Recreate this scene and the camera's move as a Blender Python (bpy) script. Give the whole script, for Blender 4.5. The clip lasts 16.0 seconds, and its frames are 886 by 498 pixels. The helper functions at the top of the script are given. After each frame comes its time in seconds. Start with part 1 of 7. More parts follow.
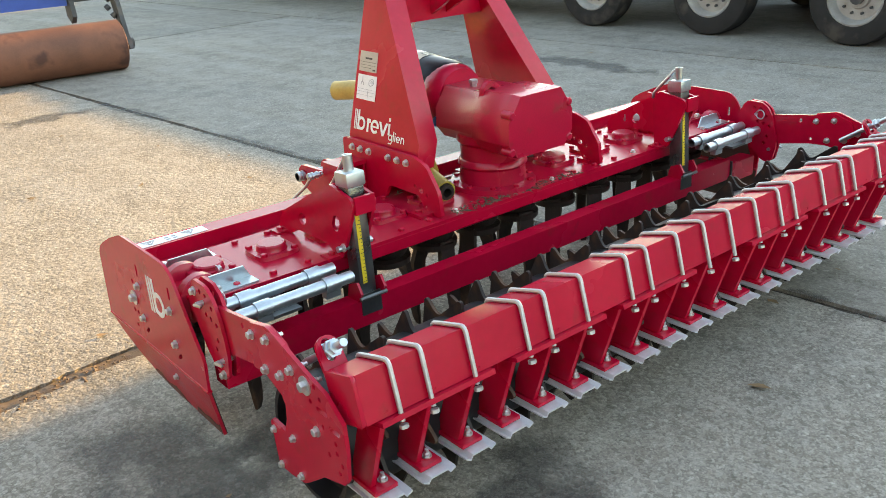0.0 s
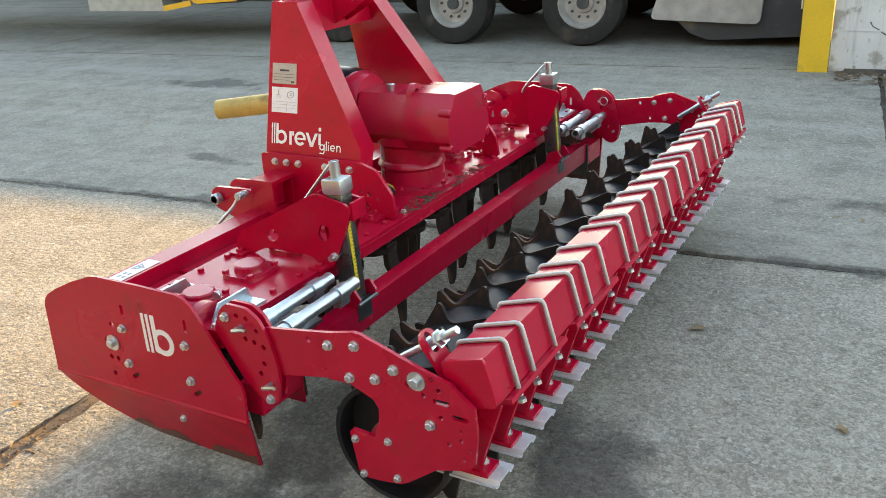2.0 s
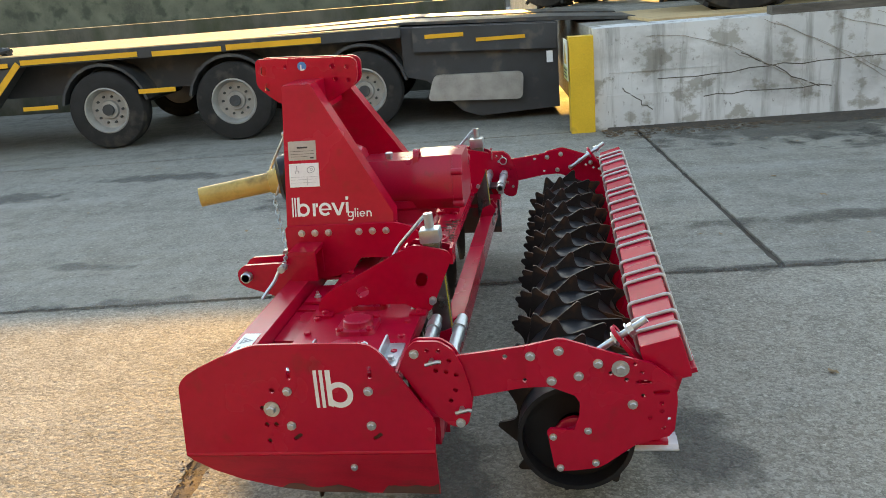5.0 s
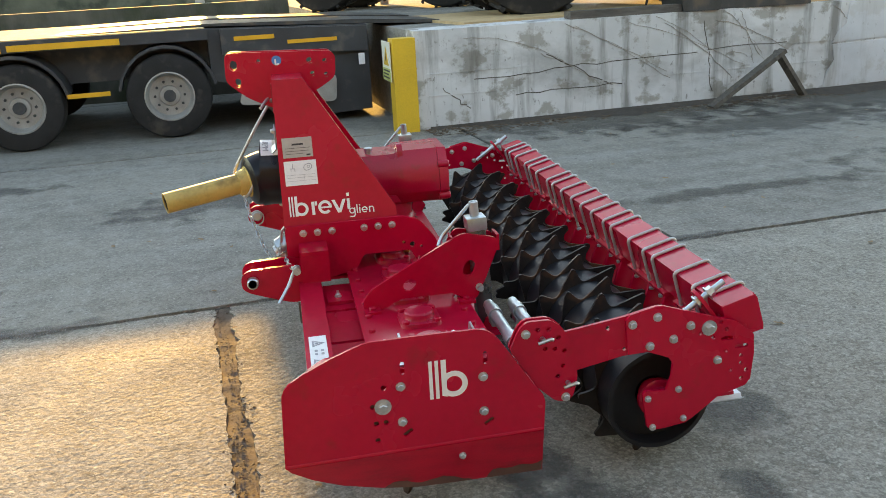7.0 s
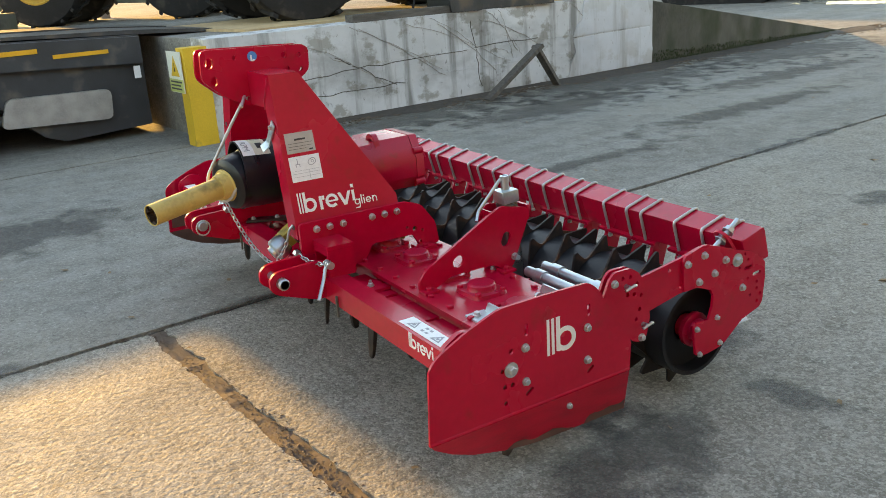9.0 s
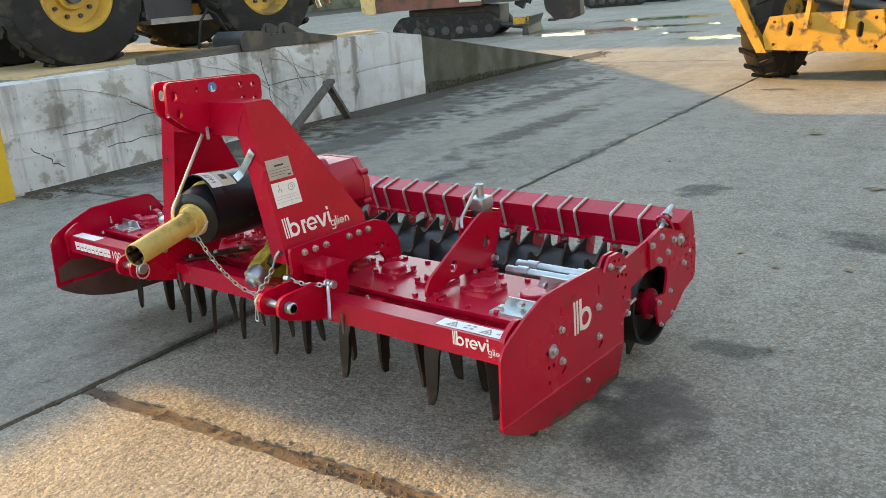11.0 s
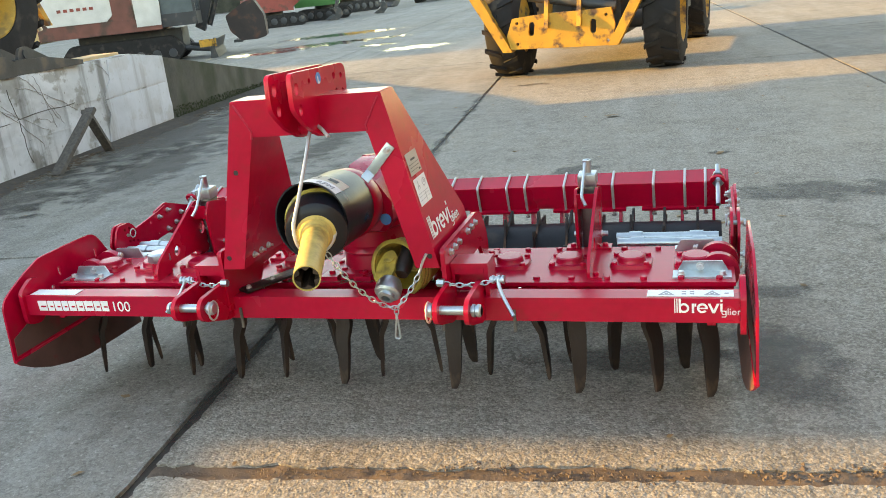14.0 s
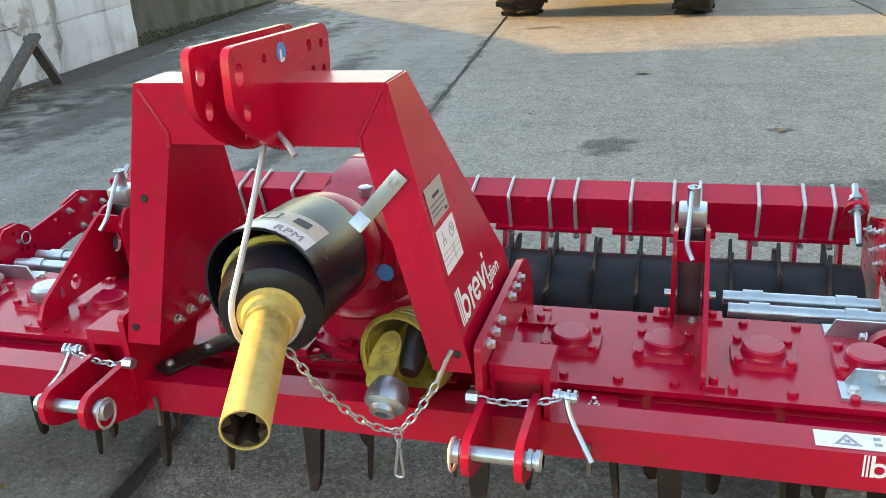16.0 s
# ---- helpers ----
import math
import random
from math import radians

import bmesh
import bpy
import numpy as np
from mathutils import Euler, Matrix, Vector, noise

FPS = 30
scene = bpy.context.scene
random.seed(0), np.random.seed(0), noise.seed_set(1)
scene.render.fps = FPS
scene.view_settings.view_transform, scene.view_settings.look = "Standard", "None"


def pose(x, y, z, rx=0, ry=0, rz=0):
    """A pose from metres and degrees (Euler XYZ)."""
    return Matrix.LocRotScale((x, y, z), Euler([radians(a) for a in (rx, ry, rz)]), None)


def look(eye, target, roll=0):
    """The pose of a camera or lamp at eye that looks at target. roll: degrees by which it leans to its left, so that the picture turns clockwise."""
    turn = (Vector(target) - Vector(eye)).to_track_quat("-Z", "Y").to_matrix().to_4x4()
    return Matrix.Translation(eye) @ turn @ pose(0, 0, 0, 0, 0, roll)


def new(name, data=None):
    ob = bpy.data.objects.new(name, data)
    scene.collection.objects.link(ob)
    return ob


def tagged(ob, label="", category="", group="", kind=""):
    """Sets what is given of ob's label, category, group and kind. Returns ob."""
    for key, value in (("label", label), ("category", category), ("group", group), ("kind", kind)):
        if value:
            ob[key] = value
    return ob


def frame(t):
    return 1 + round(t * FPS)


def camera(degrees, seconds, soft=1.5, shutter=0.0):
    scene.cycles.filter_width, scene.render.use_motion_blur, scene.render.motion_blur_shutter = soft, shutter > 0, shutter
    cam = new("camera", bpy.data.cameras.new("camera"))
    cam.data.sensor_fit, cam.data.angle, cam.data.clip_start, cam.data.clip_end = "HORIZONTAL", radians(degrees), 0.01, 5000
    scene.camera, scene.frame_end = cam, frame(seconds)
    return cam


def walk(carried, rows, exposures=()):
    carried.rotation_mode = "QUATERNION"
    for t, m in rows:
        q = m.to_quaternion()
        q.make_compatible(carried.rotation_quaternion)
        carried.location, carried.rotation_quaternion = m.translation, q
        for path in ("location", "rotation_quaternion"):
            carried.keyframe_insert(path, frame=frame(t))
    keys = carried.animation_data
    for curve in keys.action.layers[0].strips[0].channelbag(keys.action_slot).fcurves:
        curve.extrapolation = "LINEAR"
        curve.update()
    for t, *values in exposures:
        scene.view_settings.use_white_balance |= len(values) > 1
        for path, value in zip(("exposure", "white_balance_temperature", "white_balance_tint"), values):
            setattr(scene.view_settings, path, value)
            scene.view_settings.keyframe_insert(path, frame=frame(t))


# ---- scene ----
cam = camera(54.3, 16.0, soft=0.9)
PATH = [
    (0, (1.958, 2.465, 1.368), (0.802, 1.022, 0.606), -3.1),
    (0.5, (2.048, 2.307, 1.353), (0.765, 0.992, 0.563), -3.3),
    (1, (2.151, 2.168, 1.372), (0.751, 1.001, 0.549), -3.3),
    (1.5, (2.354, 2.011, 1.372), (0.837, 0.979, 0.574), -3.2),
    (2, (2.529, 1.916, 1.362), (0.928, 0.981, 0.612), -3.2),
    (2.5, (2.699, 1.831, 1.351), (1.036, 0.986, 0.629), -3.5),
    (3, (2.785, 1.717, 1.37), (1.059, 0.981, 0.678), -3.7),
    (3.5, (2.9, 1.475, 1.363), (1.124, 0.857, 0.684), -3.9),
    (4, (3.018, 1.31, 1.358), (1.198, 0.797, 0.709), -4.3),
    (6.5, (3.293, 0.279, 1.423), (1.385, 0.417, 0.838), -3.7),
    (7, (3.213, 0.016, 1.398), (1.338, 0.34, 0.784), -3.1),
    (7.5, (3.185, -0.248, 1.385), (1.359, 0.261, 0.748), -2.9),
    (8, (3.19, -0.508, 1.374), (1.424, 0.171, 0.724), -2.9),
    (8.5, (3.056, -0.759, 1.373), (1.354, 0.073, 0.729), -3.3),
    (9, (2.948, -1.003, 1.383), (1.311, -0.039, 0.756), -3.8),
    (9.5, (2.941, -1.237, 1.366), (1.377, -0.149, 0.759), -4.3),
    (10, (2.886, -1.409, 1.394), (1.413, -0.195, 0.798), -4.5),
    (12.5, (1.848, -2.159, 1.369), (0.951, -0.466, 0.794), -5.2),
    (13, (1.658, -2.241, 1.349), (0.877, -0.494, 0.77), -5.7),
    (13.5, (1.407, -2.335, 1.346), (0.736, -0.547, 0.754), -6.1),
    (14, (1.117, -2.334, 1.372), (0.535, -0.518, 0.769), -6.3),
    (14.5, (0.883, -2.244, 1.37), (0.359, -0.426, 0.721), -5.9),
    (15, (0.805, -1.987, 1.35), (0.303, -0.173, 0.674), -5.0),
    (15.5, (0.761, -1.698, 1.36), (0.237, 0.099, 0.657), -4.3),
    (16, (0.723, -1.349, 1.35), (0.183, 0.424, 0.598), -3.6),
]
walk(cam, [(t, look(eye, target, roll)) for t, eye, target, roll in PATH],
     exposures=[(0.0, 2.90, 9000, 14), (2.0, 2.88, 9000, 14), (3.5, 2.70, 9000, 14), (6.5, 2.46, 8600, 14), (9.5, 2.44, 8700, 14), (12.5, 2.69, 8900, 14), (14.5, 2.74, 8800, 14), (16.0, 2.77, 8400, 14)])

# ---- world and light: a low warm sun from the west, blue sky in the shade ----
SUN_TAN, SUN_SLOPE = 0.197, 0.10          # rise per metre, and drift towards +y per metre of +x
sun_el = math.atan(SUN_TAN)
sun_to = Vector((-1.0, -SUN_SLOPE, SUN_TAN * math.hypot(1, SUN_SLOPE))).normalized()
world = bpy.data.worlds.new("sky")
scene.world = world
world.use_nodes = True
wn = world.node_tree
sky = wn.nodes.new("ShaderNodeTexSky")
sky.sky_type = "NISHITA"
sky.sun_disc = False
sky.sun_elevation = sun_el
sky.sun_rotation = math.atan2(sun_to.x, sun_to.y)
sky.air_density, sky.dust_density, sky.ozone_density = 1.0, 0.2, 1.0
wn.links.new(sky.outputs[0], wn.nodes["Background"].inputs[0])
wn.nodes["Background"].inputs[1].default_value = 0.15
sun = new("sun", bpy.data.lights.new("sun", "SUN"))
sun.data.energy, sun.data.angle, sun.data.color = 2.55, radians(0.7), (1.0, 0.63, 0.18)
sun.matrix_world = look(sun_to * 30, (0, 0, 0))
scene.view_settings.exposure = 2.05


# ---- materials ----
def shade(name, base, rough=0.5, metal=0.0, vary=0.15, scale=5.0, fine=90.0, bump=0.08, spots=None, amount=0.0, spot_scale=9.0, coat=0.0, stretch=(1, 1, 1), edge=0.12):
    m = bpy.data.materials.new(name)
    m.use_nodes = True
    nt = m.node_tree
    b = nt.nodes["Principled BSDF"]
    co = nt.nodes.new("ShaderNodeTexCoord")
    mp = nt.nodes.new("ShaderNodeMapping")
    mp.inputs["Scale"].default_value = stretch
    nt.links.new(co.outputs["Object"], mp.inputs[0])

    def noise_tex(sc, detail=4.0):
        n = nt.nodes.new("ShaderNodeTexNoise")
        n.inputs["Scale"].default_value, n.inputs["Detail"].default_value = sc, detail
        nt.links.new(mp.outputs[0], n.inputs["Vector"])
        return n

    def mix(fac, a, c):
        x = nt.nodes.new("ShaderNodeMix")
        x.data_type = "RGBA"
        for socket, v in ((x.inputs[0], fac), (x.inputs[6], a), (x.inputs[7], c)):
            if isinstance(v, (tuple, list)):
                socket.default_value = (*v[:3], 1)
            elif isinstance(v, float):
                socket.default_value = v
            else:
                nt.links.new(v, socket)
        return x.outputs[2]

    def ramp(value, lo, hi):
        r = nt.nodes.new("ShaderNodeMapRange")
        r.inputs[1].default_value, r.inputs[2].default_value = lo, hi
        nt.links.new(value, r.inputs[0])
        return r.outputs[0]

    big, small = noise_tex(scale), noise_tex(fine, 6.0)
    dark = tuple(c * (1 - vary) for c in base)
    lite = tuple(min(1, c * (1 + vary)) for c in base)
    col = mix(ramp(big.outputs[0], 0.3, 0.7), dark, lite)
    col = mix(ramp(small.outputs[0], 0.35, 0.75), col, mix(0.35, col, tuple(min(1, c * 1.3 + 0.002) for c in base)))
    if spots:
        sp = noise_tex(spot_scale, 8.0)
        col = mix(ramp(sp.outputs[0], 0.62 - amount, 0.62 - amount + edge), col, spots)
    nt.links.new(col, b.inputs["Base Color"])
    rr = nt.nodes.new("ShaderNodeMapRange")
    rr.inputs[3].default_value, rr.inputs[4].default_value = max(0.03, rough - 0.12), min(1, rough + 0.12)
    nt.links.new(big.outputs[0], rr.inputs[0])
    nt.links.new(rr.outputs[0], b.inputs["Roughness"])
    b.inputs["Metallic"].default_value = metal
    b.inputs["Coat Weight"].default_value = coat
    b.inputs["Coat Roughness"].default_value = 0.12
    if bump:
        bp = nt.nodes.new("ShaderNodeBump")
        bp.inputs["Strength"].default_value, bp.inputs["Distance"].default_value = bump, 0.004
        nt.links.new(small.outputs[0], bp.inputs["Height"])
        nt.links.new(bp.outputs[0], b.inputs["Normal"])
    return m


def concrete(name, base, stone, pebble=0.5, stain=0.5):
    """Worn yard concrete: broad stains, dark blotches, exposed pebbles and grit."""
    m = bpy.data.materials.new(name)
    m.use_nodes = True
    nt = m.node_tree
    b = nt.nodes["Principled BSDF"]
    geo = nt.nodes.new("ShaderNodeNewGeometry")
    info = nt.nodes.new("ShaderNodeObjectInfo")

    def tex(kind, sc, detail=5.0, stretch=None):
        n = nt.nodes.new(kind)
        n.inputs["Scale"].default_value = sc
        if kind == "ShaderNodeTexNoise":
            n.inputs["Detail"].default_value = detail
        src = geo.outputs["Position"]
        if stretch:
            mp = nt.nodes.new("ShaderNodeMapping")
            mp.inputs["Scale"].default_value = stretch
            nt.links.new(src, mp.inputs[0])
            src = mp.outputs[0]
        nt.links.new(src, n.inputs["Vector"])
        return n.outputs[0]

    def ramp(value, lo, hi, to_lo=0.0, to_hi=1.0):
        r = nt.nodes.new("ShaderNodeMapRange")
        for i, v in ((1, lo), (2, hi), (3, to_lo), (4, to_hi)):
            r.inputs[i].default_value = v
        nt.links.new(value, r.inputs[0])
        return r.outputs[0]

    def mix(fac, a, c, how="MIX"):
        x = nt.nodes.new("ShaderNodeMix")
        x.data_type, x.blend_type = "RGBA", how
        for socket, v in ((x.inputs[0], fac), (x.inputs[6], a), (x.inputs[7], c)):
            if isinstance(v, (tuple, list)):
                socket.default_value = (*v[:3], 1)
            elif isinstance(v, float):
                socket.default_value = v
            else:
                nt.links.new(v, socket)
        return x.outputs[2]

    def dim(c, k):
        return tuple(v * k for v in c)

    def lane(sc, detail, across, along):
        """Noise drawn out along the lanes, as wheels and water leave it."""
        mp = nt.nodes.new("ShaderNodeMapping")
        mp.vector_type = "TEXTURE"
        mp.inputs["Rotation"].default_value = (0, 0, math.atan(0.095))
        mp.inputs["Scale"].default_value = (1 / across, 1 / along, 1)
        nt.links.new(geo.outputs["Position"], mp.inputs[0])
        n = nt.nodes.new("ShaderNodeTexNoise")
        n.inputs["Scale"].default_value, n.inputs["Detail"].default_value = sc, detail
        nt.links.new(mp.outputs[0], n.inputs["Vector"])
        return n.outputs[0]

    warm, cold = (base[0] * 1.04, base[1], base[2] * 0.93), (base[0] * 0.96, base[1], base[2] * 1.05)
    col = mix(ramp(tex("ShaderNodeTexNoise", 0.55, 6.0), 0.35, 0.65), dim(cold, 0.72), dim(warm, 1.15))
    col = mix(ramp(lane(0.9, 6.0, 1.0, 0.16), 0.46, 0.62, 0.0, 0.70 * stain), col, dim(warm, 0.60))
    col = mix(ramp(lane(2.3, 7.0, 1.0, 0.10), 0.50, 0.64, 0.0, 0.60 * stain), col, dim(cold, 1.30))
    col = mix(ramp(lane(4.2, 8.0, 1.0, 0.12), 0.52, 0.66, 0.0, 0.50 * stain), col, dim(warm, 0.58))
    col = mix(ramp(lane(7.0, 6.0, 0.16, 1.0), 0.54, 0.70, 0.0, 0.35 * stain), col, dim(base, 0.70))
    col = mix(ramp(tex("ShaderNodeTexNoise", 1.1, 6.0), 0.56, 0.70, 0.0, 0.75 * stain), col, dim(base, 0.46))
    col = mix(ramp(tex("ShaderNodeTexNoise", 2.1, 9.0, (1.0, 0.7, 1.0)), 0.54, 0.64, 0.0, 0.5 * stain), col, dim(warm, 0.56))
    col = mix(ramp(tex("ShaderNodeTexNoise", 13.0, 6.0), 0.56, 0.70, 0.0, 0.55), col, dim(base, 0.58))
    col = mix(ramp(tex("ShaderNodeTexNoise", 9.0, 7.0), 0.54, 0.66, 0.0, 0.40), col, dim(cold, 1.35))
    grit = tex("ShaderNodeTexNoise", 150.0, 3.0)
    worn = tex("ShaderNodeTexNoise", 6.0, 9.0)
    col = mix(ramp(worn, 0.40, 0.64, 0.0, 0.45), col, dim(base, 1.22))
    col = mix(ramp(worn, 0.30, 0.46, 0.45, 0.0), col, dim(base, 0.66))

    def cells(sc):
        v = nt.nodes.new("ShaderNodeTexVoronoi")
        v.inputs["Scale"].default_value = sc
        nt.links.new(geo.outputs["Position"], v.inputs["Vector"])
        g = nt.nodes.new("ShaderNodeRGBToBW")
        nt.links.new(v.outputs["Color"], g.inputs[0])
        return g.outputs[0], v.outputs["Distance"]

    peb, dome = cells(95.0)
    fleck, _ = cells(210.0)
    lump, rise = cells(48.0)
    col = mix(ramp(peb, 0.52, 0.80, 0.0, pebble), col, stone)
    col = mix(ramp(peb, 0.18, 0.45, pebble, 0.0), col, dim(base, 0.48))
    col = mix(ramp(lump, 0.60, 0.85, 0.0, 0.45 * pebble), col, dim(stone, 0.95))
    col = mix(ramp(lump, 0.12, 0.34, 0.6 * pebble, 0.0), col, dim(base, 0.55))
    col = mix(ramp(fleck, 0.66, 0.8, 0.0, 0.62 * pebble), col, dim(stone, 1.15))
    col = mix(ramp(fleck, 0.2, 0.34, 0.8 * pebble, 0.0), col, dim(base, 0.45))
    col = mix(ramp(grit, 0.5, 0.72, 0.0, 0.8 * pebble), col, dim(base, 0.55))
    # pale chips and dark pits, a centimetre or two across
    col = mix(ramp(tex("ShaderNodeTexNoise", 42.0, 4.0), 0.62, 0.68, 0.0, 0.5), col, dim(stone, 1.15))
    col = mix(ramp(tex("ShaderNodeTexNoise", 31.0, 5.0, (1.0, 1.0, 1.0)), 0.38, 0.32, 0.0, 0.6), col, dim(base, 0.42))
    tint = nt.nodes.new("ShaderNodeMapRange")
    tint.inputs[3].default_value, tint.inputs[4].default_value = 0.9, 1.08
    nt.links.new(info.outputs["Random"], tint.inputs[0])
    hsv = nt.nodes.new("ShaderNodeHueSaturation")
    nt.links.new(tint.outputs[0], hsv.inputs["Value"])
    nt.links.new(col, hsv.inputs["Color"])
    nt.links.new(hsv.outputs[0], b.inputs["Base Color"])
    b.inputs["Specular IOR Level"].default_value = 0.24
    nt.links.new(ramp(tex("ShaderNodeTexNoise", 1.7, 4.0), 0.3, 0.7, 0.74, 0.95), b.inputs["Roughness"])
    def plus(value, k, other):
        h = nt.nodes.new("ShaderNodeMath")
        h.operation = "MULTIPLY_ADD"
        nt.links.new(value, h.inputs[0])
        h.inputs[1].default_value = k
        nt.links.new(other, h.inputs[2])
        return h.outputs[0]

    height = plus(grit, 0.35, ramp(dome, 0.0, 0.55, 0.8 * pebble, 0.0))
    height = plus(rise, -1.3 * pebble, height)
    height = plus(tex("ShaderNodeTexNoise", 40.0, 4.0), 0.9, height)
    bp = nt.nodes.new("ShaderNodeBump")
    bp.inputs["Strength"].default_value, bp.inputs["Distance"].default_value = 0.35 + 0.5 * pebble, 0.006 + 0.012 * max(0, pebble - 0.35)
    nt.links.new(height, bp.inputs["Height"])
    nt.links.new(bp.outputs[0], b.inputs["Normal"])
    return m


def old_wall(name, paint, bare, grime):
    """Old limewash: flaked patches down to the concrete, running grime, cracks of dirt and grit."""
    m = bpy.data.materials.new(name)
    m.use_nodes = True
    nt = m.node_tree
    b = nt.nodes["Principled BSDF"]
    geo = nt.nodes.new("ShaderNodeNewGeometry")

    def tex(sc, detail, stretch):
        mp = nt.nodes.new("ShaderNodeMapping")
        mp.inputs["Scale"].default_value = stretch
        nt.links.new(geo.outputs["Position"], mp.inputs[0])
        n = nt.nodes.new("ShaderNodeTexNoise")
        n.inputs["Scale"].default_value, n.inputs["Detail"].default_value = sc, detail
        n.inputs["Roughness"].default_value = 0.62
        nt.links.new(mp.outputs[0], n.inputs["Vector"])
        return n.outputs[0]

    def ramp(value, lo, hi, to_hi):
        r = nt.nodes.new("ShaderNodeMapRange")
        r.inputs[1].default_value, r.inputs[2].default_value, r.inputs[4].default_value = lo, hi, to_hi
        nt.links.new(value, r.inputs[0])
        return r.outputs[0]

    def mix(fac, a, c):
        x = nt.nodes.new("ShaderNodeMix")
        x.data_type = "RGBA"
        nt.links.new(fac, x.inputs[0])
        for socket, v in ((x.inputs[6], a), (x.inputs[7], c)):
            if isinstance(v, tuple):
                socket.default_value = (*v, 1)
            else:
                nt.links.new(v, socket)
        return x.outputs[2]

    flake = tex(3.2, 10.0, (1, 1, 1.3))
    col = mix(ramp(tex(1.1, 6.0, (1, 1, 1)), 0.35, 0.65, 1.0), paint, tuple(v * 0.78 for v in paint))
    col = mix(ramp(flake, 0.54, 0.60, 0.8), col, bare)
    col = mix(ramp(tex(5.0, 8.0, (1, 1, 0.10)), 0.51, 0.66, 0.7), col, grime)
    col = mix(ramp(tex(0.8, 8.0, (1, 1, 1.6)), 0.52, 0.66, 0.45), col, grime)
    col = mix(ramp(tex(22.0, 6.0, (1, 1, 0.6)), 0.62, 0.70, 0.6), col, grime)
    nt.links.new(col, b.inputs["Base Color"])
    b.inputs["Roughness"].default_value = 0.85
    bp = nt.nodes.new("ShaderNodeBump")
    bp.inputs["Strength"].default_value, bp.inputs["Distance"].default_value = 0.5, 0.008
    nt.links.new(flake, bp.inputs["Height"])
    nt.links.new(bp.outputs[0], b.inputs["Normal"])
    return m


RED = shade("red_paint", (0.455, 0.003, 0.028), 0.25, vary=0.16, scale=3.0, fine=40, bump=0.03, spots=(0.38, 0.010, 0.026), amount=0.02, spot_scale=14, coat=0.04)
RED_CAST = shade("red_paint_on_casting", (0.42, 0.004, 0.033), 0.30, vary=0.12, scale=6.0, fine=160, bump=0.09, spots=(0.32, 0.022, 0.030), amount=0.03, spot_scale=18, coat=0.15)
RED_EDGE = shade("red_paint_worn_low_edge", (0.40, 0.006, 0.026), 0.36, vary=0.2, scale=9.0, bump=0.12, spots=(0.16, 0.020, 0.022), amount=0.02, spot_scale=5, stretch=(1, 1, 3.5))
ZINC = shade("zinc_plated_steel", (0.46, 0.53, 0.57), 0.34, metal=0.9, vary=0.14, scale=18.0, fine=120, bump=0.06)
ZINC_POST = shade("bare_steel_tube", (0.15, 0.165, 0.17), 0.30, metal=0.85, vary=0.25, scale=12.0, bump=0.05)
BOLT = shade("bolt_steel", (0.62, 0.63, 0.62), 0.36, metal=0.9, vary=0.25, scale=30.0, bump=0.05)
ROD = shade("galvanised_rod", (0.50, 0.51, 0.52), 0.45, metal=0.6, vary=0.15, scale=25.0, bump=0.1)
BLADE = shade("scraper_plate_galvanised", (0.66, 0.69, 0.73), 0.42, metal=0.35, vary=0.12, scale=14.0, bump=0.08)
DRUM = shade("black_roller_paint", (0.014, 0.015, 0.018), 0.48, vary=0.3, scale=8.0, bump=0.10, spots=(0.05, 0.04, 0.032), amount=0.02, spot_scale=6)
TOOTH = shade("worn_tooth_steel", (0.024, 0.021, 0.020), 0.50, metal=0.1, vary=0.4, scale=10.0, bump=0.2, spots=(0.10, 0.052, 0.03), amount=0.07, spot_scale=8)
TINE = shade("rusty_tine_steel", (0.024, 0.014, 0.010), 0.6, metal=0.1, vary=0.4, scale=9.0, bump=0.35, spots=(0.11, 0.068, 0.045), amount=0.06, spot_scale=11, stretch=(1, 1, 0.5))
BLACK = shade("black_plastic", (0.008, 0.009, 0.013), 0.30, vary=0.25, scale=9.0, bump=0.05, spots=(0.05, 0.05, 0.05), amount=0.0, spot_scale=7)
YELLOW = shade("yellow_plastic", (0.54, 0.39, 0.11), 0.50, vary=0.2, scale=7.0, bump=0.08, spots=(0.22, 0.15, 0.04), amount=0.04, spot_scale=9, stretch=(1, 1, 1))
OLIVE = shade("soiled_yellow_plastic", (0.44, 0.33, 0.06), 0.42, vary=0.3, scale=12.0, bump=0.10, spots=(0.12, 0.09, 0.03), amount=0.10, spot_scale=12)
WHITE = shade("white_decal_film", (0.78, 0.78, 0.78), 0.40, vary=0.03, scale=8.0, bump=0.0)
DECAL_GREY = shade("silver_plate", (0.42, 0.40, 0.38), 0.4, metal=0.3, vary=0.08, scale=14.0, bump=0.02)
PAPER = shade("tan_label", (0.62, 0.57, 0.46), 0.5, vary=0.06, bump=0.0)
FADED_INK = shade("faded_print", (0.30, 0.30, 0.32), 0.5, vary=0.1, bump=0.0)
INK = shade("dark_print", (0.03, 0.03, 0.035), 0.5, vary=0.1, bump=0.0)
BLUE = shade("blue_sticker", (0.05, 0.22, 0.52), 0.4, vary=0.08, bump=0.0)
TAPE = shade("yellow_scale_tape", (0.62, 0.46, 0.03), 0.45, vary=0.1, scale=40.0, bump=0.0)
GREASE = shade("black_grease", (0.018, 0.016, 0.015), 0.4, vary=0.4, scale=25.0, bump=0.4)
SLAB = concrete("yard_concrete", (0.242, 0.229, 0.200), (0.41, 0.395, 0.355), 0.26, 1.0)
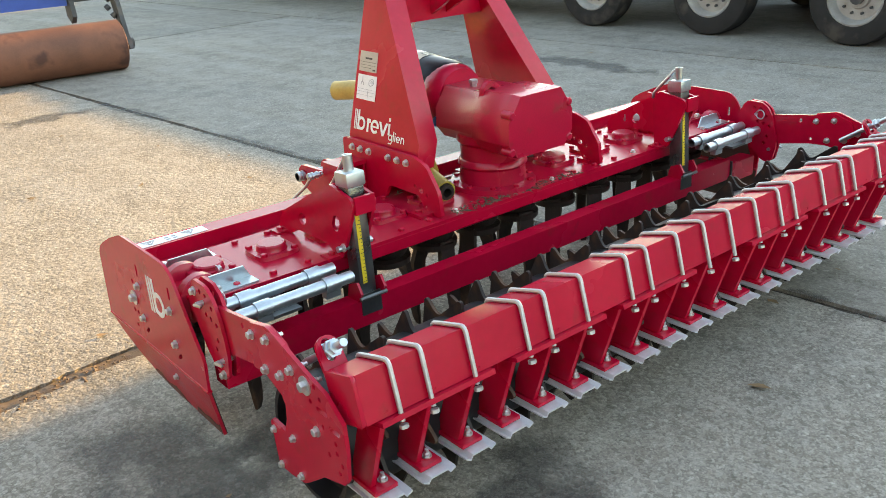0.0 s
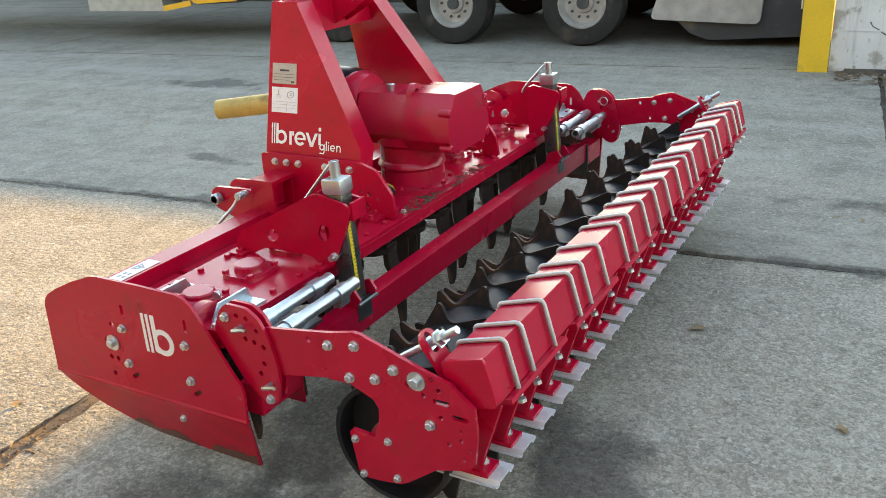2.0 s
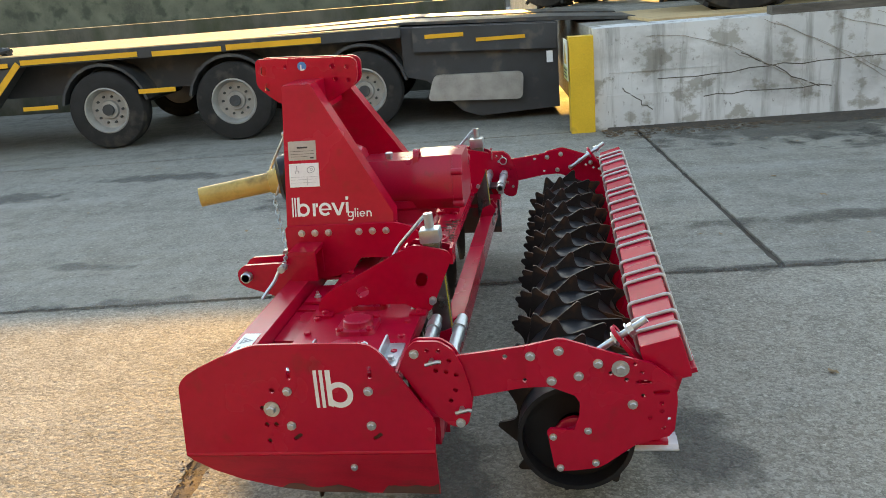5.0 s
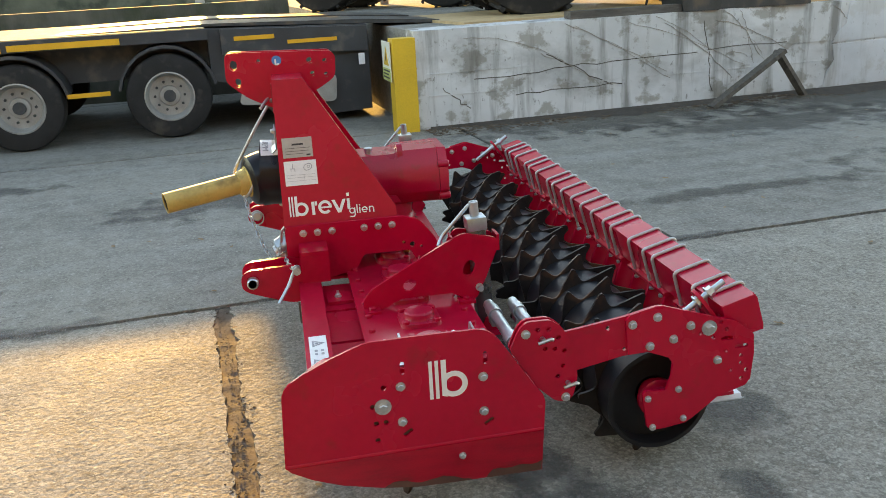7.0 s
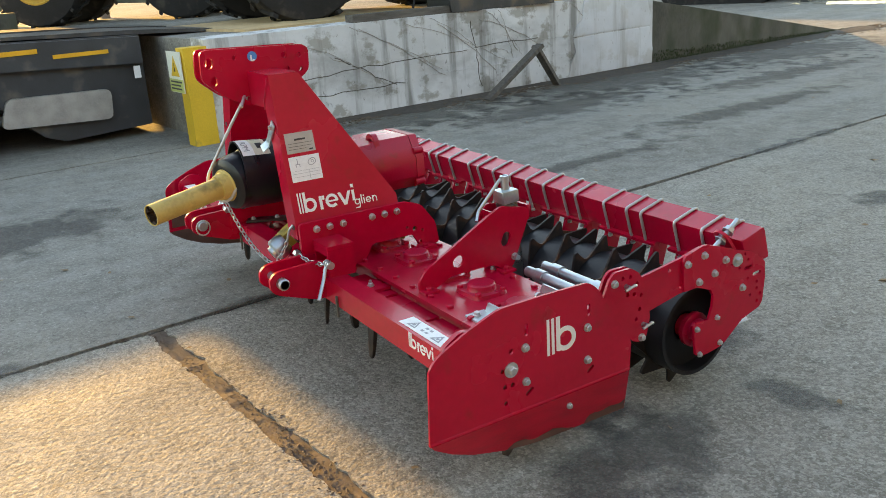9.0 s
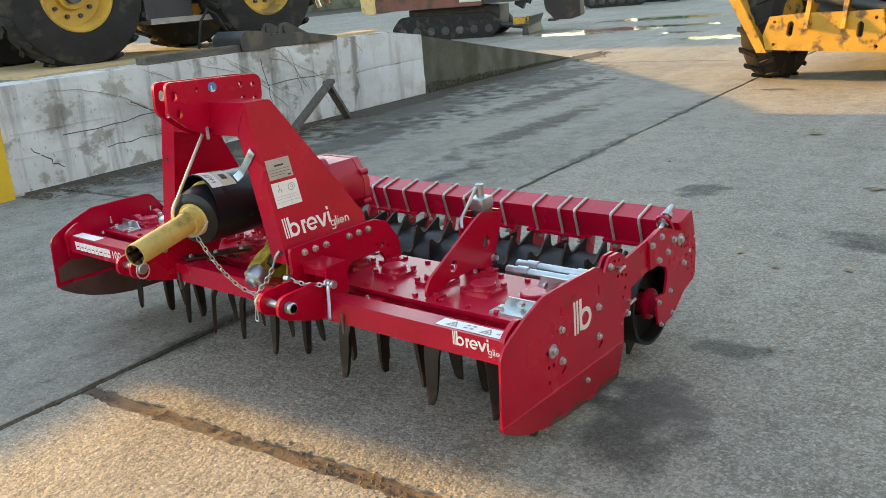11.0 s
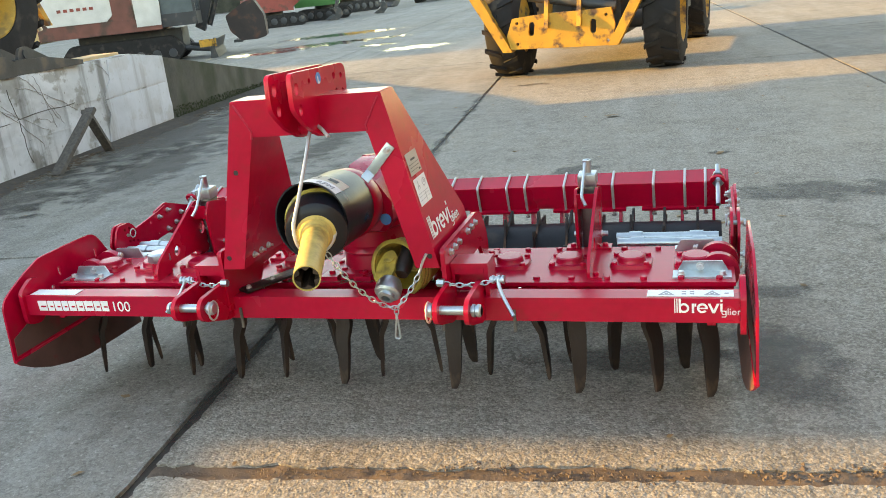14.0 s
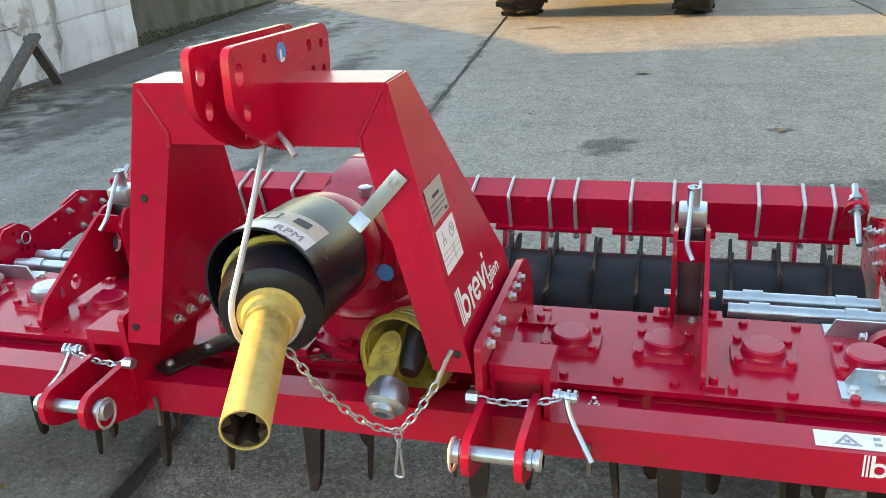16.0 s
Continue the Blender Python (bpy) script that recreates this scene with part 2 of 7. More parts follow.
SLAB_ROUGH = concrete("yard_concrete_exposed_pebbles", (0.274, 0.252, 0.214), (0.475, 0.445, 0.385), 0.42, 0.9)
SOIL = shade("joint_soil", (0.055, 0.045, 0.036), 0.95, vary=0.4, scale=9.0, fine=60, bump=0.8, spots=(0.10, 0.075, 0.05), amount=0.05, spot_scale=20)
EARTH = shade("loose_brown_soil", (0.125, 0.091, 0.066), 0.95, vary=0.25, scale=9.0, fine=70, bump=0.5, spots=(0.080, 0.058, 0.044), amount=0.05, spot_scale=22)
WALL_PAINT = old_wall("flaking_white_wall_paint", (0.66, 0.67, 0.67), (0.30, 0.285, 0.25), (0.10, 0.092, 0.075))
WALL_BARE = shade("mossy_bare_concrete", (0.090, 0.086, 0.068), 0.9, vary=0.5, scale=2.6, fine=40, bump=0.4, spots=(0.036, 0.045, 0.020), amount=0.16, spot_scale=2.4, stretch=(1, 1, 0.6), edge=0.25)
PLASTER = old_wall("smooth_white_wall_plaster", (0.66, 0.68, 0.70), (0.50, 0.50, 0.49), (0.34, 0.33, 0.31))
CREAM_SUNLIT = shade("sunlit_cream_paint", (0.58, 0.40, 0.18), 0.55, vary=0.2, scale=3.0, bump=0.08, spots=(0.30, 0.16, 0.06), amount=0.06, spot_scale=3)
RUST_DARK = shade("dark_rusty_steel", (0.034, 0.026, 0.024), 0.7, vary=0.3, scale=3.0, bump=0.15, spots=(0.10, 0.045, 0.03), amount=0.08, spot_scale=3)
SIGN_GREEN = shade("pale_green_sign_film", (0.46, 0.50, 0.16), 0.5, vary=0.08, bump=0.0)
RUST_FRAME = shade("rust_brown_frame_paint", (0.16, 0.055, 0.04), 0.6, vary=0.3, scale=2.5, bump=0.1, spots=(0.07, 0.04, 0.03), amount=0.1, spot_scale=2)
MOSS = shade("moss", (0.035, 0.045, 0.016), 0.95, vary=0.4, scale=20.0, bump=0.8)
LITTER = shade("leaf_litter", (0.10, 0.07, 0.045), 0.9, vary=0.5, scale=25.0, bump=0.6)
LEAF = shade("dry_leaf", (0.22, 0.14, 0.07), 0.8, vary=0.4, scale=30.0, bump=0.3)
VINE = shade("dead_vine", (0.28, 0.25, 0.21), 0.9, vary=0.3, scale=18.0, bump=0.4)
POST = shade("yellow_post_paint", (0.68, 0.42, 0.03), 0.5, vary=0.12, scale=3.0, bump=0.08, spots=(0.35, 0.22, 0.05), amount=0.02, spot_scale=5)
SIGN = shade("sign_board", (0.72, 0.72, 0.62), 0.5, vary=0.05, bump=0.0)
WOOD = shade("weathered_wood", (0.10, 0.088, 0.075), 0.85, vary=0.45, scale=5.0, fine=60, bump=0.5, stretch=(6, 1, 6))
PLY = shade("pale_plywood", (0.48, 0.34, 0.18), 0.75, vary=0.2, scale=3.0, fine=40, bump=0.2, stretch=(5, 1, 1))
RUBBER = shade("tyre_rubber", (0.022, 0.021, 0.021), 0.82, vary=0.3, scale=6.0, bump=0.3, spots=(0.06, 0.052, 0.045), amount=0.06, spot_scale=5)
CHASSIS = shade("dark_chassis_paint", (0.035, 0.038, 0.042), 0.55, vary=0.25, scale=4.0, bump=0.12, spots=(0.10, 0.09, 0.075), amount=0.05, spot_scale=4)
RIM_GREY = shade("grey_wheel_rim", (0.34, 0.33, 0.31), 0.5, metal=0.3, vary=0.2, scale=9.0, bump=0.1)
AMBER = shade("amber_marking", (0.72, 0.36, 0.02), 0.5, vary=0.12, scale=5.0, bump=0.03)
MACHINE_YELLOW = shade("worn_machine_yellow", (0.52, 0.27, 0.03), 0.55, vary=0.18, scale=4.0, bump=0.10, spots=(0.09, 0.05, 0.03), amount=0.09, spot_scale=7)
RIM_YELLOW = shade("dusty_yellow_rim_paint", (0.58, 0.34, 0.06), 0.6, vary=0.25, scale=3.0, bump=0.08, spots=(0.28, 0.18, 0.06), amount=0.08, spot_scale=4)
MACHINE_RED = shade("faded_red_paint", (0.26, 0.05, 0.038), 0.55, vary=0.2, scale=3.0, bump=0.1, spots=(0.12, 0.05, 0.035), amount=0.06, spot_scale=4)
MACHINE_WHITE = shade("off_white_paint", (0.55, 0.55, 0.52), 0.5, vary=0.12, scale=3.0, bump=0.08)
GREEN = shade("green_machine_paint", (0.03, 0.16, 0.04), 0.5, vary=0.15, scale=3.0, bump=0.08)
SCRAP = shade("dark_worn_steel", (0.055, 0.058, 0.060), 0.5, metal=0.4, vary=0.35, scale=5.0, bump=0.25, spots=(0.12, 0.10, 0.08), amount=0.08, spot_scale=5)
RUST = shade("rust_brown_drum", (0.20, 0.078, 0.045), 0.7, vary=0.3, scale=4.0, bump=0.25, spots=(0.09, 0.035, 0.025), amount=0.08, spot_scale=4)
BLUE_PAINT = shade("blue_frame_paint", (0.015, 0.07, 0.33), 0.4, vary=0.15, scale=5.0, bump=0.05)
PLAIN_GREY = shade("plain_grey_board", (0.30, 0.30, 0.29), 0.8, vary=0.2, scale=1.0, bump=0.1)
DARK_BLOCK = shade("dark_block_paint", (0.10, 0.095, 0.085), 0.8, vary=0.2, scale=1.5, bump=0.1)
DIRT = shade("dried_mud_on_paint", (0.10, 0.05, 0.04), 0.85, vary=0.4, scale=7.0, fine=50, bump=0.3, spots=(0.20, 0.02, 0.025), amount=0.04, spot_scale=8)
HEDGE = shade("dark_boundary_cladding", (0.07, 0.072, 0.055), 0.9, vary=0.5, scale=0.6, fine=6, bump=0.3, spots=(0.03, 0.035, 0.025), amount=0.10, spot_scale=0.9)
GLASS = shade("cab_glass", (0.10, 0.13, 0.14), 0.08, vary=0.1, bump=0.0, coat=0.5)

for matt, gloss in ((DRUM, 0.25), (TOOTH, 0.25), (RUBBER, 0.25), (BLACK, 0.35), (RED, 0.36), (RED_CAST, 0.38)):
    matt.node_tree.nodes["Principled BSDF"].inputs["Specular IOR Level"].default_value = gloss


# ---- mesh helpers ----
def box(bm, lo, hi, turn=None):
    vs = [bm.verts.new((x, y, z)) for x in (lo[0], hi[0]) for y in (lo[1], hi[1]) for z in (lo[2], hi[2])]
    for f in ((0, 1, 3, 2), (4, 6, 7, 5), (0, 4, 5, 1), (2, 3, 7, 6), (0, 2, 6, 4), (1, 5, 7, 3)):
        bm.faces.new([vs[i] for i in f])
    if turn is not None:
        bmesh.ops.transform(bm, matrix=turn, verts=vs)
    return vs


def prism(bm, outline, axis, a, b, holes=()):
    """A plate: an outline in the two other axes (in x, y, z order), pushed along axis from a to b."""
    def put(p, w):
        q = list(p)
        q.insert("xyz".index(axis), w)
        return bm.verts.new(q)
    lower, upper = [put(p, a) for p in outline], [put(p, b) for p in outline]
    n = len(outline)
    bm.faces.new(lower), bm.faces.new(upper)
    for i in range(n):
        bm.faces.new((lower[i], lower[(i + 1) % n], upper[(i + 1) % n], upper[i]))
    return lower + upper


def frustum(bm, low, high):
    """A solid between two rings of points with the same count."""
    a, b = [bm.verts.new(p) for p in low], [bm.verts.new(p) for p in high]
    n = len(a)
    bm.faces.new(a), bm.faces.new(b)
    for i in range(n):
        bm.faces.new((a[i], a[(i + 1) % n], b[(i + 1) % n], b[i]))
    return a + b


def frame_of(d):
    d = Vector(d).normalized()
    u = d.cross((0, 0, 1) if abs(d.z) < 0.9 else (1, 0, 0)).normalized()
    return u, d.cross(u), d


def lathe(bm, p0, d, profile, n=24, closed=False, turn=0.0):
    """Rings round the line from p0 along d: profile is (distance along, radius) rows."""
    u, v, d = frame_of(d)
    p0, rings = Vector(p0), []
    for along, r in profile:
        rings.append([bm.verts.new(p0 + d * along + (u * math.cos(turn + 2 * math.pi * i / n) + v * math.sin(turn + 2 * math.pi * i / n)) * r) for i in range(n)])
    for a, b in zip(rings, rings[1:]):
        for i in range(n):
            bm.faces.new((a[i], a[(i + 1) % n], b[(i + 1) % n], b[i]))
    if closed:
        a, b = rings[-1], rings[0]
        for i in range(n):
            bm.faces.new((a[i], a[(i + 1) % n], b[(i + 1) % n], b[i]))
    else:
        bm.faces.new(rings[0]), bm.faces.new(rings[-1])


def rod(bm, p0, p1, r, n=12, r1=None):
    p0, p1 = Vector(p0), Vector(p1)
    lathe(bm, p0, p1 - p0, [(0, r), ((p1 - p0).length, r if r1 is None else r1)], n)


def rounded(points, radius, steps=4):
    """A path with its inner corners rounded."""
    pts = [Vector(p) for p in points]
    out = [pts[0]]
    for a, b, c in zip(pts, pts[1:], pts[2:]):
        k = min(radius, (a - b).length * 0.45, (c - b).length * 0.45)
        s, e = b + (a - b).normalized() * k, b + (c - b).normalized() * k
        for i in range(steps + 1):
            t = i / steps
            out.append(s.lerp(b, t).lerp(b.lerp(e, t), t))
    return out + [pts[-1]]


def sweep(bm, points, r, n=8, closed=False):
    pts = [Vector(p) for p in points]
    rings, u = [], None
    m = len(pts)
    for i, p in enumerate(pts):
        if closed:
            d = (pts[(i + 1) % m] - pts[i - 1]).normalized()
        else:
            d = (pts[min(i + 1, m - 1)] - pts[max(i - 1, 0)]).normalized()
        u = frame_of(d)[0] if u is None else (u - d * u.dot(d)).normalized()
        v = d.cross(u)
        rings.append([bm.verts.new(p + (u * math.cos(2 * math.pi * k / n) + v * math.sin(2 * math.pi * k / n)) * r) for k in range(n)])
    pairs = list(zip(rings, rings[1:])) + ([(rings[-1], rings[0])] if closed else [])
    for a, b in pairs:
        for k in range(n):
            bm.faces.new((a[k], a[(k + 1) % n], b[(k + 1) % n], b[k]))
    if not closed:
        bm.faces.new(rings[0]), bm.faces.new(rings[-1])


def mesh_of(name, bm, material, bevel=0.0, smooth=35):
    if bevel:
        bmesh.ops.bevel(bm, geom=[e for e in bm.edges if len(e.link_faces) == 2 and e.calc_face_angle(0) > 0.5], offset=bevel, segments=2, affect="EDGES", profile=0.6)
    bmesh.ops.recalc_face_normals(bm, faces=bm.faces)
    me = bpy.data.meshes.new(name)
    bm.to_mesh(me)
    bm.free()
    for m in material if isinstance(material, (list, tuple)) else (material,):
        me.materials.append(m)
    me.shade_smooth()
    me.set_sharp_from_angle(angle=radians(smooth))
    return me


def crumbs(name, matrices, material, label, category, seed=1):
    """Many small rough lumps as one mesh: each a jittered octahedron under its own matrix."""
    rn = random.Random(seed)
    verts, faces = [], []
    for m in matrices:
        n = len(verts)
        for p in ((1, 0, 0), (0, 1, 0), (-1, 0, 0), (0, -1, 0), (0.3, 0.2, 1), (0, 0, -0.6)):
            verts.append(m @ (Vector(p) * rn.uniform(0.7, 1.25) + Vector((rn.uniform(-0.25, 0.25), rn.uniform(-0.25, 0.25), 0))))
        for i in range(4):
            faces += [(n + i, n + (i + 1) % 4, n + 4), (n + (i + 1) % 4, n + i, n + 5)]
    me = bpy.data.meshes.new(name)
    me.from_pydata(verts, [], faces)
    me.materials.append(material)
    ob = new(name, me)
    tagged(ob, label, category, kind="stuff")
    return ob


def part(name, bm, material, parent, label="", bevel=0.0, smooth=35):
    """Links a bmesh as one mesh object under a thing or a part."""
    ob = new(name, mesh_of(name, bm, material, bevel, smooth))
    ob.parent = parent
    return tagged(ob, label)


def piece(name, mesh, parent, m, label=""):
    """One more object on a shared mesh, under a thing or a part."""
    ob = new(name, mesh)
    ob.parent = parent
    ob.matrix_basis = m
    return tagged(ob, label)


def thing(name, label, category, at=(0, 0, 0), group="", kind=""):
    ob = new(name)
    ob.location = at
    ob.empty_display_size = 0.1
    return tagged(ob, label, category, group, kind)


def facing(p, d):
    """A pose at p whose z axis looks along d."""
    return Matrix.Translation(p) @ Vector(d).to_track_quat("Z", "Y").to_matrix().to_4x4()


def bolt_mesh(r, h, washer=1.45, stub=0.0):
    bm = bmesh.new()
    lathe(bm, (0, 0, 0), (0, 0, 1), [(0, r * washer), (0.003, r * washer)], 16)
    lathe(bm, (0, 0, 0.003), (0, 0, 1), [(0, r), (h * 0.8, r), (h, r * 0.82)], 6)
    if stub:
        rod(bm, (0, 0, h), (0, 0, h + stub), r * 0.55, 8)
    return mesh_of("bolt", bm, BOLT)


BOLT_S, BOLT_M, BOLT_L = bolt_mesh(0.0075, 0.007, 1.3), bolt_mesh(0.0098, 0.009, 1.28), bolt_mesh(0.0125, 0.012, 1.75)
BOLT_NUT = bolt_mesh(0.0088, 0.008, 1.35, 0.012)


def circle(c, r, n=14, a0=0.0):
    return [(c[0] + r * math.cos(a0 + 2 * math.pi * i / n), c[1] + r * math.sin(a0 + 2 * math.pi * i / n)) for i in range(n)]


def slot(c, l, r, n=6, turn=0.0):
    """A rounded slot of length l and radius r."""
    out = []
    for s in (0, 1):
        for i in range(n + 1):
            a = math.pi * (i / n + s) - math.pi / 2
            out.append(((l / 2 - r) * (1 - 2 * s) + r * math.cos(a), r * math.sin(a)))
    ct, st = math.cos(turn), math.sin(turn)
    return [(c[0] + x * ct - y * st, c[1] + x * st + y * ct) for x, y in out]


def plate(bm, outline, axis, a, b, holes=()):
    """A flat plate with holes cut through it."""
    k = "xyz".index(axis)
    rings = []
    for w in (a, b):
        edges, loops = [], []
        for loop in (outline, *holes):
            vs = []
            for p in loop:
                q = list(p)
                q.insert(k, w)
                vs.append(bm.verts.new(q))
            edges += [bm.edges.new((vs[i], vs[(i + 1) % len(vs)])) for i in range(len(vs))]
            loops.append(vs)
        bmesh.ops.triangle_fill(bm, use_beauty=True, use_dissolve=False, edges=edges)
        rings.append(loops)
    for low, high in zip(*rings):
        for i in range(len(low)):
            j = (i + 1) % len(low)
            bm.faces.new((low[i], low[j], high[j], high[i]))


def corner_round(outline, r, steps=3):
    """An outline with all corners rounded."""
    n, out = len(outline), []
    for i in range(n):
        a, b, c = (Vector(outline[j % n]) for j in (i - 1, i, i + 1))
        k = min(r, (a - b).length * 0.45, (c - b).length * 0.45)
        s, e = b + (a - b).normalized() * k, b + (c - b).normalized() * k
        out += [tuple(s.lerp(b, t / steps).lerp(b.lerp(e, t / steps), t / steps)) for t in range(steps + 1)]
    return out


# ---- the yard: slabs in lanes along v, joints of soil between them ----
YARD = math.atan(0.095)                    # the lanes' turn against the machine's axes
def yard(u, v, z=0.0):
    """From lane coordinates (u across, v along) to the world."""
    c, s = math.cos(YARD), math.sin(YARD)
    return Vector((u * c - v * s, u * s + v * c, z))


bm = bmesh.new()
bmesh.ops.create_grid(bm, x_segments=8, y_segments=8, size=900)
for v in bm.verts:
    v.co.z = -0.014
ground = part("ground", bm, SOIL, None, "dark soil base under concrete yard slabs")
tagged(ground, category="ground", kind="structure")

LANES = [-32.0 + 3.92 * k for k in range(-2, 19)]
LANES = [u + (-0.597 - LANES[10]) for u in LANES]


def slab(u0, u1, v0, v1, material, rough=0.004, seed=0, worn=None):
    """One cast slab with slightly ragged arrises."""
    rnd = random.Random(seed)
    step = 0.022 if worn is not None else 0.07 if (-6 < v0 < 8 or -6 < v1 < 8) and u0 > -9 and u1 < 8 else 0.8
    gap = 0.014 if -4.6 < u0 < 3.4 and u1 < 7.3 else 0.008
    loop = []
    for (a, b, c, d) in ((u0, v0, u1, v0), (u1, v0, u1, v1), (u1, v1, u0, v1), (u0, v1, u0, v0)):
        n = max(1, int(math.hypot(c - a, d - b) / step))
        loop += [(a + (c - a) * i / n, b + (d - b) * i / n) for i in range(n)]
    mu, mv = (u0 + u1) / 2, (v0 + v1) / 2
    bm = bmesh.new()
    top, low = [], []
    for a, b in loop:
        k = gap + abs(rnd.gauss(0, rough)) + max(0, noise.noise(Vector((a * 2.3, b * 2.3, seed)))) * rough * 3
        a += k if a < mu - 1.5 else (-k if a > mu + 1.5 else 0)
        b += k if b < v0 + 0.02 else (-k if b > v1 - 0.02 else 0)
        if worn is not None and abs(b - worn) < 0.05 and abs(a - mu) < 1.95:
            crumble = 0.003 + 0.018 * max(0, 0.22 + 0.16 * a + noise.noise(Vector((a * 3.1, seed, 0.5)))) + 0.022 * max(0, noise.noise(Vector((a * 14.0, seed, 3.5)))) + 0.006 * rnd.random()
            b += crumble if b > worn else -crumble
        top.append(bm.verts.new(yard(a, b, 0.0)))
        low.append(bm.verts.new(yard(a, b, -0.05)))
    bm.faces.new(top)
    for i in range(len(top)):
        j = (i + 1) % len(top)
        bm.faces.new((top[i], low[i], low[j], top[j]))
    part("concrete_slab", bm, material, ground)


def build_slabs():
    for i, (u0, u1) in enumerate(zip(LANES, LANES[1:])):
        first = -0.30 if i == 10 else (2.0 if i == 9 else -0.42 + 4.6 * ((i * 37) % 10) / 10)
        for k in range(-6, 9):
            v0, v1 = first + 9.2 * k, first + 9.2 * (k + 1)
            if v1 < -45 or v0 > 70:
                continue
            here = SLAB_ROUGH if i == 10 else SLAB
            slab(u0, u1, v0, v1, here, 0.006 if i == 10 and k in (-1, 0) else 0.004, seed=i * 50 + k + 300, worn=first if i == 10 and k in (-1, 0) else None)


build_slabs()

# loose soil lying in the worn joint in front of the machine, with crumbs on it
bm = bmesh.new()
rows = []
for i in range(260):
    u = -0.58 + 3.9 * i / 259
    row = []
    for j in range(9):
        v = -0.30 + 0.080 * (j - 4) / 4
        z = -0.017 + 0.012 * (1 - (abs(j - 4) / 4) ** 2) + 0.010 * noise.noise(Vector((u * 7, v * 22, 1.0))) + 0.005 * noise.noise(Vector((u * 31, v * 60, 4.0)))
        row.append(bm.verts.new(yard(u, v, z)))
    rows.append(row)
for a, b in zip(rows, rows[1:]):
    for j in range(8):
        bm.faces.new((a[j], a[j + 1], b[j + 1], b[j]))
soil_bed = part("soil_bed", bm, EARTH, None, "brown soil filling a worn slab joint", smooth=80)
tagged(soil_bed, category="soil", kind="stuff")
rnd = random.Random(4)
lumps = []
for k in range(3400):
    u = rnd.uniform(-0.55, 3.3)
    v = -0.30 + rnd.gauss(0, 0.018 + 0.010 * max(0, u - 0.6)) + 0.012 * math.sin(u * 5) + 0.010 * math.sin(u * 17)
    r = 0.0010 + (0.0050 + 0.0022 * max(0, u)) * rnd.random() ** 7
    lumps.append(Matrix.Translation(yard(u, v, 0.0005)) @ Matrix.Rotation(rnd.uniform(0, 6.28), 4, "Z") @ Matrix.Diagonal((r * rnd.uniform(0.8, 1.7), r, r * rnd.uniform(0.4, 0.8), 1)))
crumbs("soil_crumb", lumps, EARTH, "loose brown soil along a worn slab joint", "soil")

# leaves and crumbs on the slabs
bm = bmesh.new()
spots = [(-0.072, 1.358, 0.035), (0.346, 1.838, 0.03), (0.33, 5.51, 0.07), (1.218, 3.80, 0.05), (1.5, 1.25, 0.02)]
spots += [(rnd.uniform(-4.2, 3.2), rnd.uniform(-4, 9), rnd.uniform(0.006, 0.03)) for _ in range(150)]
for x, y, r in spots:
    a = rnd.uniform(0, 6.28)
    vs = []
    for i in range(6):
        t = a + i * math.pi / 3
        k = r * (1.0 if i % 3 == 0 else 0.45) * rnd.uniform(0.8, 1.2)
        vs.append(bm.verts.new((x + k * math.cos(t), y + k * math.sin(t), 0.004 + rnd.uniform(0, 0.25) * r)))
    bm.faces.new(vs)
leaves = part("fallen_leaf", bm, LEAF, None, "dry brown leaves scattered on the concrete")
tagged(leaves, category="leaves", kind="stuff")


# ---- the loading dock with its painted wall, ramp and post ----
DOCK_U, DOCK_H = -4.50, 0.90


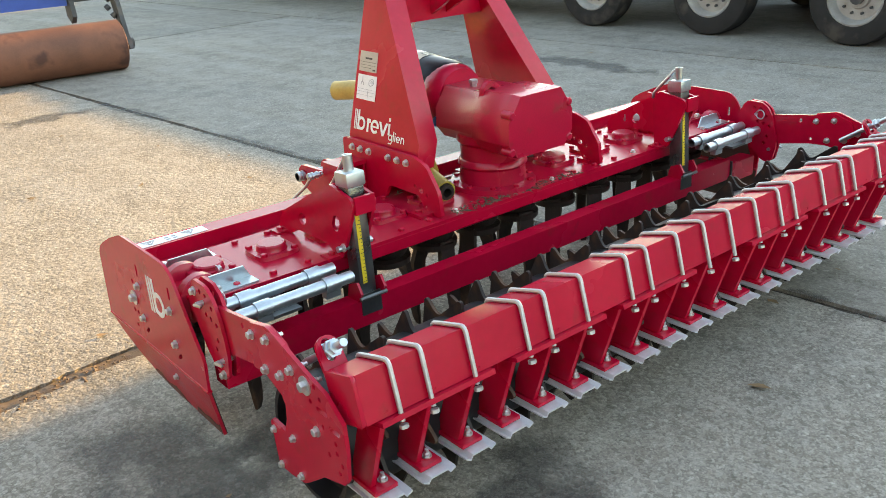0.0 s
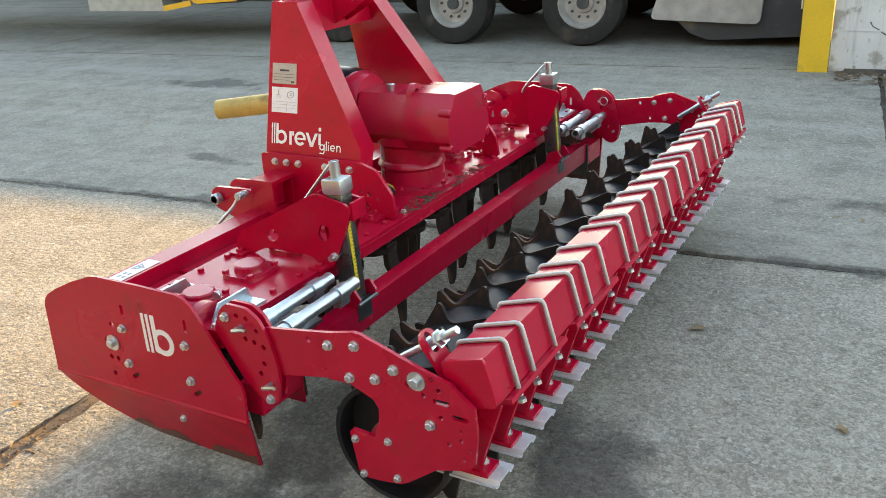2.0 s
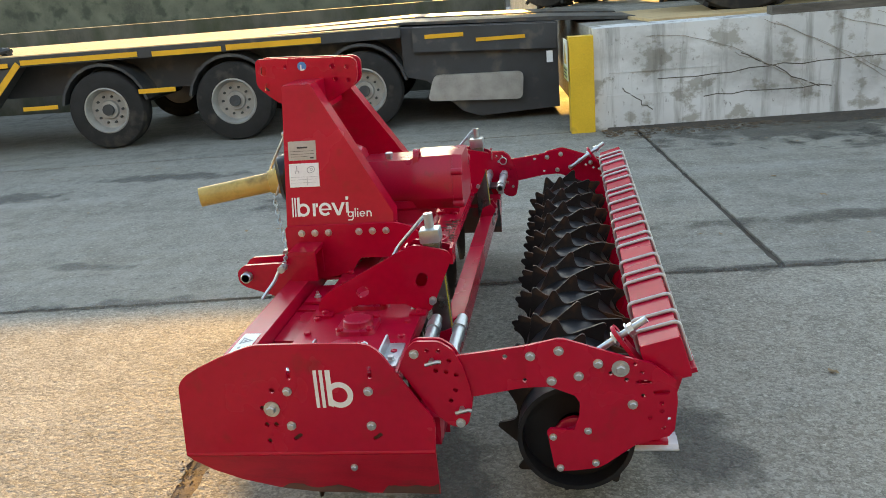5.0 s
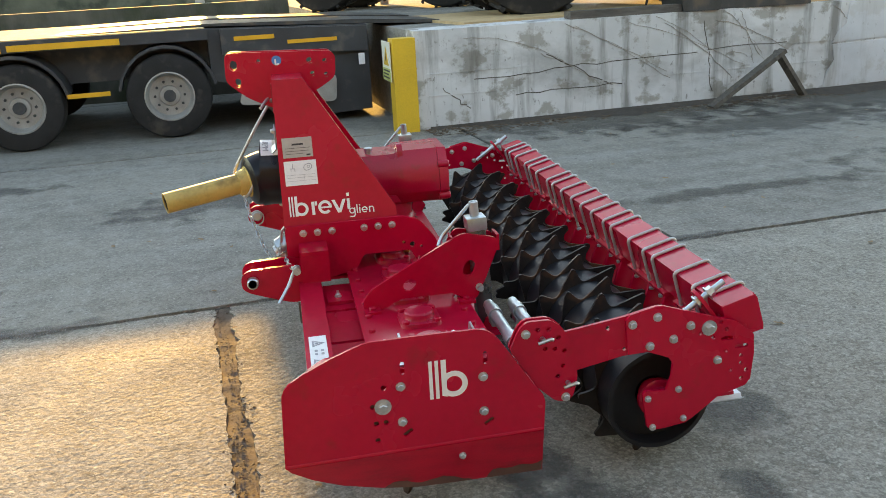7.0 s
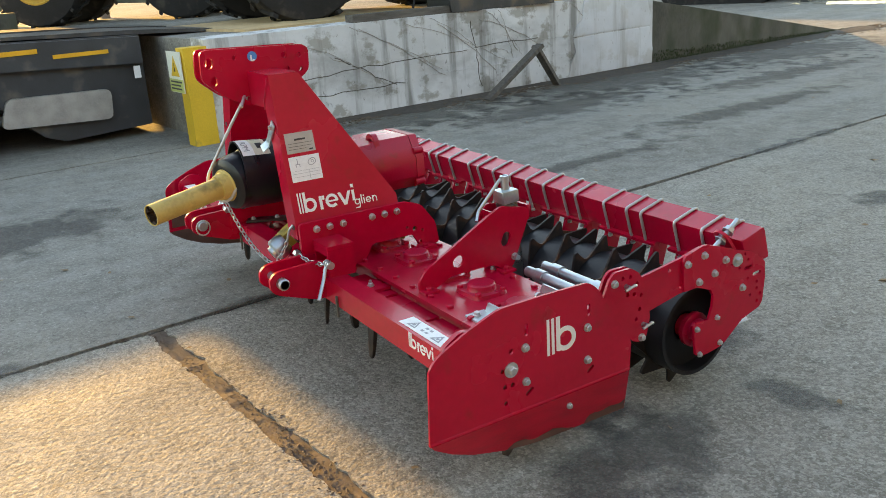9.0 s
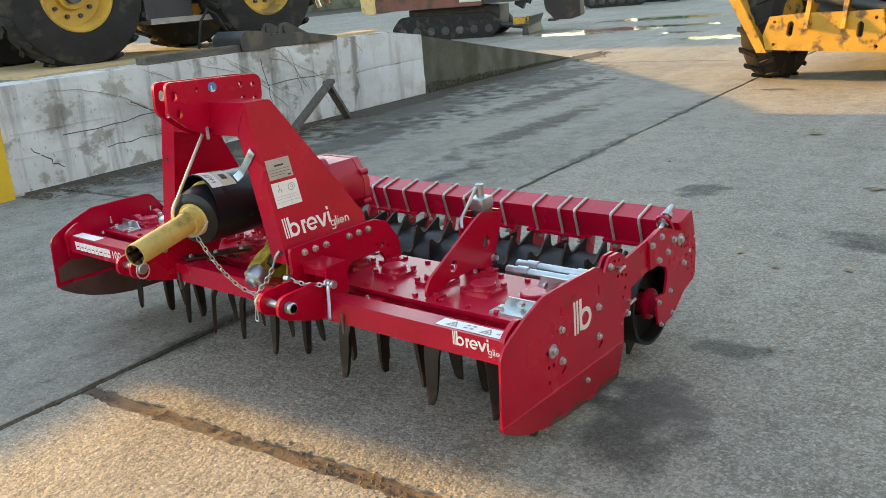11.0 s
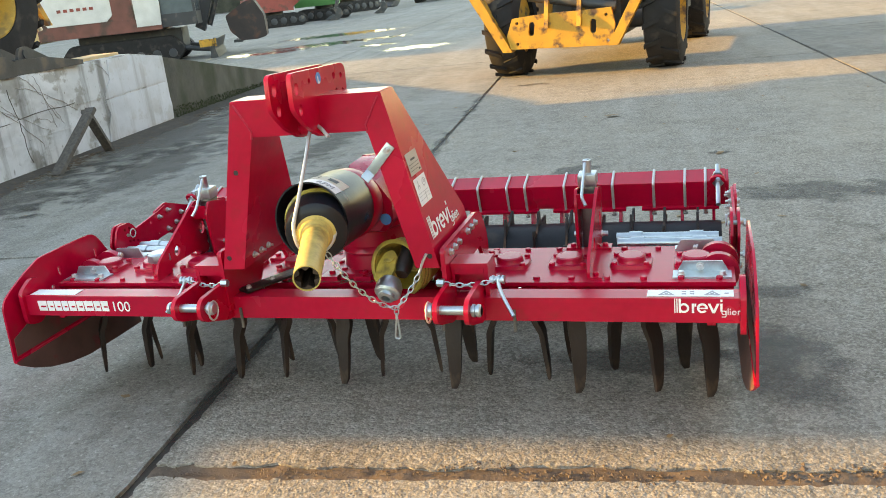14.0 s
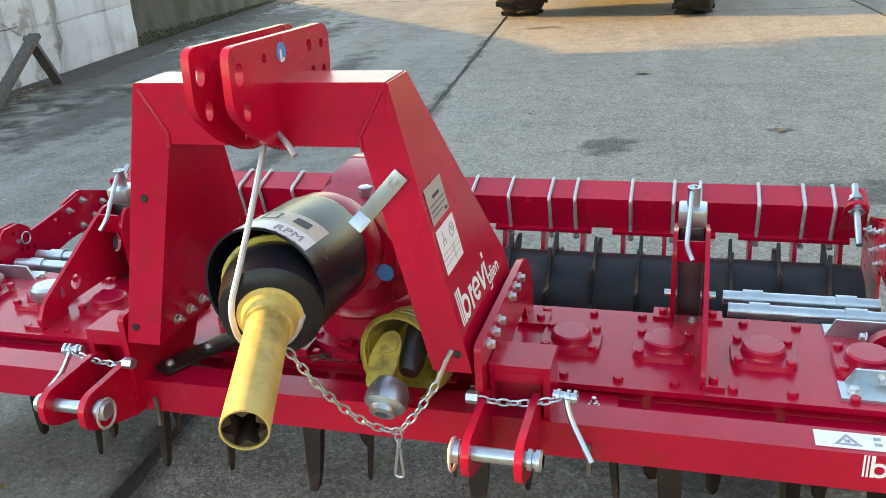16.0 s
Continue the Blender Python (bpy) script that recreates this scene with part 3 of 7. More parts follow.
def dock():
    wall = thing("wall_west", "white painted retaining wall of a loading dock", "wall", kind="structure")
    v0, vk, v1, v2, back = 1.64, 6.75, 7.50, 12.0, -24.0
    low = DOCK_H - 0.11
    bm = bmesh.new()
    frustum(bm, [yard(DOCK_U - 0.28, v0, -0.3), yard(DOCK_U, v0, -0.3), yard(DOCK_U, vk, -0.3), yard(DOCK_U - 0.28, vk, -0.3)],
            [yard(DOCK_U - 0.28, v0, DOCK_H), yard(DOCK_U, v0, DOCK_H - 0.01), yard(DOCK_U, vk, DOCK_H - 0.01), yard(DOCK_U - 0.28, vk, DOCK_H)])
    frustum(bm, [yard(DOCK_U - 0.28, vk, -0.3), yard(DOCK_U, vk, -0.3), yard(DOCK_U, v1, -0.3), yard(DOCK_U - 0.28, v1, -0.3)],
            [yard(DOCK_U - 0.28, vk, DOCK_H), yard(DOCK_U, vk, DOCK_H - 0.01), yard(DOCK_U, v1, low), yard(DOCK_U - 0.28, v1, low)])
    part("painted_face", bm, WALL_PAINT, wall, "flaking white paint over concrete")
    # two smooth plaster patches with a ragged edge and an open joint between them
    for k, outline in enumerate(([(6.02, 0.02), (7.48, 0.03), (7.50, 0.20), (7.46, 0.40), (7.44, 0.475), (6.6, 0.468), (6.10, 0.455), (6.14, 0.3), (6.06, 0.18)],
                                 [(6.10, 0.475), (6.6, 0.488), (7.44, 0.495), (7.46, 0.60), (7.42, 0.72), (7.40, 0.79), (6.74, 0.875), (6.28, 0.875), (6.25, 0.66), (6.16, 0.58)])):
        bm = bmesh.new()
        plate(bm, outline, "x", 0.0, 0.010)
        p = part("plaster_patch", bm, PLASTER, wall, "smooth whiter plaster", bevel=0.003)
        p.location, p.rotation_euler = yard(DOCK_U, 0), (0, 0, YARD)
    bm = bmesh.new()
    steps = 12
    for i in range(steps):
        a, b = v1 + (v2 - v1) * i / steps, v1 + (v2 - v1) * (i + 1) / steps
        ha, hb = (low - 0.01) * (1 - i / steps), (low - 0.01) * (1 - (i + 1) / steps)
        frustum(bm, [yard(DOCK_U - 0.25, a, -0.3), yard(DOCK_U - 0.02, a, -0.3), yard(DOCK_U - 0.02, b, -0.3), yard(DOCK_U - 0.25, b, -0.3)],
                [yard(DOCK_U - 0.25, a, ha), yard(DOCK_U - 0.02, a, ha), yard(DOCK_U - 0.02, b, hb), yard(DOCK_U - 0.25, b, hb)])
    bmesh.ops.remove_doubles(bm, verts=bm.verts, dist=0.0005)
    part("ramp_face", bm, WALL_BARE, wall, "bare mossy concrete of the ramp's side")
    bm = bmesh.new()
    frustum(bm, [yard(back, v0, -0.3), yard(DOCK_U - 0.28, v0, -0.3), yard(DOCK_U - 0.28, vk, -0.3), yard(back, vk, -0.3)],
            [yard(back, v0, DOCK_H - 0.012), yard(DOCK_U - 0.28, v0, DOCK_H - 0.012), yard(DOCK_U - 0.28, vk, DOCK_H - 0.012), yard(back, vk, DOCK_H - 0.012)])
    frustum(bm, [yard(back, vk, -0.3), yard(DOCK_U - 0.28, vk, -0.3), yard(DOCK_U - 0.28, v1, -0.3), yard(back, v1, -0.3)],
            [yard(back, vk, DOCK_H - 0.012), yard(DOCK_U - 0.28, vk, DOCK_H - 0.012), yard(DOCK_U - 0.28, v1, low - 0.012), yard(back, v1, low - 0.012)])
    frustum(bm, [yard(back, v1, -0.3), yard(DOCK_U - 0.25, v1, -0.3), yard(DOCK_U - 0.25, v2, -0.3), yard(back, v2, -0.3)],
            [yard(back, v1, low - 0.014), yard(DOCK_U - 0.25, v1, low - 0.014), yard(DOCK_U - 0.25, v2, -0.002), yard(back, v2, -0.002)])
    part("dock_floor", bm, SLAB, wall, "worn concrete dock floor and ramp")
    # board marks of the old shuttering, proud by a few millimetres
    bm = bmesh.new()
    rn = random.Random(8)
    for z in (0.30, 0.50):
        v = v0 + 0.1
        while v < v1 - 0.3:
            w = rn.uniform(0.5, 1.6)
            box(bm, (0.0, v, z - 0.004), (0.006, min(v + w, v1 - 0.05), z + 0.006), Matrix.Translation(yard(DOCK_U, 0)) @ Matrix.Rotation(YARD, 4, "Z"))
            v += w + rn.uniform(0.05, 0.5)
    part("board_mark", bm, WALL_PAINT, wall)
    # cracks where the plaster has come away
    bm = bmesh.new()
    for v, z0, dv, dz in ((1.9, 0.35, 0.25, -0.2), (2.9, 0.6, 0.7, -0.35), (4.6, 0.8, 0.1, -0.7), (3.62, 0.48, 1.95, 0.055), (2.2, 0.42, 1.4, 0.06), (2.6, 0.25, 1.1, 0.02)):
        pts = [yard(DOCK_U + 0.001, v + dv * t / 9 + rn.uniform(-0.02, 0.02), z0 + dz * t / 9 + rn.uniform(-0.015, 0.015)) for t in range(10)]
        sweep(bm, pts, 0.0042, 4)
    part("crack", bm, WOOD, wall)
    # the yellow corner post with its sign
    post = thing("corner_post", "yellow painted square steel post at the end of the dock wall", "post", at=yard(DOCK_U + 0.02, 1.53))
    bm = bmesh.new()
    box(bm, (-0.12, -0.105, 0), (0.05, 0.105, 0.84))
    p = part("post", bm, POST, post, bevel=0.008)
    p.rotation_euler = (0, 0, YARD)
    bm = bmesh.new()
    box(bm, (-0.10, -0.108, 0.56), (0.053, 0.108, 0.575))
    p = part("weld_seam", bm, POST, post)
    p.rotation_euler = (0, 0, YARD)
    sign = thing("warning_sign", "white and yellow warning sign beside the yellow post", "sign", at=yard(DOCK_U - 0.14, 1.412, 0.46))
    bm = bmesh.new()
    box(bm, (-0.004, -0.16, 0), (0.004, 0.16, 0.35))
    part("board", bm, SIGN, sign, bevel=0.002)
    bm = bmesh.new()
    box(bm, (0.0042, -0.157, 0.003), (0.0056, 0.157, 0.115))
    part("lower_field", bm, SIGN_GREEN, sign, "pale yellow-green lower field")
    bm = bmesh.new()
    prism(bm, [(-0.098, 0.140), (0.098, 0.140), (0.0, 0.315)], "x", 0.0042, 0.006)
    part("triangle", bm, POST, sign, "yellow warning triangle")
    bm = bmesh.new()
    prism(bm, [(-0.014, 0.18), (0.014, 0.18), (0.0, 0.255)], "x", 0.0062, 0.008)
    part("mark", bm, INK, sign, "black mark in the triangle")
    for y0, y1, z in ((-0.13, 0.13, 0.085), (-0.13, 0.09, 0.055), (-0.13, 0.11, 0.025)):
        bm = bmesh.new()
        box(bm, (0.0058, y0, z), (0.0072, y1, z + 0.014))
        part("print_bar", bm, INK, sign, "black print bar")
    for c in sign.children:
        c.rotation_euler = (0, 0, YARD - math.pi / 2)
    # dead vines on the wall
    bm = bmesh.new()
    rn = random.Random(21)
    for v, z, v_end, z_end in ((3.10, 0.86, 4.19, 0.33), (4.05, 0.87, 4.66, 0.51), (3.75, 0.83, 5.06, 0.33), (4.80, 0.87, 5.24, 0.41), (4.98, 0.87, 5.16, 0.34), (2.85, 0.60, 3.47, 0.26), (3.20, 0.84, 4.22, 0.26), (4.70, 0.80, 5.56, 0.45), (4.15, 0.80, 4.92, 0.24), (2.1, 0.80, 3.1, 0.52), (4.85, 0.46, 5.12, 0.40), (5.02, 0.60, 5.30, 0.36), (6.05, 0.86, 6.32, 0.62), (6.75, 0.42, 7.0, 0.34)):
        n = 12
        bow = rn.uniform(0.02, 0.09)
        pts = [yard(DOCK_U + 0.006, v + (v_end - v) * (t / n) + rn.uniform(-0.012, 0.012), z + (z_end - z) * (t / n) + bow * math.sin(math.pi * t / n) + rn.uniform(-0.008, 0.008)) for t in range(n + 1)]
        sweep(bm, pts, rn.uniform(0.0016, 0.0030), 5)
    vine = part("dead_vine", bm, VINE, None, "bare brown vine stems clinging to the white wall")
    tagged(vine, category="vine", kind="stuff")
    # damp soil washed against the wall's foot
    bm = bmesh.new()
    n = 130
    wob = random.Random(8)
    inner, outer = [], []
    for k in range(n + 1):
        v = 1.75 + 10.8 * k / n
        w = 0.20 + 0.10 * math.sin(v * 2.1) + 0.07 * math.sin(v * 5.3 + 1) + wob.uniform(-0.03, 0.05) + (0.12 if v > 5.5 else 0.0)
        inner.append(bm.verts.new(yard(DOCK_U - 0.01, v, 0.022)))
        outer.append(bm.verts.new(yard(DOCK_U + max(0.06, w), v, 0.0035)))
    for k in range(n):
        bm.faces.new((inner[k], outer[k], outer[k + 1], inner[k + 1]))
    soil = part("soil_strip", bm, SOIL, None, "dark damp soil along the foot of the dock wall")
    tagged(soil, category="soil", kind="stuff")
    # litter and moss along the foot
    lumps = []
    for k in range(3200):
        v = rn.uniform(1.7, 13.0)
        u = DOCK_U + abs(rn.gauss(0.0, 0.19)) + 0.01
        r = rn.uniform(0.004, 0.024)
        lumps.append(Matrix.Translation(yard(u, v, r * 0.2)) @ Matrix.Rotation(rn.uniform(0, 6), 4, "Z") @ Matrix.Diagonal((r * rn.uniform(1, 2.2), r, r * 0.35, 1)))
    crumbs("leaf_litter", lumps, LITTER, "brown leaf litter and grit along the wall's foot", "litter", 2)
    lumps = []
    for k in range(2600):
        v = 7.55 + 4.75 * rn.random() ** 0.9
        top = 0.16 * max(0.1, 1 - (v - 7.4) / 5.4)
        z = rn.random() ** 3 * top
        r = rn.uniform(0.005, 0.016)
        lumps.append(Matrix.Translation(yard(DOCK_U - 0.012 + 0.8 * max(0, 0.05 - z) * rn.random(), v, z)) @ Matrix.Rotation(rn.uniform(0, 6), 4, "X") @ Matrix.Diagonal((r * 0.6, r * 1.4, r, 1)))
    crumbs("moss", lumps, MOSS, "dark green moss along the ramp's foot", "moss", 3)


dock()

# unseen wall, added with a wide low opening to shade the machine
bm = bmesh.new()
BLOCK_X = -12.0
box(bm, (BLOCK_X - 0.2, -0.15 + SUN_SLOPE * BLOCK_X, 2.10), (BLOCK_X, 6.30 + SUN_SLOPE * BLOCK_X, 6.0))
for y in (-0.05, 3.0, 6.05):
    box(bm, (BLOCK_X - 0.18, y + SUN_SLOPE * BLOCK_X, 0.8), (BLOCK_X - 0.02, y + 0.14 + SUN_SLOPE * BLOCK_X, 2.10))
sun_block = part("wall_sun_block", bm, PLAIN_GREY, None, "plain grey wall with a low opening, added to block sun")
tagged(sun_block, category="wall", kind="structure")
# low wall added behind the trailer to keep the sun from beneath it
bm = bmesh.new()
box(bm, (-8.8, -16.0, -0.2), (-8.5, 0.2, 1.15))
low = part("wall_low_sun_block", bm, WALL_BARE, None, "low bare concrete wall added to shade beneath the trailer")
tagged(low, category="wall", kind="structure")
# unseen dark wall added across the yard to block half of the sky
bm = bmesh.new()
box(bm, (8.5, -16.0, 0.0), (8.75, 20.0, 5.6))
sky_block = part("wall_sky_block", bm, DARK_BLOCK, None, "dark wall added across the yard to block the sky")
tagged(sky_block, category="wall", kind="structure")


# ---- the power harrow ----
harrow = thing("power_harrow", "red power harrow with packer roller standing on the concrete yard", "farm implement")


def decal(name, outline, axis, at, thick, parent, material=WHITE, label=""):
    bm = bmesh.new()
    for o in outline:
        plate(bm, o[0], axis, at, at + thick, o[1:])
    return part(name, bm, material, parent, label)


def rect(x0, y0, x1, y1):
    return [(x0, y0), (x1, y0), (x1, y1), (x0, y1)]


def bowl_of(x, y, s, flip, cx, cy, r1, r0, left):
    """The open ring beside a stem: outer radius r1, inner r0, cut off at left."""
    a1, a0 = math.acos((left - cx) / r1), math.acos((left - cx) / r0)
    out = [(cx + r1 * math.cos(a1 - 2 * a1 * i / 28), cy + r1 * math.sin(a1 - 2 * a1 * i / 28)) for i in range(29)]
    out += [(cx + r0 * math.cos(-a0 + 2 * a0 * i / 24), cy + r0 * math.sin(-a0 + 2 * a0 * i / 24)) for i in range(25)]
    return [(x + flip * a * s, y + b * s) for a, b in out]


def emblem(s, x, y, flip=1):
    """Two thin bars beside a stem with a ring: height s, lower corner x, y."""
    f = lambda a: x + flip * a * s  # noqa: E731
    shapes = [[rect(f(0.0), y, f(0.085), y + s)], [rect(f(0.15), y, f(0.235), y + s)], [[(f(0.30), y + 0.06 * s), (f(0.425), y + 0.02 * s), (f(0.425), y + s), (f(0.30), y + s)]]]
    return shapes + [[bowl_of(x, y, s, flip, 0.60, 0.34, 0.34, 0.205, 0.425)]]


def letter_e(f, y, s, cx, cy, r1, r0):
    """A ring with a bar across and a gap at its lower right."""
    at = lambda r, a: (f(cx + r * math.cos(a)), y + (cy + r * math.sin(a)) * s)  # noqa: E731
    low = -0.16
    out = [at(r1, low + (5.55 - low) * i / 26) for i in range(27)]
    out += [at(r0, 5.55 - (5.55 - math.pi - 0.27) * i / 12) for i in range(13)]
    eye = [at(r0, 0.16 + (math.pi - 0.32) * i / 12) for i in range(13)]
    return [[out, eye]]


def wordmark(s, x, y, flip=1, tail=True):
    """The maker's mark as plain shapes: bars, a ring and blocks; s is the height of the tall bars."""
    f = lambda a: x + flip * a * s  # noqa: E731
    shapes = [[rect(f(0.0), y, f(0.07), y + s)], [rect(f(0.14), y, f(0.21), y + s)], [rect(f(0.28), y, f(0.42), y + s)]]
    shapes += [[bowl_of(x, y, s, flip, 0.60, 0.34, 0.34, 0.20, 0.42)]]
    shapes += [[rect(f(1.10), y, f(1.25), y + 0.66 * s)], [rect(f(1.27), y + 0.46 * s, f(1.38), y + 0.66 * s)]]
    shapes += letter_e(f, y, s, 1.76, 0.34, 0.34, 0.20)
    shapes += [[[(f(2.10), y + 0.66 * s), (f(2.26), y + 0.66 * s), (f(2.46), y + 0.20 * s), (f(2.66), y + 0.66 * s), (f(2.82), y + 0.66 * s), (f(2.54), y), (f(2.38), y)]]]
    shapes += [[rect(f(2.87), y + 0.12 * s, f(3.01), y + 0.66 * s)], [rect(f(2.87), y + 0.78 * s, f(3.01), y + 0.95 * s)]]
    if tail:
        dot = lambda cx, cy, r, n=18: [(f(cx + r * math.cos(2 * math.pi * i / n)), y + (cy + r * math.sin(2 * math.pi * i / n)) * s) for i in range(n)]  # noqa: E731
        shapes.append([dot(3.09, 0.03, 0.15), dot(3.09, 0.03, 0.095, 14)])
        shapes.append([[(f(3.20), y + 0.18 * s), (f(3.255), y + 0.18 * s), (f(3.255), y - 0.19 * s), (f(3.19), y - 0.29 * s), (f(2.96), y - 0.29 * s), (f(2.96), y - 0.235 * s), (f(3.16), y - 0.235 * s), (f(3.20), y - 0.17 * s)]])
        shapes += [[rect(f(3.32), y - 0.12 * s, f(3.375), y + 0.34 * s)], [rect(f(3.45), y - 0.12 * s, f(3.505), y + 0.18 * s)], [rect(f(3.45), y + 0.25 * s, f(3.505), y + 0.31 * s)]]
        shapes += letter_e(f, y, s, 3.72, 0.03, 0.15, 0.095)
        shapes.append([[(f(3.94), y - 0.12 * s), (f(3.995), y - 0.12 * s), (f(3.995), y + 0.07 * s), (f(4.04), y + 0.125 * s), (f(4.10), y + 0.125 * s), (f(4.145), y + 0.07 * s), (f(4.145), y - 0.12 * s), (f(4.20), y - 0.12 * s), (f(4.20), y + 0.09 * s), (f(4.12), y + 0.18 * s), (f(3.94), y + 0.18 * s)]])
    return shapes


# front bar with end plates
bm = bmesh.new()
box(bm, (-1.205, 0.0, 0.368), (1.205, 0.072, 0.442))
front_bar = part("front_bar", bm, RED, harrow, "red square steel tube", bevel=0.006)
for s in (-1, 1):
    bm = bmesh.new()
    prism(bm, corner_round([(-0.012, 0.335), (0.05, 0.32), (0.11, 0.36), (0.11, 0.475), (0.05, 0.492), (-0.012, 0.455)], 0.02), "x", s * 1.206, s * 1.222)
    part("end_plate", bm, RED, front_bar)
decal("warning_label", [[rect(0.955, 0.012, 1.19, 0.06)]], "z", 0.4425, 0.0012, front_bar, WHITE, "white warning label with black pictograms")
decal("warning_label", [[rect(-1.19, 0.012, -1.0, 0.06)]], "z", 0.4425, 0.0012, front_bar, WHITE, "white warning label")
for x in (0.985, 1.11):
    bm = bmesh.new()
    plate(bm, [(x, 0.02), (x + 0.045, 0.02), (x + 0.0225, 0.054)], "z", 0.4440, 0.4446, [[(x + 0.009, 0.0245), (x + 0.036, 0.0245), (x + 0.0225, 0.045)]])
    part("warning_triangle", bm, FADED_INK, front_bar)
    bm = bmesh.new()
    box(bm, (x + 0.018, 0.028, 0.444), (x + 0.027, 0.036, 0.4446))
    part("warning_mark", bm, FADED_INK, front_bar)
for x, y in ((1.05, 0.025), (1.05, 0.042), (1.072, 0.025), (1.072, 0.042), (1.165, 0.030)):
    bm = bmesh.new()
    box(bm, (x, y, 0.444), (x + 0.012, y + 0.008, 0.4446))
    part("print_mark", bm, FADED_INK, front_bar)
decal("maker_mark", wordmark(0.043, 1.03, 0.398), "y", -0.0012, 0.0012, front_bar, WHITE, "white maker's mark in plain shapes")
# model marking: blocks for the name, figures for the number
name_blocks = []
x = -1.155
for k, w in enumerate((0.040, 0.030, 0.031, 0.029, 0.033, 0.032, 0.040, 0.030, 0.032)):
    lo, hi = 0.387, 0.424
    inner = [rect(x + 0.010, lo + 0.0125, x + w - 0.006, lo + 0.019)]
    name_blocks.append([[(x + 0.002, lo), (x + w - 0.003, lo), (x + w - 0.003, hi), (x, hi)], *inner])
    x += w
for block in name_blocks:
    decal("model_mark", [block], "y", -0.0012, 0.0012, front_bar, WHITE, "white letter block")
font = bpy.data.curves.new("figures", "FONT")
font.body, font.size, font.extrude = "100", 0.052, 0.0006
font_ob = bpy.data.objects.new("figures", font)
scene.collection.objects.link(font_ob)
bpy.context.view_layer.update()
fm = bpy.data.meshes.new_from_object(font_ob)
bpy.data.objects.remove(font_ob)
fm.materials.clear()
fm.materials.append(WHITE)
piece("model_number", fm, front_bar, Matrix.Translation((-0.850, -0.0008, 0.387)) @ Matrix.Rotation(math.pi / 2, 4, "X"), "white figures")

# gear trough: deck, flanges, recessed front ledge
DECK_Z, DECK_Y0, DECK_Y1 = 0.428, 0.165, 0.508
bm = bmesh.new()
box(bm, (-1.20, DECK_Y0, DECK_Z - 0.012), (1.20, DECK_Y1, DECK_Z))
deck = part("deck", bm, RED, harrow, "red steel deck over the gear trough", bevel=0.003)
bm = bmesh.new()
prism(bm, [(0.19, 0.416), (0.185, 0.37), (0.23, 0.345), (0.44, 0.345), (0.485, 0.37), (0.496, 0.416)], "x", -1.195, 1.195)
part("trough", bm, RED, harrow, "red gear trough", bevel=0.004)
bm = bmesh.new()
box(bm, (-1.20, 0.497, 0.384), (1.20, 0.5095, 0.4165))
part("rear_flange", bm, RED, harrow)
for x0, x1 in ((-1.2, -0.93), (-0.915, -0.66), (-0.645, -0.42), (-0.3, -0.02), (0.0, 0.3), (0.42, 0.655), (0.672, 0.905), (0.922, 1.2)):
    bm = bmesh.new()
    box(bm, (x0, 0.075, 0.385), (x1, 0.172, 0.397))
    part("front_ledge", bm, RED, harrow, "recessed red ledge plate behind the front bar", bevel=0.002)
for x in (-1.13, 1.13):
    bm = bmesh.new()
    box(bm, (x - 0.012, 0.07, 0.33), (x + 0.012, 0.20, 0.384))
    part("gusset", bm, RED, harrow)
# deck bolts
bm = bmesh.new()
lathe(bm, (0, 0, 0), (0, 0, 1), [(0, 0.0105), (0.0075, 0.0105), (0.0095, 0.008)], 6)
CAP = mesh_of("deck_bolt", bm, RED)
for k in range(22):
    x = -1.155 + k * 0.11
    piece("deck_bolt", CAP, deck, pose(x, DECK_Y0 + 0.028, DECK_Z, 0, 0, 17 * k))
    if abs(x) > 0.16:
        piece("deck_bolt", BOLT_S if k % 4 == 1 else CAP, deck, pose(x + 0.03, DECK_Y1 - 0.03, DECK_Z, 0, 0, 29 * k))

# bearing covers over the rotors
ROTORS = [s * (0.0945 + 0.1985 * k) for s in (-1, 1) for k in range(6)]
bm = bmesh.new()
frustum(bm, [(x, y, 0) for x, y in corner_round(rect(-0.066, -0.060, 0.066, 0.060), 0.03)], [(x, y, 0.012) for x, y in corner_round(rect(-0.064, -0.058, 0.064, 0.058), 0.03)])
lathe(bm, (0, 0, 0.012), (0, 0, 1), [(0, 0.046), (0.004, 0.044), (0.016, 0.043), (0.020, 0.039), (0.0202, 0.0)], 26)
COVER = mesh_of("bearing_cover", bm, RED_CAST)
for x in ROTORS:
    if abs(x) < 0.2:
        continue
    c = piece("bearing_cover", COVER, deck, pose(x, 0.336, DECK_Z))
    for dx, dy in ((-0.05, -0.045), (0.05, -0.045), (-0.05, 0.045), (0.05, 0.045)):
        piece("cover_bolt", CAP, c, pose(dx, dy, 0.012, 0, 0, 40 * dx))

# rotors with two blades each, below the trough
bm = bmesh.new()
lathe(bm, (0, 0, 0.266), (0, 0, 1), [(0, 0.055), (0.010, 0.080), (0.030, 0.082), (0.036, 0.064), (0.052, 0.074), (0.068, 0.076), (0.076, 0.060), (0.084, 0.058)], 20)
HUB = mesh_of("rotor_hub", bm, TINE)
bm = bmesh.new()
cuts = [(0.305, 0.056, 0.020, 0.0, -0.03), (0.235, 0.058, 0.020, 0.0, -0.026), (0.205, 0.057, 0.020, 0.0, -0.012), (0.185, 0.052, 0.018, 0.0, -0.004), (0.12, 0.046, 0.016, -0.001, 0.002), (0.07, 0.039, 0.014, -0.003, 0.007), (0.032, 0.030, 0.012, -0.006, 0.010), (0.014, 0.019, 0.008, -0.011, 0.011)]
rings = []
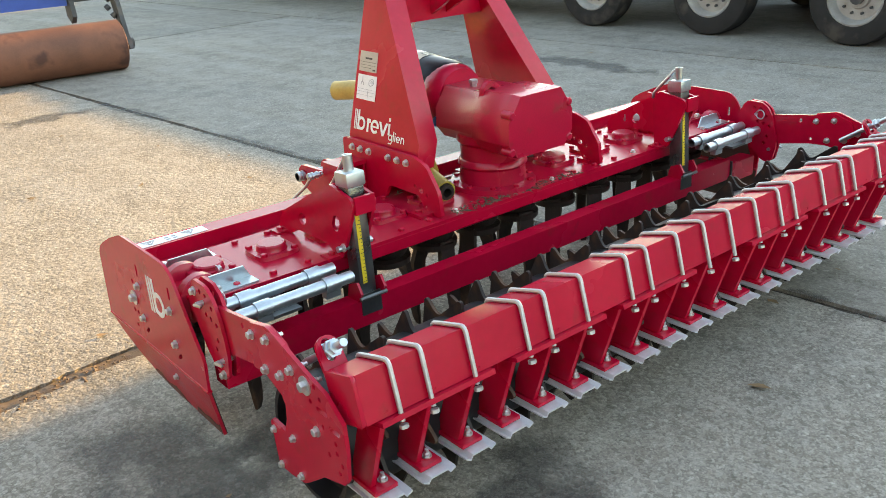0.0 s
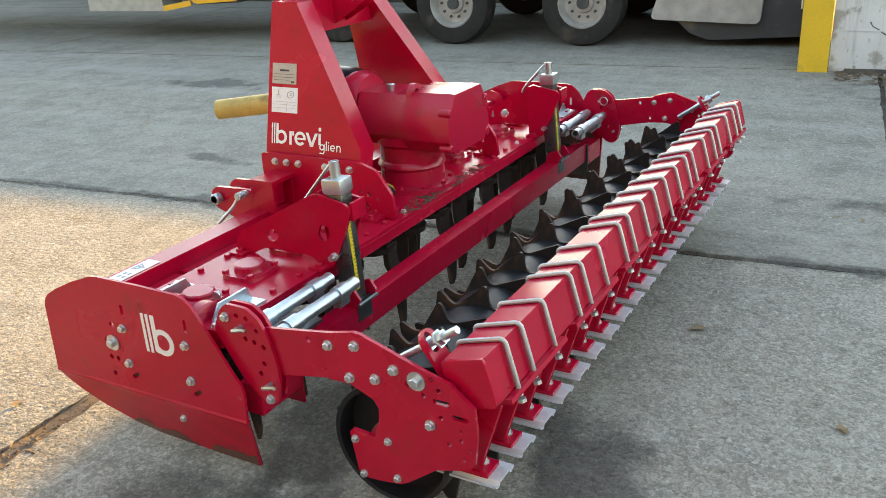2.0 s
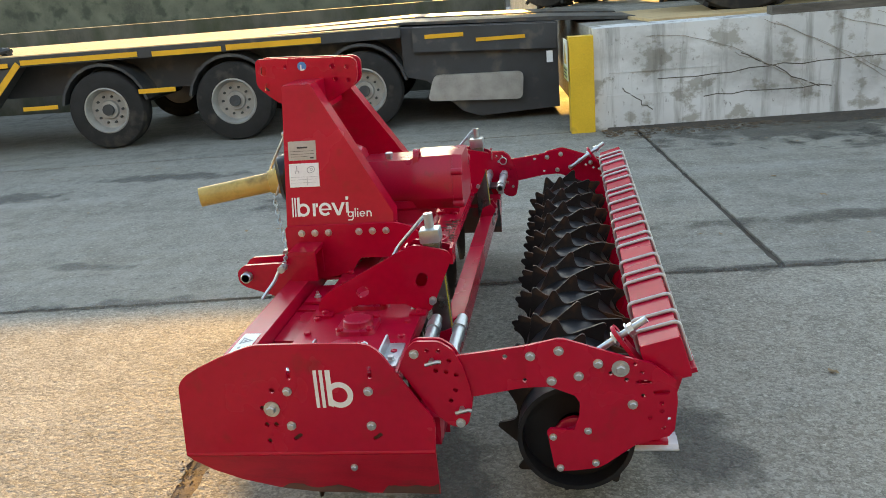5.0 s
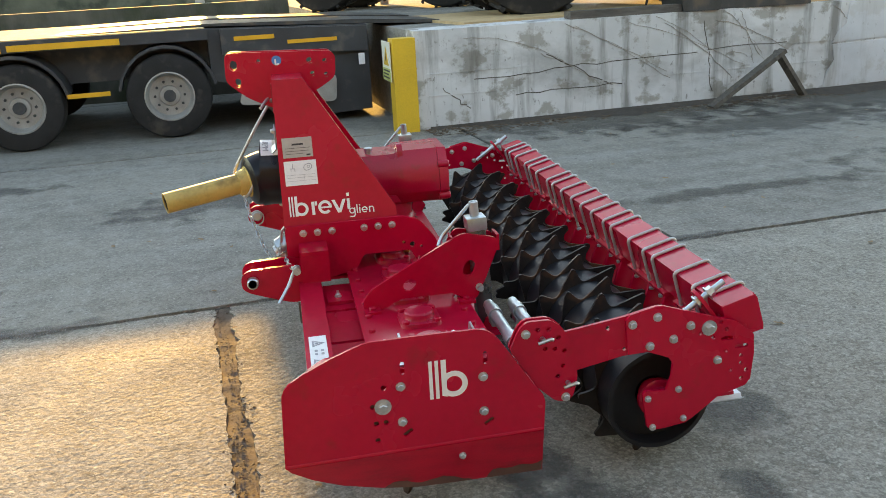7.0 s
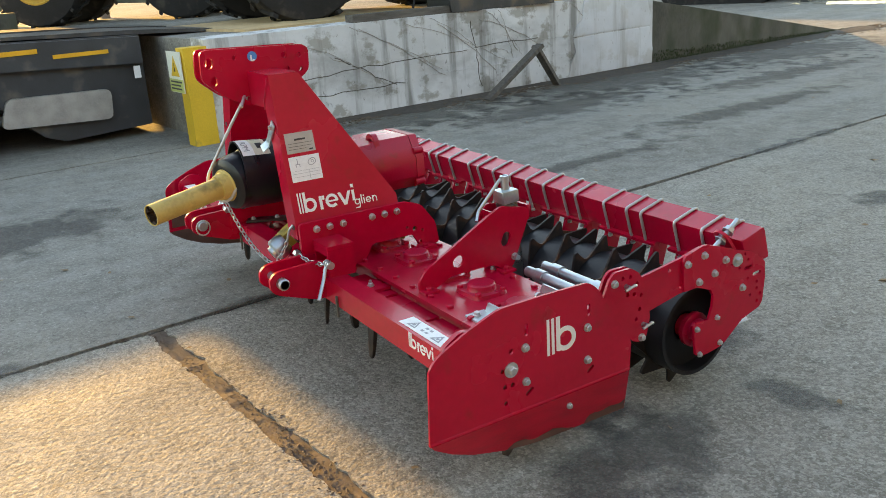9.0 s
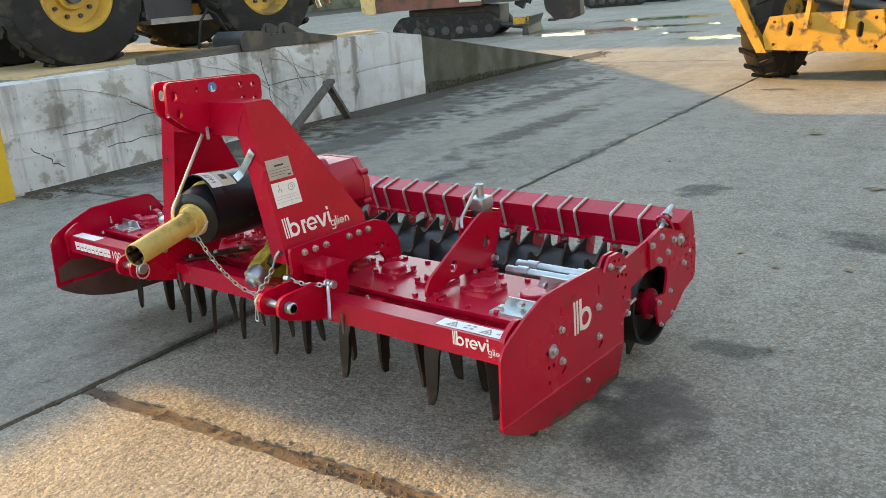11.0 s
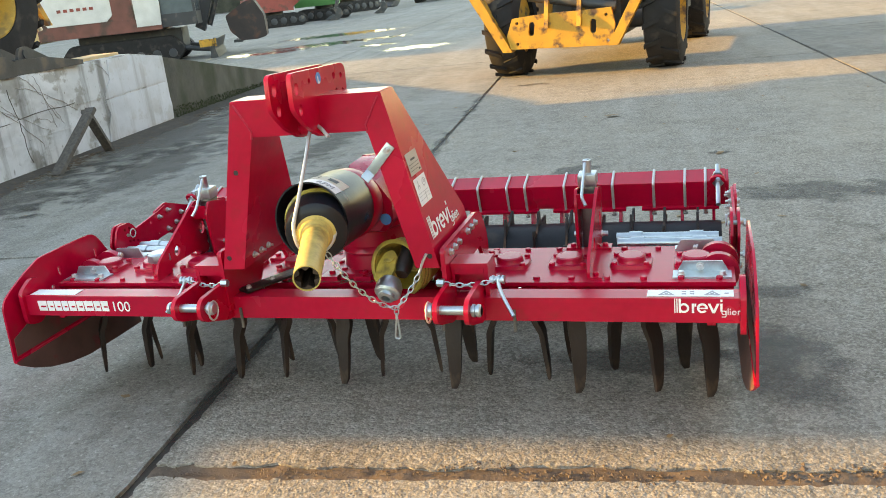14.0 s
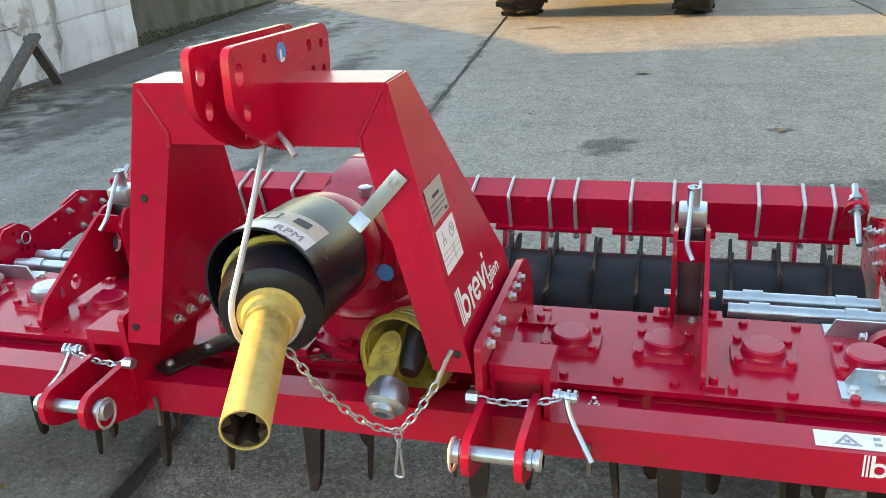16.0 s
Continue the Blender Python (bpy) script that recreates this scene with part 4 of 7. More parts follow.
for z, w, t, dx, dy in cuts:
    rings.append([bm.verts.new((0.095 + dy + sy * t / 2, dx + sx * w / 2, z)) for sx, sy in ((-1, -1), (1, -1), (1, 1), (-1, 1))])
for a, b in zip(rings, rings[1:]):
    for i in range(4):
        bm.faces.new((a[i], a[(i + 1) % 4], b[(i + 1) % 4], b[i]))
bm.faces.new(rings[0]), bm.faces.new(rings[-1])
BLADE_TINE = mesh_of("tine", bm, TINE, bevel=0.002)
TURNS = (-136, -168, -135, -123, -139, -104, -160, -90, 0, -74, -40, -63)
for k, x in enumerate(sorted(ROTORS)):
    hub = piece("rotor_hub", HUB, harrow, pose(x, 0.336, 0, 0, 0, 0), "dark greasy rotor hub")
    for h in (0, 180):
        piece("tine", BLADE_TINE, hub, pose(0, 0, 0, 0, 0, TURNS[k] + h), "rusty tapered tine")

# side deflector plates
SIDE = [(-0.080, 0.217), (-0.070, 0.405), (-0.068, 0.420), (-0.060, 0.436), (-0.046, 0.450), (-0.012, 0.470), (0.057, 0.502), (0.137, 0.531), (0.160, 0.535), (0.300, 0.536), (0.432, 0.534), (0.455, 0.528), (0.473, 0.515), (0.488, 0.497), (0.575, 0.362), (0.600, 0.328), (0.606, 0.306), (0.601, 0.226)]
LIP = [(-0.080, 0.217), (0.601, 0.226), (0.600, 0.088), (0.42, 0.090), (0.26, 0.094), (0.16, 0.108), (0.06, 0.135), (-0.012, 0.166), (-0.066, 0.200)]
for s in (1, -1):
    bm = bmesh.new()
    x0 = 1.243 * s
    holes = [circle((0.184, 0.406), 0.008, 10), circle((0.153, 0.357), 0.007, 8), circle((0.159, 0.309), 0.007, 10), circle((0.184, 0.309), 0.007, 10), circle((0.160, 0.261), 0.007, 10)]
    for y0 in (0.235, 0.449):
        holes += [slot((y0, 0.454), 0.036, 0.0055, turn=1.57), slot((y0 + 0.004, 0.272), 0.030, 0.0055, turn=0.6)]
    plate(bm, SIDE, "x", x0, x0 + 0.008 * s, holes)
    plt = part("side_plate", bm, RED, harrow, "red steel side deflector plate")
    bm = bmesh.new()
    n = len(LIP)
    def lipx(z):
        return s * (1.243 - (0.226 - z) * 0.17)
    outer = [bm.verts.new((lipx(z) + 0.008 * s, y, z)) for y, z in LIP]
    inner = [bm.verts.new((lipx(z), y, z)) for y, z in LIP]
    bm.faces.new(outer), bm.faces.new(inner)
    for i in range(n):
        bm.faces.new((outer[i], outer[(i + 1) % n], inner[(i + 1) % n], inner[i]))
    part("lower_lip", bm, RED_EDGE, plt, "inward bent lower lip with worn muddy edge")
    bm = bmesh.new()
    mud = [bm.verts.new((lipx(z) - 0.0025 * s, y, z)) for y, z in LIP]
    bm.faces.new(mud)
    plate(bm, [(-0.065, 0.235), (-0.06, 0.30), (0.10, 0.36), (0.33, 0.37), (0.55, 0.33), (0.585, 0.24)], "x", s * 1.2425, s * 1.2405)
    part("mud_coat", bm, DIRT, plt, "dried brown mud on the inner face")
    # rounded fold between plate and lip
    bm = bmesh.new()
    sweep(bm, [(s * 1.2460, -0.078, 0.2185), (s * 1.2460, 0.26, 0.2225), (s * 1.2460, 0.600, 0.2265)], 0.0075, 10)
    part("fold", bm, RED, plt, "rounded fold of the plate")
    # mud dried on along the lip's lower edge
    for ya, yb, deep, seed in ((0.17, 0.405, 0.026, 3.0), (0.445, 0.598, 0.036, 9.0)):
        bm = bmesh.new()
        low, high = [], []
        for i in range(25):
            y = ya + (yb - ya) * i / 24
            edge = 0.108 - 0.14 * (y - 0.16) if y < 0.26 else 0.094 - 0.025 * (y - 0.26) if y < 0.42 else 0.090
            edge = max(edge, 0.0885)
            up = edge + deep * min(1, 9 * (i + 0.4) / 24, (1.0 if yb > 0.5 else 5 * (24.4 - i) / 24)) * (0.75 + 0.5 * noise.noise(Vector((y * 17, seed, s)))) + 0.003 * noise.noise(Vector((y * 90, seed, s)))
            low.append(bm.verts.new((lipx(edge) + 0.0095 * s, y, edge)))
            high.append(bm.verts.new((lipx(up) + 0.0090 * s, y, up)))
        for i in range(24):
            bm.faces.new((low[i], low[i + 1], high[i + 1], high[i]))
        part("mud_edge", bm, DIRT, plt, "dark dried mud along the lower edge")
    for y, z, mesh in ((0.179, 0.355, BOLT_L), (0.227, 0.405, BOLT_M), (0.226, 0.306, BOLT_M), (0.441, 0.403, BOLT_M), (0.440, 0.305, BOLT_M), (0.379, 0.178, BOLT_S)):
        xx = s * 1.2515 if mesh is BOLT_M else (s * 1.252 if z > 0.24 else lipx(z) + s * 0.009)
        piece("bolt", mesh, plt, facing((xx, y, z), (s, 0, 0)))
    # flip keeps the mark readable from outside
    decal("emblem", emblem(0.106, 0.301 if s > 0 else 0.400, 0.357, s), "x", s * 1.2512, s * 0.001, plt, WHITE, "white maker's emblem of bars and a ring")

# zinc brackets and red cheek plates at the deck's ends
for s in (1, -1):
    bm = bmesh.new()
    box(bm, (s * 1.02, 0.19, DECK_Z), (s * 1.19, 0.255, DECK_Z + 0.006))
    prism(bm, [(s * 1.03, DECK_Z), (s * 1.185, DECK_Z), (s * 1.165, DECK_Z + 0.036), (s * 1.05, DECK_Z + 0.036)], "y", 0.250, 0.256)
    br = part("zinc_bracket", bm, ZINC, harrow, "folded zinc plated bracket")
    for x in (1.045, 1.165):
        piece("bolt", BOLT_M, br, pose(s * x, 0.215, DECK_Z + 0.006))
    piece("bolt", BOLT_M, br, facing((s * 1.10, 0.250, DECK_Z + 0.02), (0, -1, 0)))
    bm = bmesh.new()
    prism(bm, [(s * 1.02, DECK_Z), (s * 1.17, DECK_Z), (s * 1.14, DECK_Z + 0.040), (s * 1.04, DECK_Z + 0.040)], "y", 0.452, 0.458)
    box(bm, (s * 1.02, 0.458, DECK_Z), (s * 1.17, 0.50, DECK_Z + 0.006))
    br = part("zinc_bracket", bm, ZINC, harrow, "folded zinc plated bracket")
    piece("bolt", BOLT_M, br, pose(s * 1.13, 0.48, DECK_Z + 0.006))
    bm = bmesh.new()
    for y in (0.30, 0.405):
        lathe(bm, (s * 1.155, y - 0.0, DECK_Z - 0.02), (0, 1, 0), [(0, 0.062), (0.026, 0.062), (0.03, 0.056)], 26)
    lathe(bm, (s * 1.10, 0.335, DECK_Z), (0, 0, 1), [(0, 0.05), (0.016, 0.05), (0.02, 0.044)], 24)
    part("end_boss", bm, RED_CAST, harrow, "round red casting bosses")
    piece("bolt", BOLT_M, harrow, facing((s * 1.09, 0.40, DECK_Z + 0.028), (-s, 0, 0.2)))

# headstock: two tapering box legs, cross beam, top link plates
for s in (1, -1):
    bm = bmesh.new()
    def leg(t):
        """Ring of the leg: -1 the foot, 0 where it starts to taper, 1 the top."""
        if t < 0:
            z, t = 0.548, 0.0
        else:
            z = 0.632 + 0.443 * t
        h = (z - 0.548) / 0.527
        xo, xi = 0.362 - 0.121 * h, 0.288 - 0.128 * h
        y0, y1 = -0.030 + 0.010 * h, 0.356 + (0.083 - 0.356) * t
        return [(s * xo, y0, z), (s * xi, y0, z), (s * xi, y1, z), (s * xo, y1, z)]
    rings = [[bm.verts.new(p) for p in leg(t)] for t in (-1, 0, 1)]
    for a, b in zip(rings, rings[1:]):
        for i in range(4):
            bm.faces.new((a[i], a[(i + 1) % 4], b[(i + 1) % 4], b[i]))
    bm.faces.new(rings[0]), bm.faces.new(rings[-1])
    lg = part("headstock_leg", bm, RED, harrow, "red tapering box leg of the headstock", bevel=0.007)
    # weld line and holes on the front face
    bm = bmesh.new()
    sweep(bm, [(s * 0.232, -0.0215, 1.066), (s * 0.185, -0.0225, 0.985), (s * 0.188, -0.0235, 0.960)], 0.0035, 5)
    part("weld", bm, RED_CAST, lg)
    for z, x in ((0.86, 0.26), (0.585, 0.335))[1 if s > 0 else 0:]:
        bm = bmesh.new()
        yy = -0.030 + 0.010 * (z - 0.548) / 0.527
        lathe(bm, (s * x, yy - 0.0015, z), (0, 1, 0), [(0, 0.008), (0.003, 0.008)], 10)
        part("hole", bm, GREASE, lg)
    if s > 0:
        right_leg = lg
bm = bmesh.new()
box(bm, (-0.236, -0.0215, 0.966), (0.236, 0.082, 1.077))
beam = part("headstock_beam", bm, RED, harrow, "red box beam across the headstock's top", bevel=0.007)
TOP = corner_round([(-0.174, 1.160), (0.190, 1.147), (0.210, 1.130), (0.206, 1.055), (0.165, 1.028), (0.03, 0.956), (-0.02, 0.956), (-0.11, 1.000), (-0.180, 1.060)], 0.022)
for x in (-0.036, 0.032):
    bm = bmesh.new()
    plate(bm, TOP, "x", x, x + 0.014, [slot((-0.148, 1.115), 0.036, 0.0125, turn=1.4), slot((-0.138, 1.055), 0.032, 0.011, turn=1.4), circle((-0.06, 1.125), 0.008, 10), circle((0.118, 1.117), 0.011, 12), circle((0.172, 1.112), 0.009, 12), circle((0.174, 1.064), 0.009, 12), circle((0.125, 1.070), 0.009, 12), circle((-0.03, 0.985), 0.008, 10)])
    tp = part("top_link_plate", bm, RED, beam, "red drilled top link plate")
    if x > 0:
        decal("round_sticker", [[circle((0.003, 1.124), 0.017, 20)]], "x", x + 0.0142, 0.001, tp, BLUE, "round blue sticker with a white hook")
        decal("hook_mark", [[slot((-0.001, 1.119), 0.022, 0.003, turn=1.57)], [slot((0.006, 1.111), 0.013, 0.0028, turn=0.3)]], "x", x + 0.0153, 0.0006, tp, WHITE)
bm = bmesh.new()
sweep(bm, rounded([(0.025, -0.02, 1.0), (0.034, -0.035, 0.998), (0.060, -0.052, 0.985), (0.085, -0.070, 0.964)], 0.02), 0.0055, 8)
part("spring_pin", bm, ROD, beam, "bent pin through the top link plates")

# decals on the outer face of the leg: the face slopes, so they carry its turn
o = [Vector(p) for p in ((0.362, -0.030, 0.548), (0.362, 0.356, 0.548), (0.241, -0.020, 1.075))]
up = ((o[2] - o[0]) - (o[1] - o[0]).normalized() * (o[2] - o[0]).dot((o[1] - o[0]).normalized())).normalized()
along = Vector((0, 1, 0))
LEG_FACE = Matrix((( along.x, up.x, along.cross(up).x, o[0].x), (along.y, up.y, along.cross(up).y, 0.0), (along.z, up.z, along.cross(up).z, o[0].z), (0, 0, 0, 1)))


def on_leg(name, shapes, material, lift=0.0012, label=""):
    ob = decal(name, shapes, "z", lift, 0.0008, right_leg, material, label)
    ob.matrix_basis = LEG_FACE
    return ob


on_leg("type_plate", [[rect(-0.008, 0.281, 0.092, 0.348)]], DECAL_GREY, label="riveted silver type plate")
on_leg("print_bar", [[rect(0.024, 0.322, 0.062, 0.328)], [rect(0.000, 0.312, 0.084, 0.3132)], [rect(0.000, 0.302, 0.084, 0.3032)], [rect(0.000, 0.293, 0.060, 0.2942)], [rect(0.070, 0.286, 0.083, 0.291)]], INK, 0.0021)
on_leg("instruction_sticker", [[rect(-0.009, 0.187, 0.099, 0.270)]], WHITE, label="white instruction sticker with small pictures")
on_leg("print_bar", [[rect(-0.003, 0.222, 0.093, 0.2228)], [rect(-0.003, 0.213, 0.093, 0.2138)], [rect(-0.003, 0.202, 0.093, 0.2028)], [rect(0.055, 0.192, 0.0558, 0.2228)], [rect(0.0185, 0.243, 0.0205, 0.262)], [rect(0.012, 0.235, 0.014, 0.245)], [rect(0.025, 0.235, 0.027, 0.245)], [rect(0.012, 0.243, 0.027, 0.245)], [slot((0.070, 0.247), 0.030, 0.011, turn=0.4), slot((0.070, 0.247), 0.026, 0.009, turn=0.4)], [circle((0.072, 0.248), 0.005, 12), circle((0.072, 0.248), 0.0036, 10)]], FADED_INK, 0.0021)
on_leg("maker_mark", wordmark(0.068, -0.006, 0.083), WHITE, label="white maker's mark in plain shapes")
# flat zinc strap and blue sticker between the legs
bm = bmesh.new()
tilt = Matrix.Translation((0.242, -0.028, 0.908)) @ Matrix.Rotation(radians(43), 4, "Y")
box(bm, (-0.0145, -0.0025, -0.085), (0.0145, 0.0025, 0.020), tilt)
box(bm, (-0.0145, -0.0025, -0.030), (0.0145, 0.0025, 0.0), tilt @ Matrix.Translation((0, 0, -0.085)) @ Matrix.Rotation(radians(-35), 4, "X"))
strap = part("zinc_strap", bm, ZINC, harrow, "small folded zinc strap", bevel=0.0015)
piece("bolt", BOLT_S, strap, facing((0.242, -0.031, 0.908), (0, -1, 0)))

# lower plates under the legs, hitch brackets with pins
FOOT = corner_round([(-0.028, 0.40), (-0.028, 0.604), (0.37, 0.604), (0.43, 0.585), (0.485, 0.51), (0.497, 0.43), (0.42, 0.43), (0.39, 0.482), (0.23, 0.482), (0.20, 0.43), (0.05, 0.40)], 0.015)
for s in (1, -1):
    bm = bmesh.new()
    plate(bm, FOOT, "x", s * 0.366, s * 0.380, [circle((0.40, 0.50), 0.010, 10), circle((0.43, 0.49), 0.006, 8), circle((0.42, 0.45), 0.006, 8), circle((0.37, 0.51), 0.006, 8)])
    foot = part("foot_plate", bm, RED, harrow, "red bolted foot plate of the headstock")
    for y in (0.031, 0.079, 0.128, 0.237, 0.285, 0.333):
        piece("bolt", BOLT_M, foot, facing((s * 0.380, y, 0.578), (s, 0, 0)))
        piece("bolt", BOLT_NUT, foot, facing((s * 0.281, y, 0.578), (-s, 0, 0)))
    bm = bmesh.new()
    box(bm, (s * 0.36, 0.39, DECK_Z), (s * 0.43, 0.455, DECK_Z + 0.012))
    part("foot_pad", bm, RED, foot, bevel=0.002)
    piece("deck_bolt", CAP, foot, pose(s * 0.41, 0.42, DECK_Z + 0.012))
    bm = bmesh.new()
    box(bm, (s * 0.382, 0.012, 0.532), (s * 0.497, 0.105, 0.546))
    hitch_box = part("hitch_box", bm, RED, harrow, "red welded hitch box", bevel=0.004)
    for lo, hi in (((0.383, 0.014, 0.440), (0.392, 0.10, 0.5315)), ((0.484, 0.012, 0.440), (0.497, 0.105, 0.5315)), ((0.393, 0.012, 0.512), (0.483, 0.022, 0.5315)), ((0.393, 0.052, 0.445), (0.483, 0.062, 0.520))):
        bm = bmesh.new()
        box(bm, (s * lo[0], lo[1], lo[2]), (s * hi[0], hi[1], hi[2]))
        part("box_web", bm, RED, hitch_box, bevel=0.003)
    for x in (0.374, 0.466):
        bm = bmesh.new()
        plate(bm, corner_round([(0.03, 0.375), (0.03, 0.490), (-0.02, 0.503), (-0.160, 0.498), (-0.184, 0.478), (-0.184, 0.438), (-0.160, 0.420), (-0.03, 0.374)], 0.018), "x", s * x, s * (x + 0.014), [circle((-0.147, 0.461), 0.013, 12)])
        part("hitch_plate", bm, RED, harrow, "red lower link plate")
    bm = bmesh.new()
    rod(bm, (s * 0.350, -0.147, 0.461), (s * 0.510, -0.147, 0.461), 0.0135, 16)
    lathe(bm, (s * 0.484, -0.147, 0.461), (s, 0, 0), [(0, 0.019), (0.008, 0.019), (0.009, 0.0145), (0.013, 0.0145), (0.014, 0.019), (0.022, 0.019), (0.026, 0.015)], 18)
    lathe(bm, (s * 0.366, -0.147, 0.461), (-s, 0, 0), [(0, 0.021), (0.014, 0.021), (0.02, 0.016)], 18)
    part("hitch_pin", bm, ZINC, harrow, "zinc plated lower link pin")
    bm = bmesh.new()
    sweep(bm, [Vector((s * 0.352, -0.147 + 0.027 * math.cos(a), 0.454 + 0.030 * math.sin(a))) for a in [i * 0.45 for i in range(14)]], 0.003, 6, closed=True)
    part("linch_ring", bm, ROD, harrow, "linch pin ring")
    for x in (0.32, 0.565):
        bm = bmesh.new()
        box(bm, (s * (x - 0.045), 0.085, DECK_Z - 0.03), (s * (x + 0.045), 0.17, DECK_Z - 0.02))
        tab = part("deck_tab", bm, RED, harrow, bevel=0.002)
        piece("bolt", BOLT_NUT, tab, pose(s * x, 0.12, DECK_Z - 0.02))
    # cable tie ends
    for x in (0.345, 0.57):
        bm = bmesh.new()
        box(bm, (s * x - 0.004, -0.008, 0.335), (s * x + 0.004, -0.002, 0.405), Matrix.Translation((0, 0, 0)))
        part("cable_tie", bm, WOOD, harrow, "pale cable tie end")


def chain(points, parent, link=0.026, wire=0.0021, name="chain"):
    """Links one by one along a path, each turned a quarter against the last."""
    bm = bmesh.new()
    pts = [Vector(p) for p in points]
    dist = [0.0]
    for a, b in zip(pts, pts[1:]):
        dist.append(dist[-1] + (b - a).length)
    n = max(2, int(dist[-1] / (link * 0.72)))
    for k in range(n):
        at = dist[-1] * (k + 0.5) / n
        i = max(j for j in range(len(dist)) if dist[j] <= at + 1e-9)
        i = min(i, len(pts) - 2)
        d = (pts[i + 1] - pts[i]).normalized()
        c = pts[i] + d * (at - dist[i])
        u, v, _ = frame_of(d)
        w = u if k % 2 else v
        loop = []
        for j in range(10):
            a = 2 * math.pi * j / 10
            loop.append(c + d * (link * 0.5 * math.cos(a)) + w * (link * 0.26 * math.sin(a)))
        sweep(bm, loop, wire, 5, closed=True)
    return part(name, bm, ZINC, parent, "fine zinc plated safety chain")


def sag(a, b, drop, n=14):
    a, b = Vector(a), Vector(b)
    return [a.lerp(b, t / n) + Vector((0, 0, -drop * 4 * (t / n) * (1 - t / n))) for t in range(n + 1)]


for s in (1, -1):
    chain(sag((s * 0.372, -0.038, 0.502), (s * 0.520, -0.012, 0.502), 0.010), harrow)
    bm = bmesh.new()
    rod(bm, (s * 0.352, -0.040, 0.505), (s * 0.374, -0.040, 0.505), 0.012, 6)
    part("chain_nut", bm, ZINC, harrow, "zinc nut that holds the chain")
    bm = bmesh.new()
    rod(bm, (s * 0.505, 0.0, 0.502), (s * 0.550, -0.006, 0.500), 0.009, 12)
    for x in (0.512, 0.530, 0.542):
        lathe(bm, (s * x, -0.002, 0.501), (s, -0.12, 0), [(0, 0.013), (0.006, 0.013)], 12)
    sweep(bm, rounded([(s * 0.528, -0.004, 0.508), (s * 0.533, -0.018, 0.488), (s * 0.544, -0.030, 0.462), (s * 0.582, -0.069, 0.412)], 0.015), 0.0058, 8)
    part("lock_pin", bm, ZINC, harrow, "zinc lock pin on its chain")
bm = bmesh.new()
box(bm, (-0.03, -0.10, 0.0), (0.03, 0.16, 0.008), Matrix.Translation((-0.30, 0.12, 0.445)) @ Matrix.Rotation(radians(-28), 4, "Z"))
greasy = part("greasy_strap", bm, GREASE, harrow, "black greasy steel strap on the deck", bevel=0.002)
for x, y in ((0.0, -0.075), (0.0, 0.02), (0.01, 0.12)):
    q = Matrix.Translation((-0.30, 0.12, 0.453)) @ Matrix.Rotation(radians(-28), 4, "Z") @ Vector((x, y, 0))
    piece("bolt", BOLT_S, greasy, Matrix.Translation(q))

# gearbox
GX = 0.02
bm = bmesh.new()
lathe(bm, (GX, 0.345, DECK_Z), (0, 0, 1), [(0, 0.150), (0.016, 0.148), (0.020, 0.116), (0.070, 0.112), (0.080, 0.120), (0.094, 0.116), (0.100, 0.110), (0.150, 0.110), (0.162, 0.122), (0.19, 0.124)], 36)
gear = part("gearbox", bm, RED_CAST, harrow, "red cast gearbox on a round pedestal")
OCT = [(-0.135, 0.635), (-0.100, 0.592), (0.100, 0.592), (0.135, 0.635), (0.135, 0.70), (0.085, 0.775), (-0.085, 0.775), (-0.135, 0.70)]
bm = bmesh.new()
def oct_ring(y, k, lift=0.0):
    return [(GX + x * k, y, 0.660 + (z - 0.665) * k + lift) for x, z in OCT]
rings = [[bm.verts.new(p) for p in oct_ring(y, k)] for y, k in ((0.186, 0.82), (0.205, 0.94), (0.385, 0.95), (0.405, 1.05), (0.545, 1.07))]
for a, b in zip(rings, rings[1:]):
    for i in range(8):
        bm.faces.new((a[i], a[(i + 1) % 8], b[(i + 1) % 8], b[i]))
bm.faces.new(rings[0]), bm.faces.new(rings[-1])
part("gear_case", bm, RED_CAST, gear, bevel=0.018)
bm = bmesh.new()
frustum(bm, oct_ring(0.546, 1.085), oct_ring(0.580, 1.06))
cov = part("gear_cover", bm, RED_CAST, gear, "smooth red rear cover", bevel=0.006)
bm = bmesh.new()
lathe(bm, (0, 0, -0.02), (0, 0, 1), [(0, 0.014), (0.038, 0.014), (0.042, 0.010)], 12)
LUG = mesh_of("cover_lug", bm, RED_CAST)
for x, z in ((-0.128, 0.722), (0.128, 0.722), (0.130, 0.605), (-0.130, 0.605)):
    piece("cover_lug", LUG, cov, facing((GX + x, 0.562, z), (0, 1, 0)))
bm = bmesh.new()
plate(bm, [(0.046, 0.745)] + [(0.083 + 0.036 * math.cos(a), 0.765 + 0.036 * math.sin(a)) for a in [math.pi * (1 - i / 10) for i in range(11)]] + [(0.128, 0.735)], "y", 0.400, 0.420, [circle((0.083, 0.767), 0.017, 14)])
part("lifting_eye", bm, RED_CAST, gear, "cast lifting eye")
bm = bmesh.new()
lathe(bm, (0.055, 0.30, 0.762), (0, 0, 1), [(0, 0.012), (0.012, 0.012), (0.013, 0.016), (0.024, 0.016), (0.026, 0.012)], 6)
part("breather_plug", bm, ZINC, gear, "zinc breather plug")
bm = bmesh.new()
lathe(bm, (GX, 0.10, 0.706), (0, 1, 0), [(0, 0.105), (0.012, 0.112), (0.070, 0.112), (0.095, 0.10)], 28)
part("input_flange", bm, RED_CAST, gear, "red input flange")
decal("round_sticker", [[circle((0.128, 0.640), 0.019, 20)]], "y", 0.1848, -0.0012, gear, BLUE, "round blue sticker")
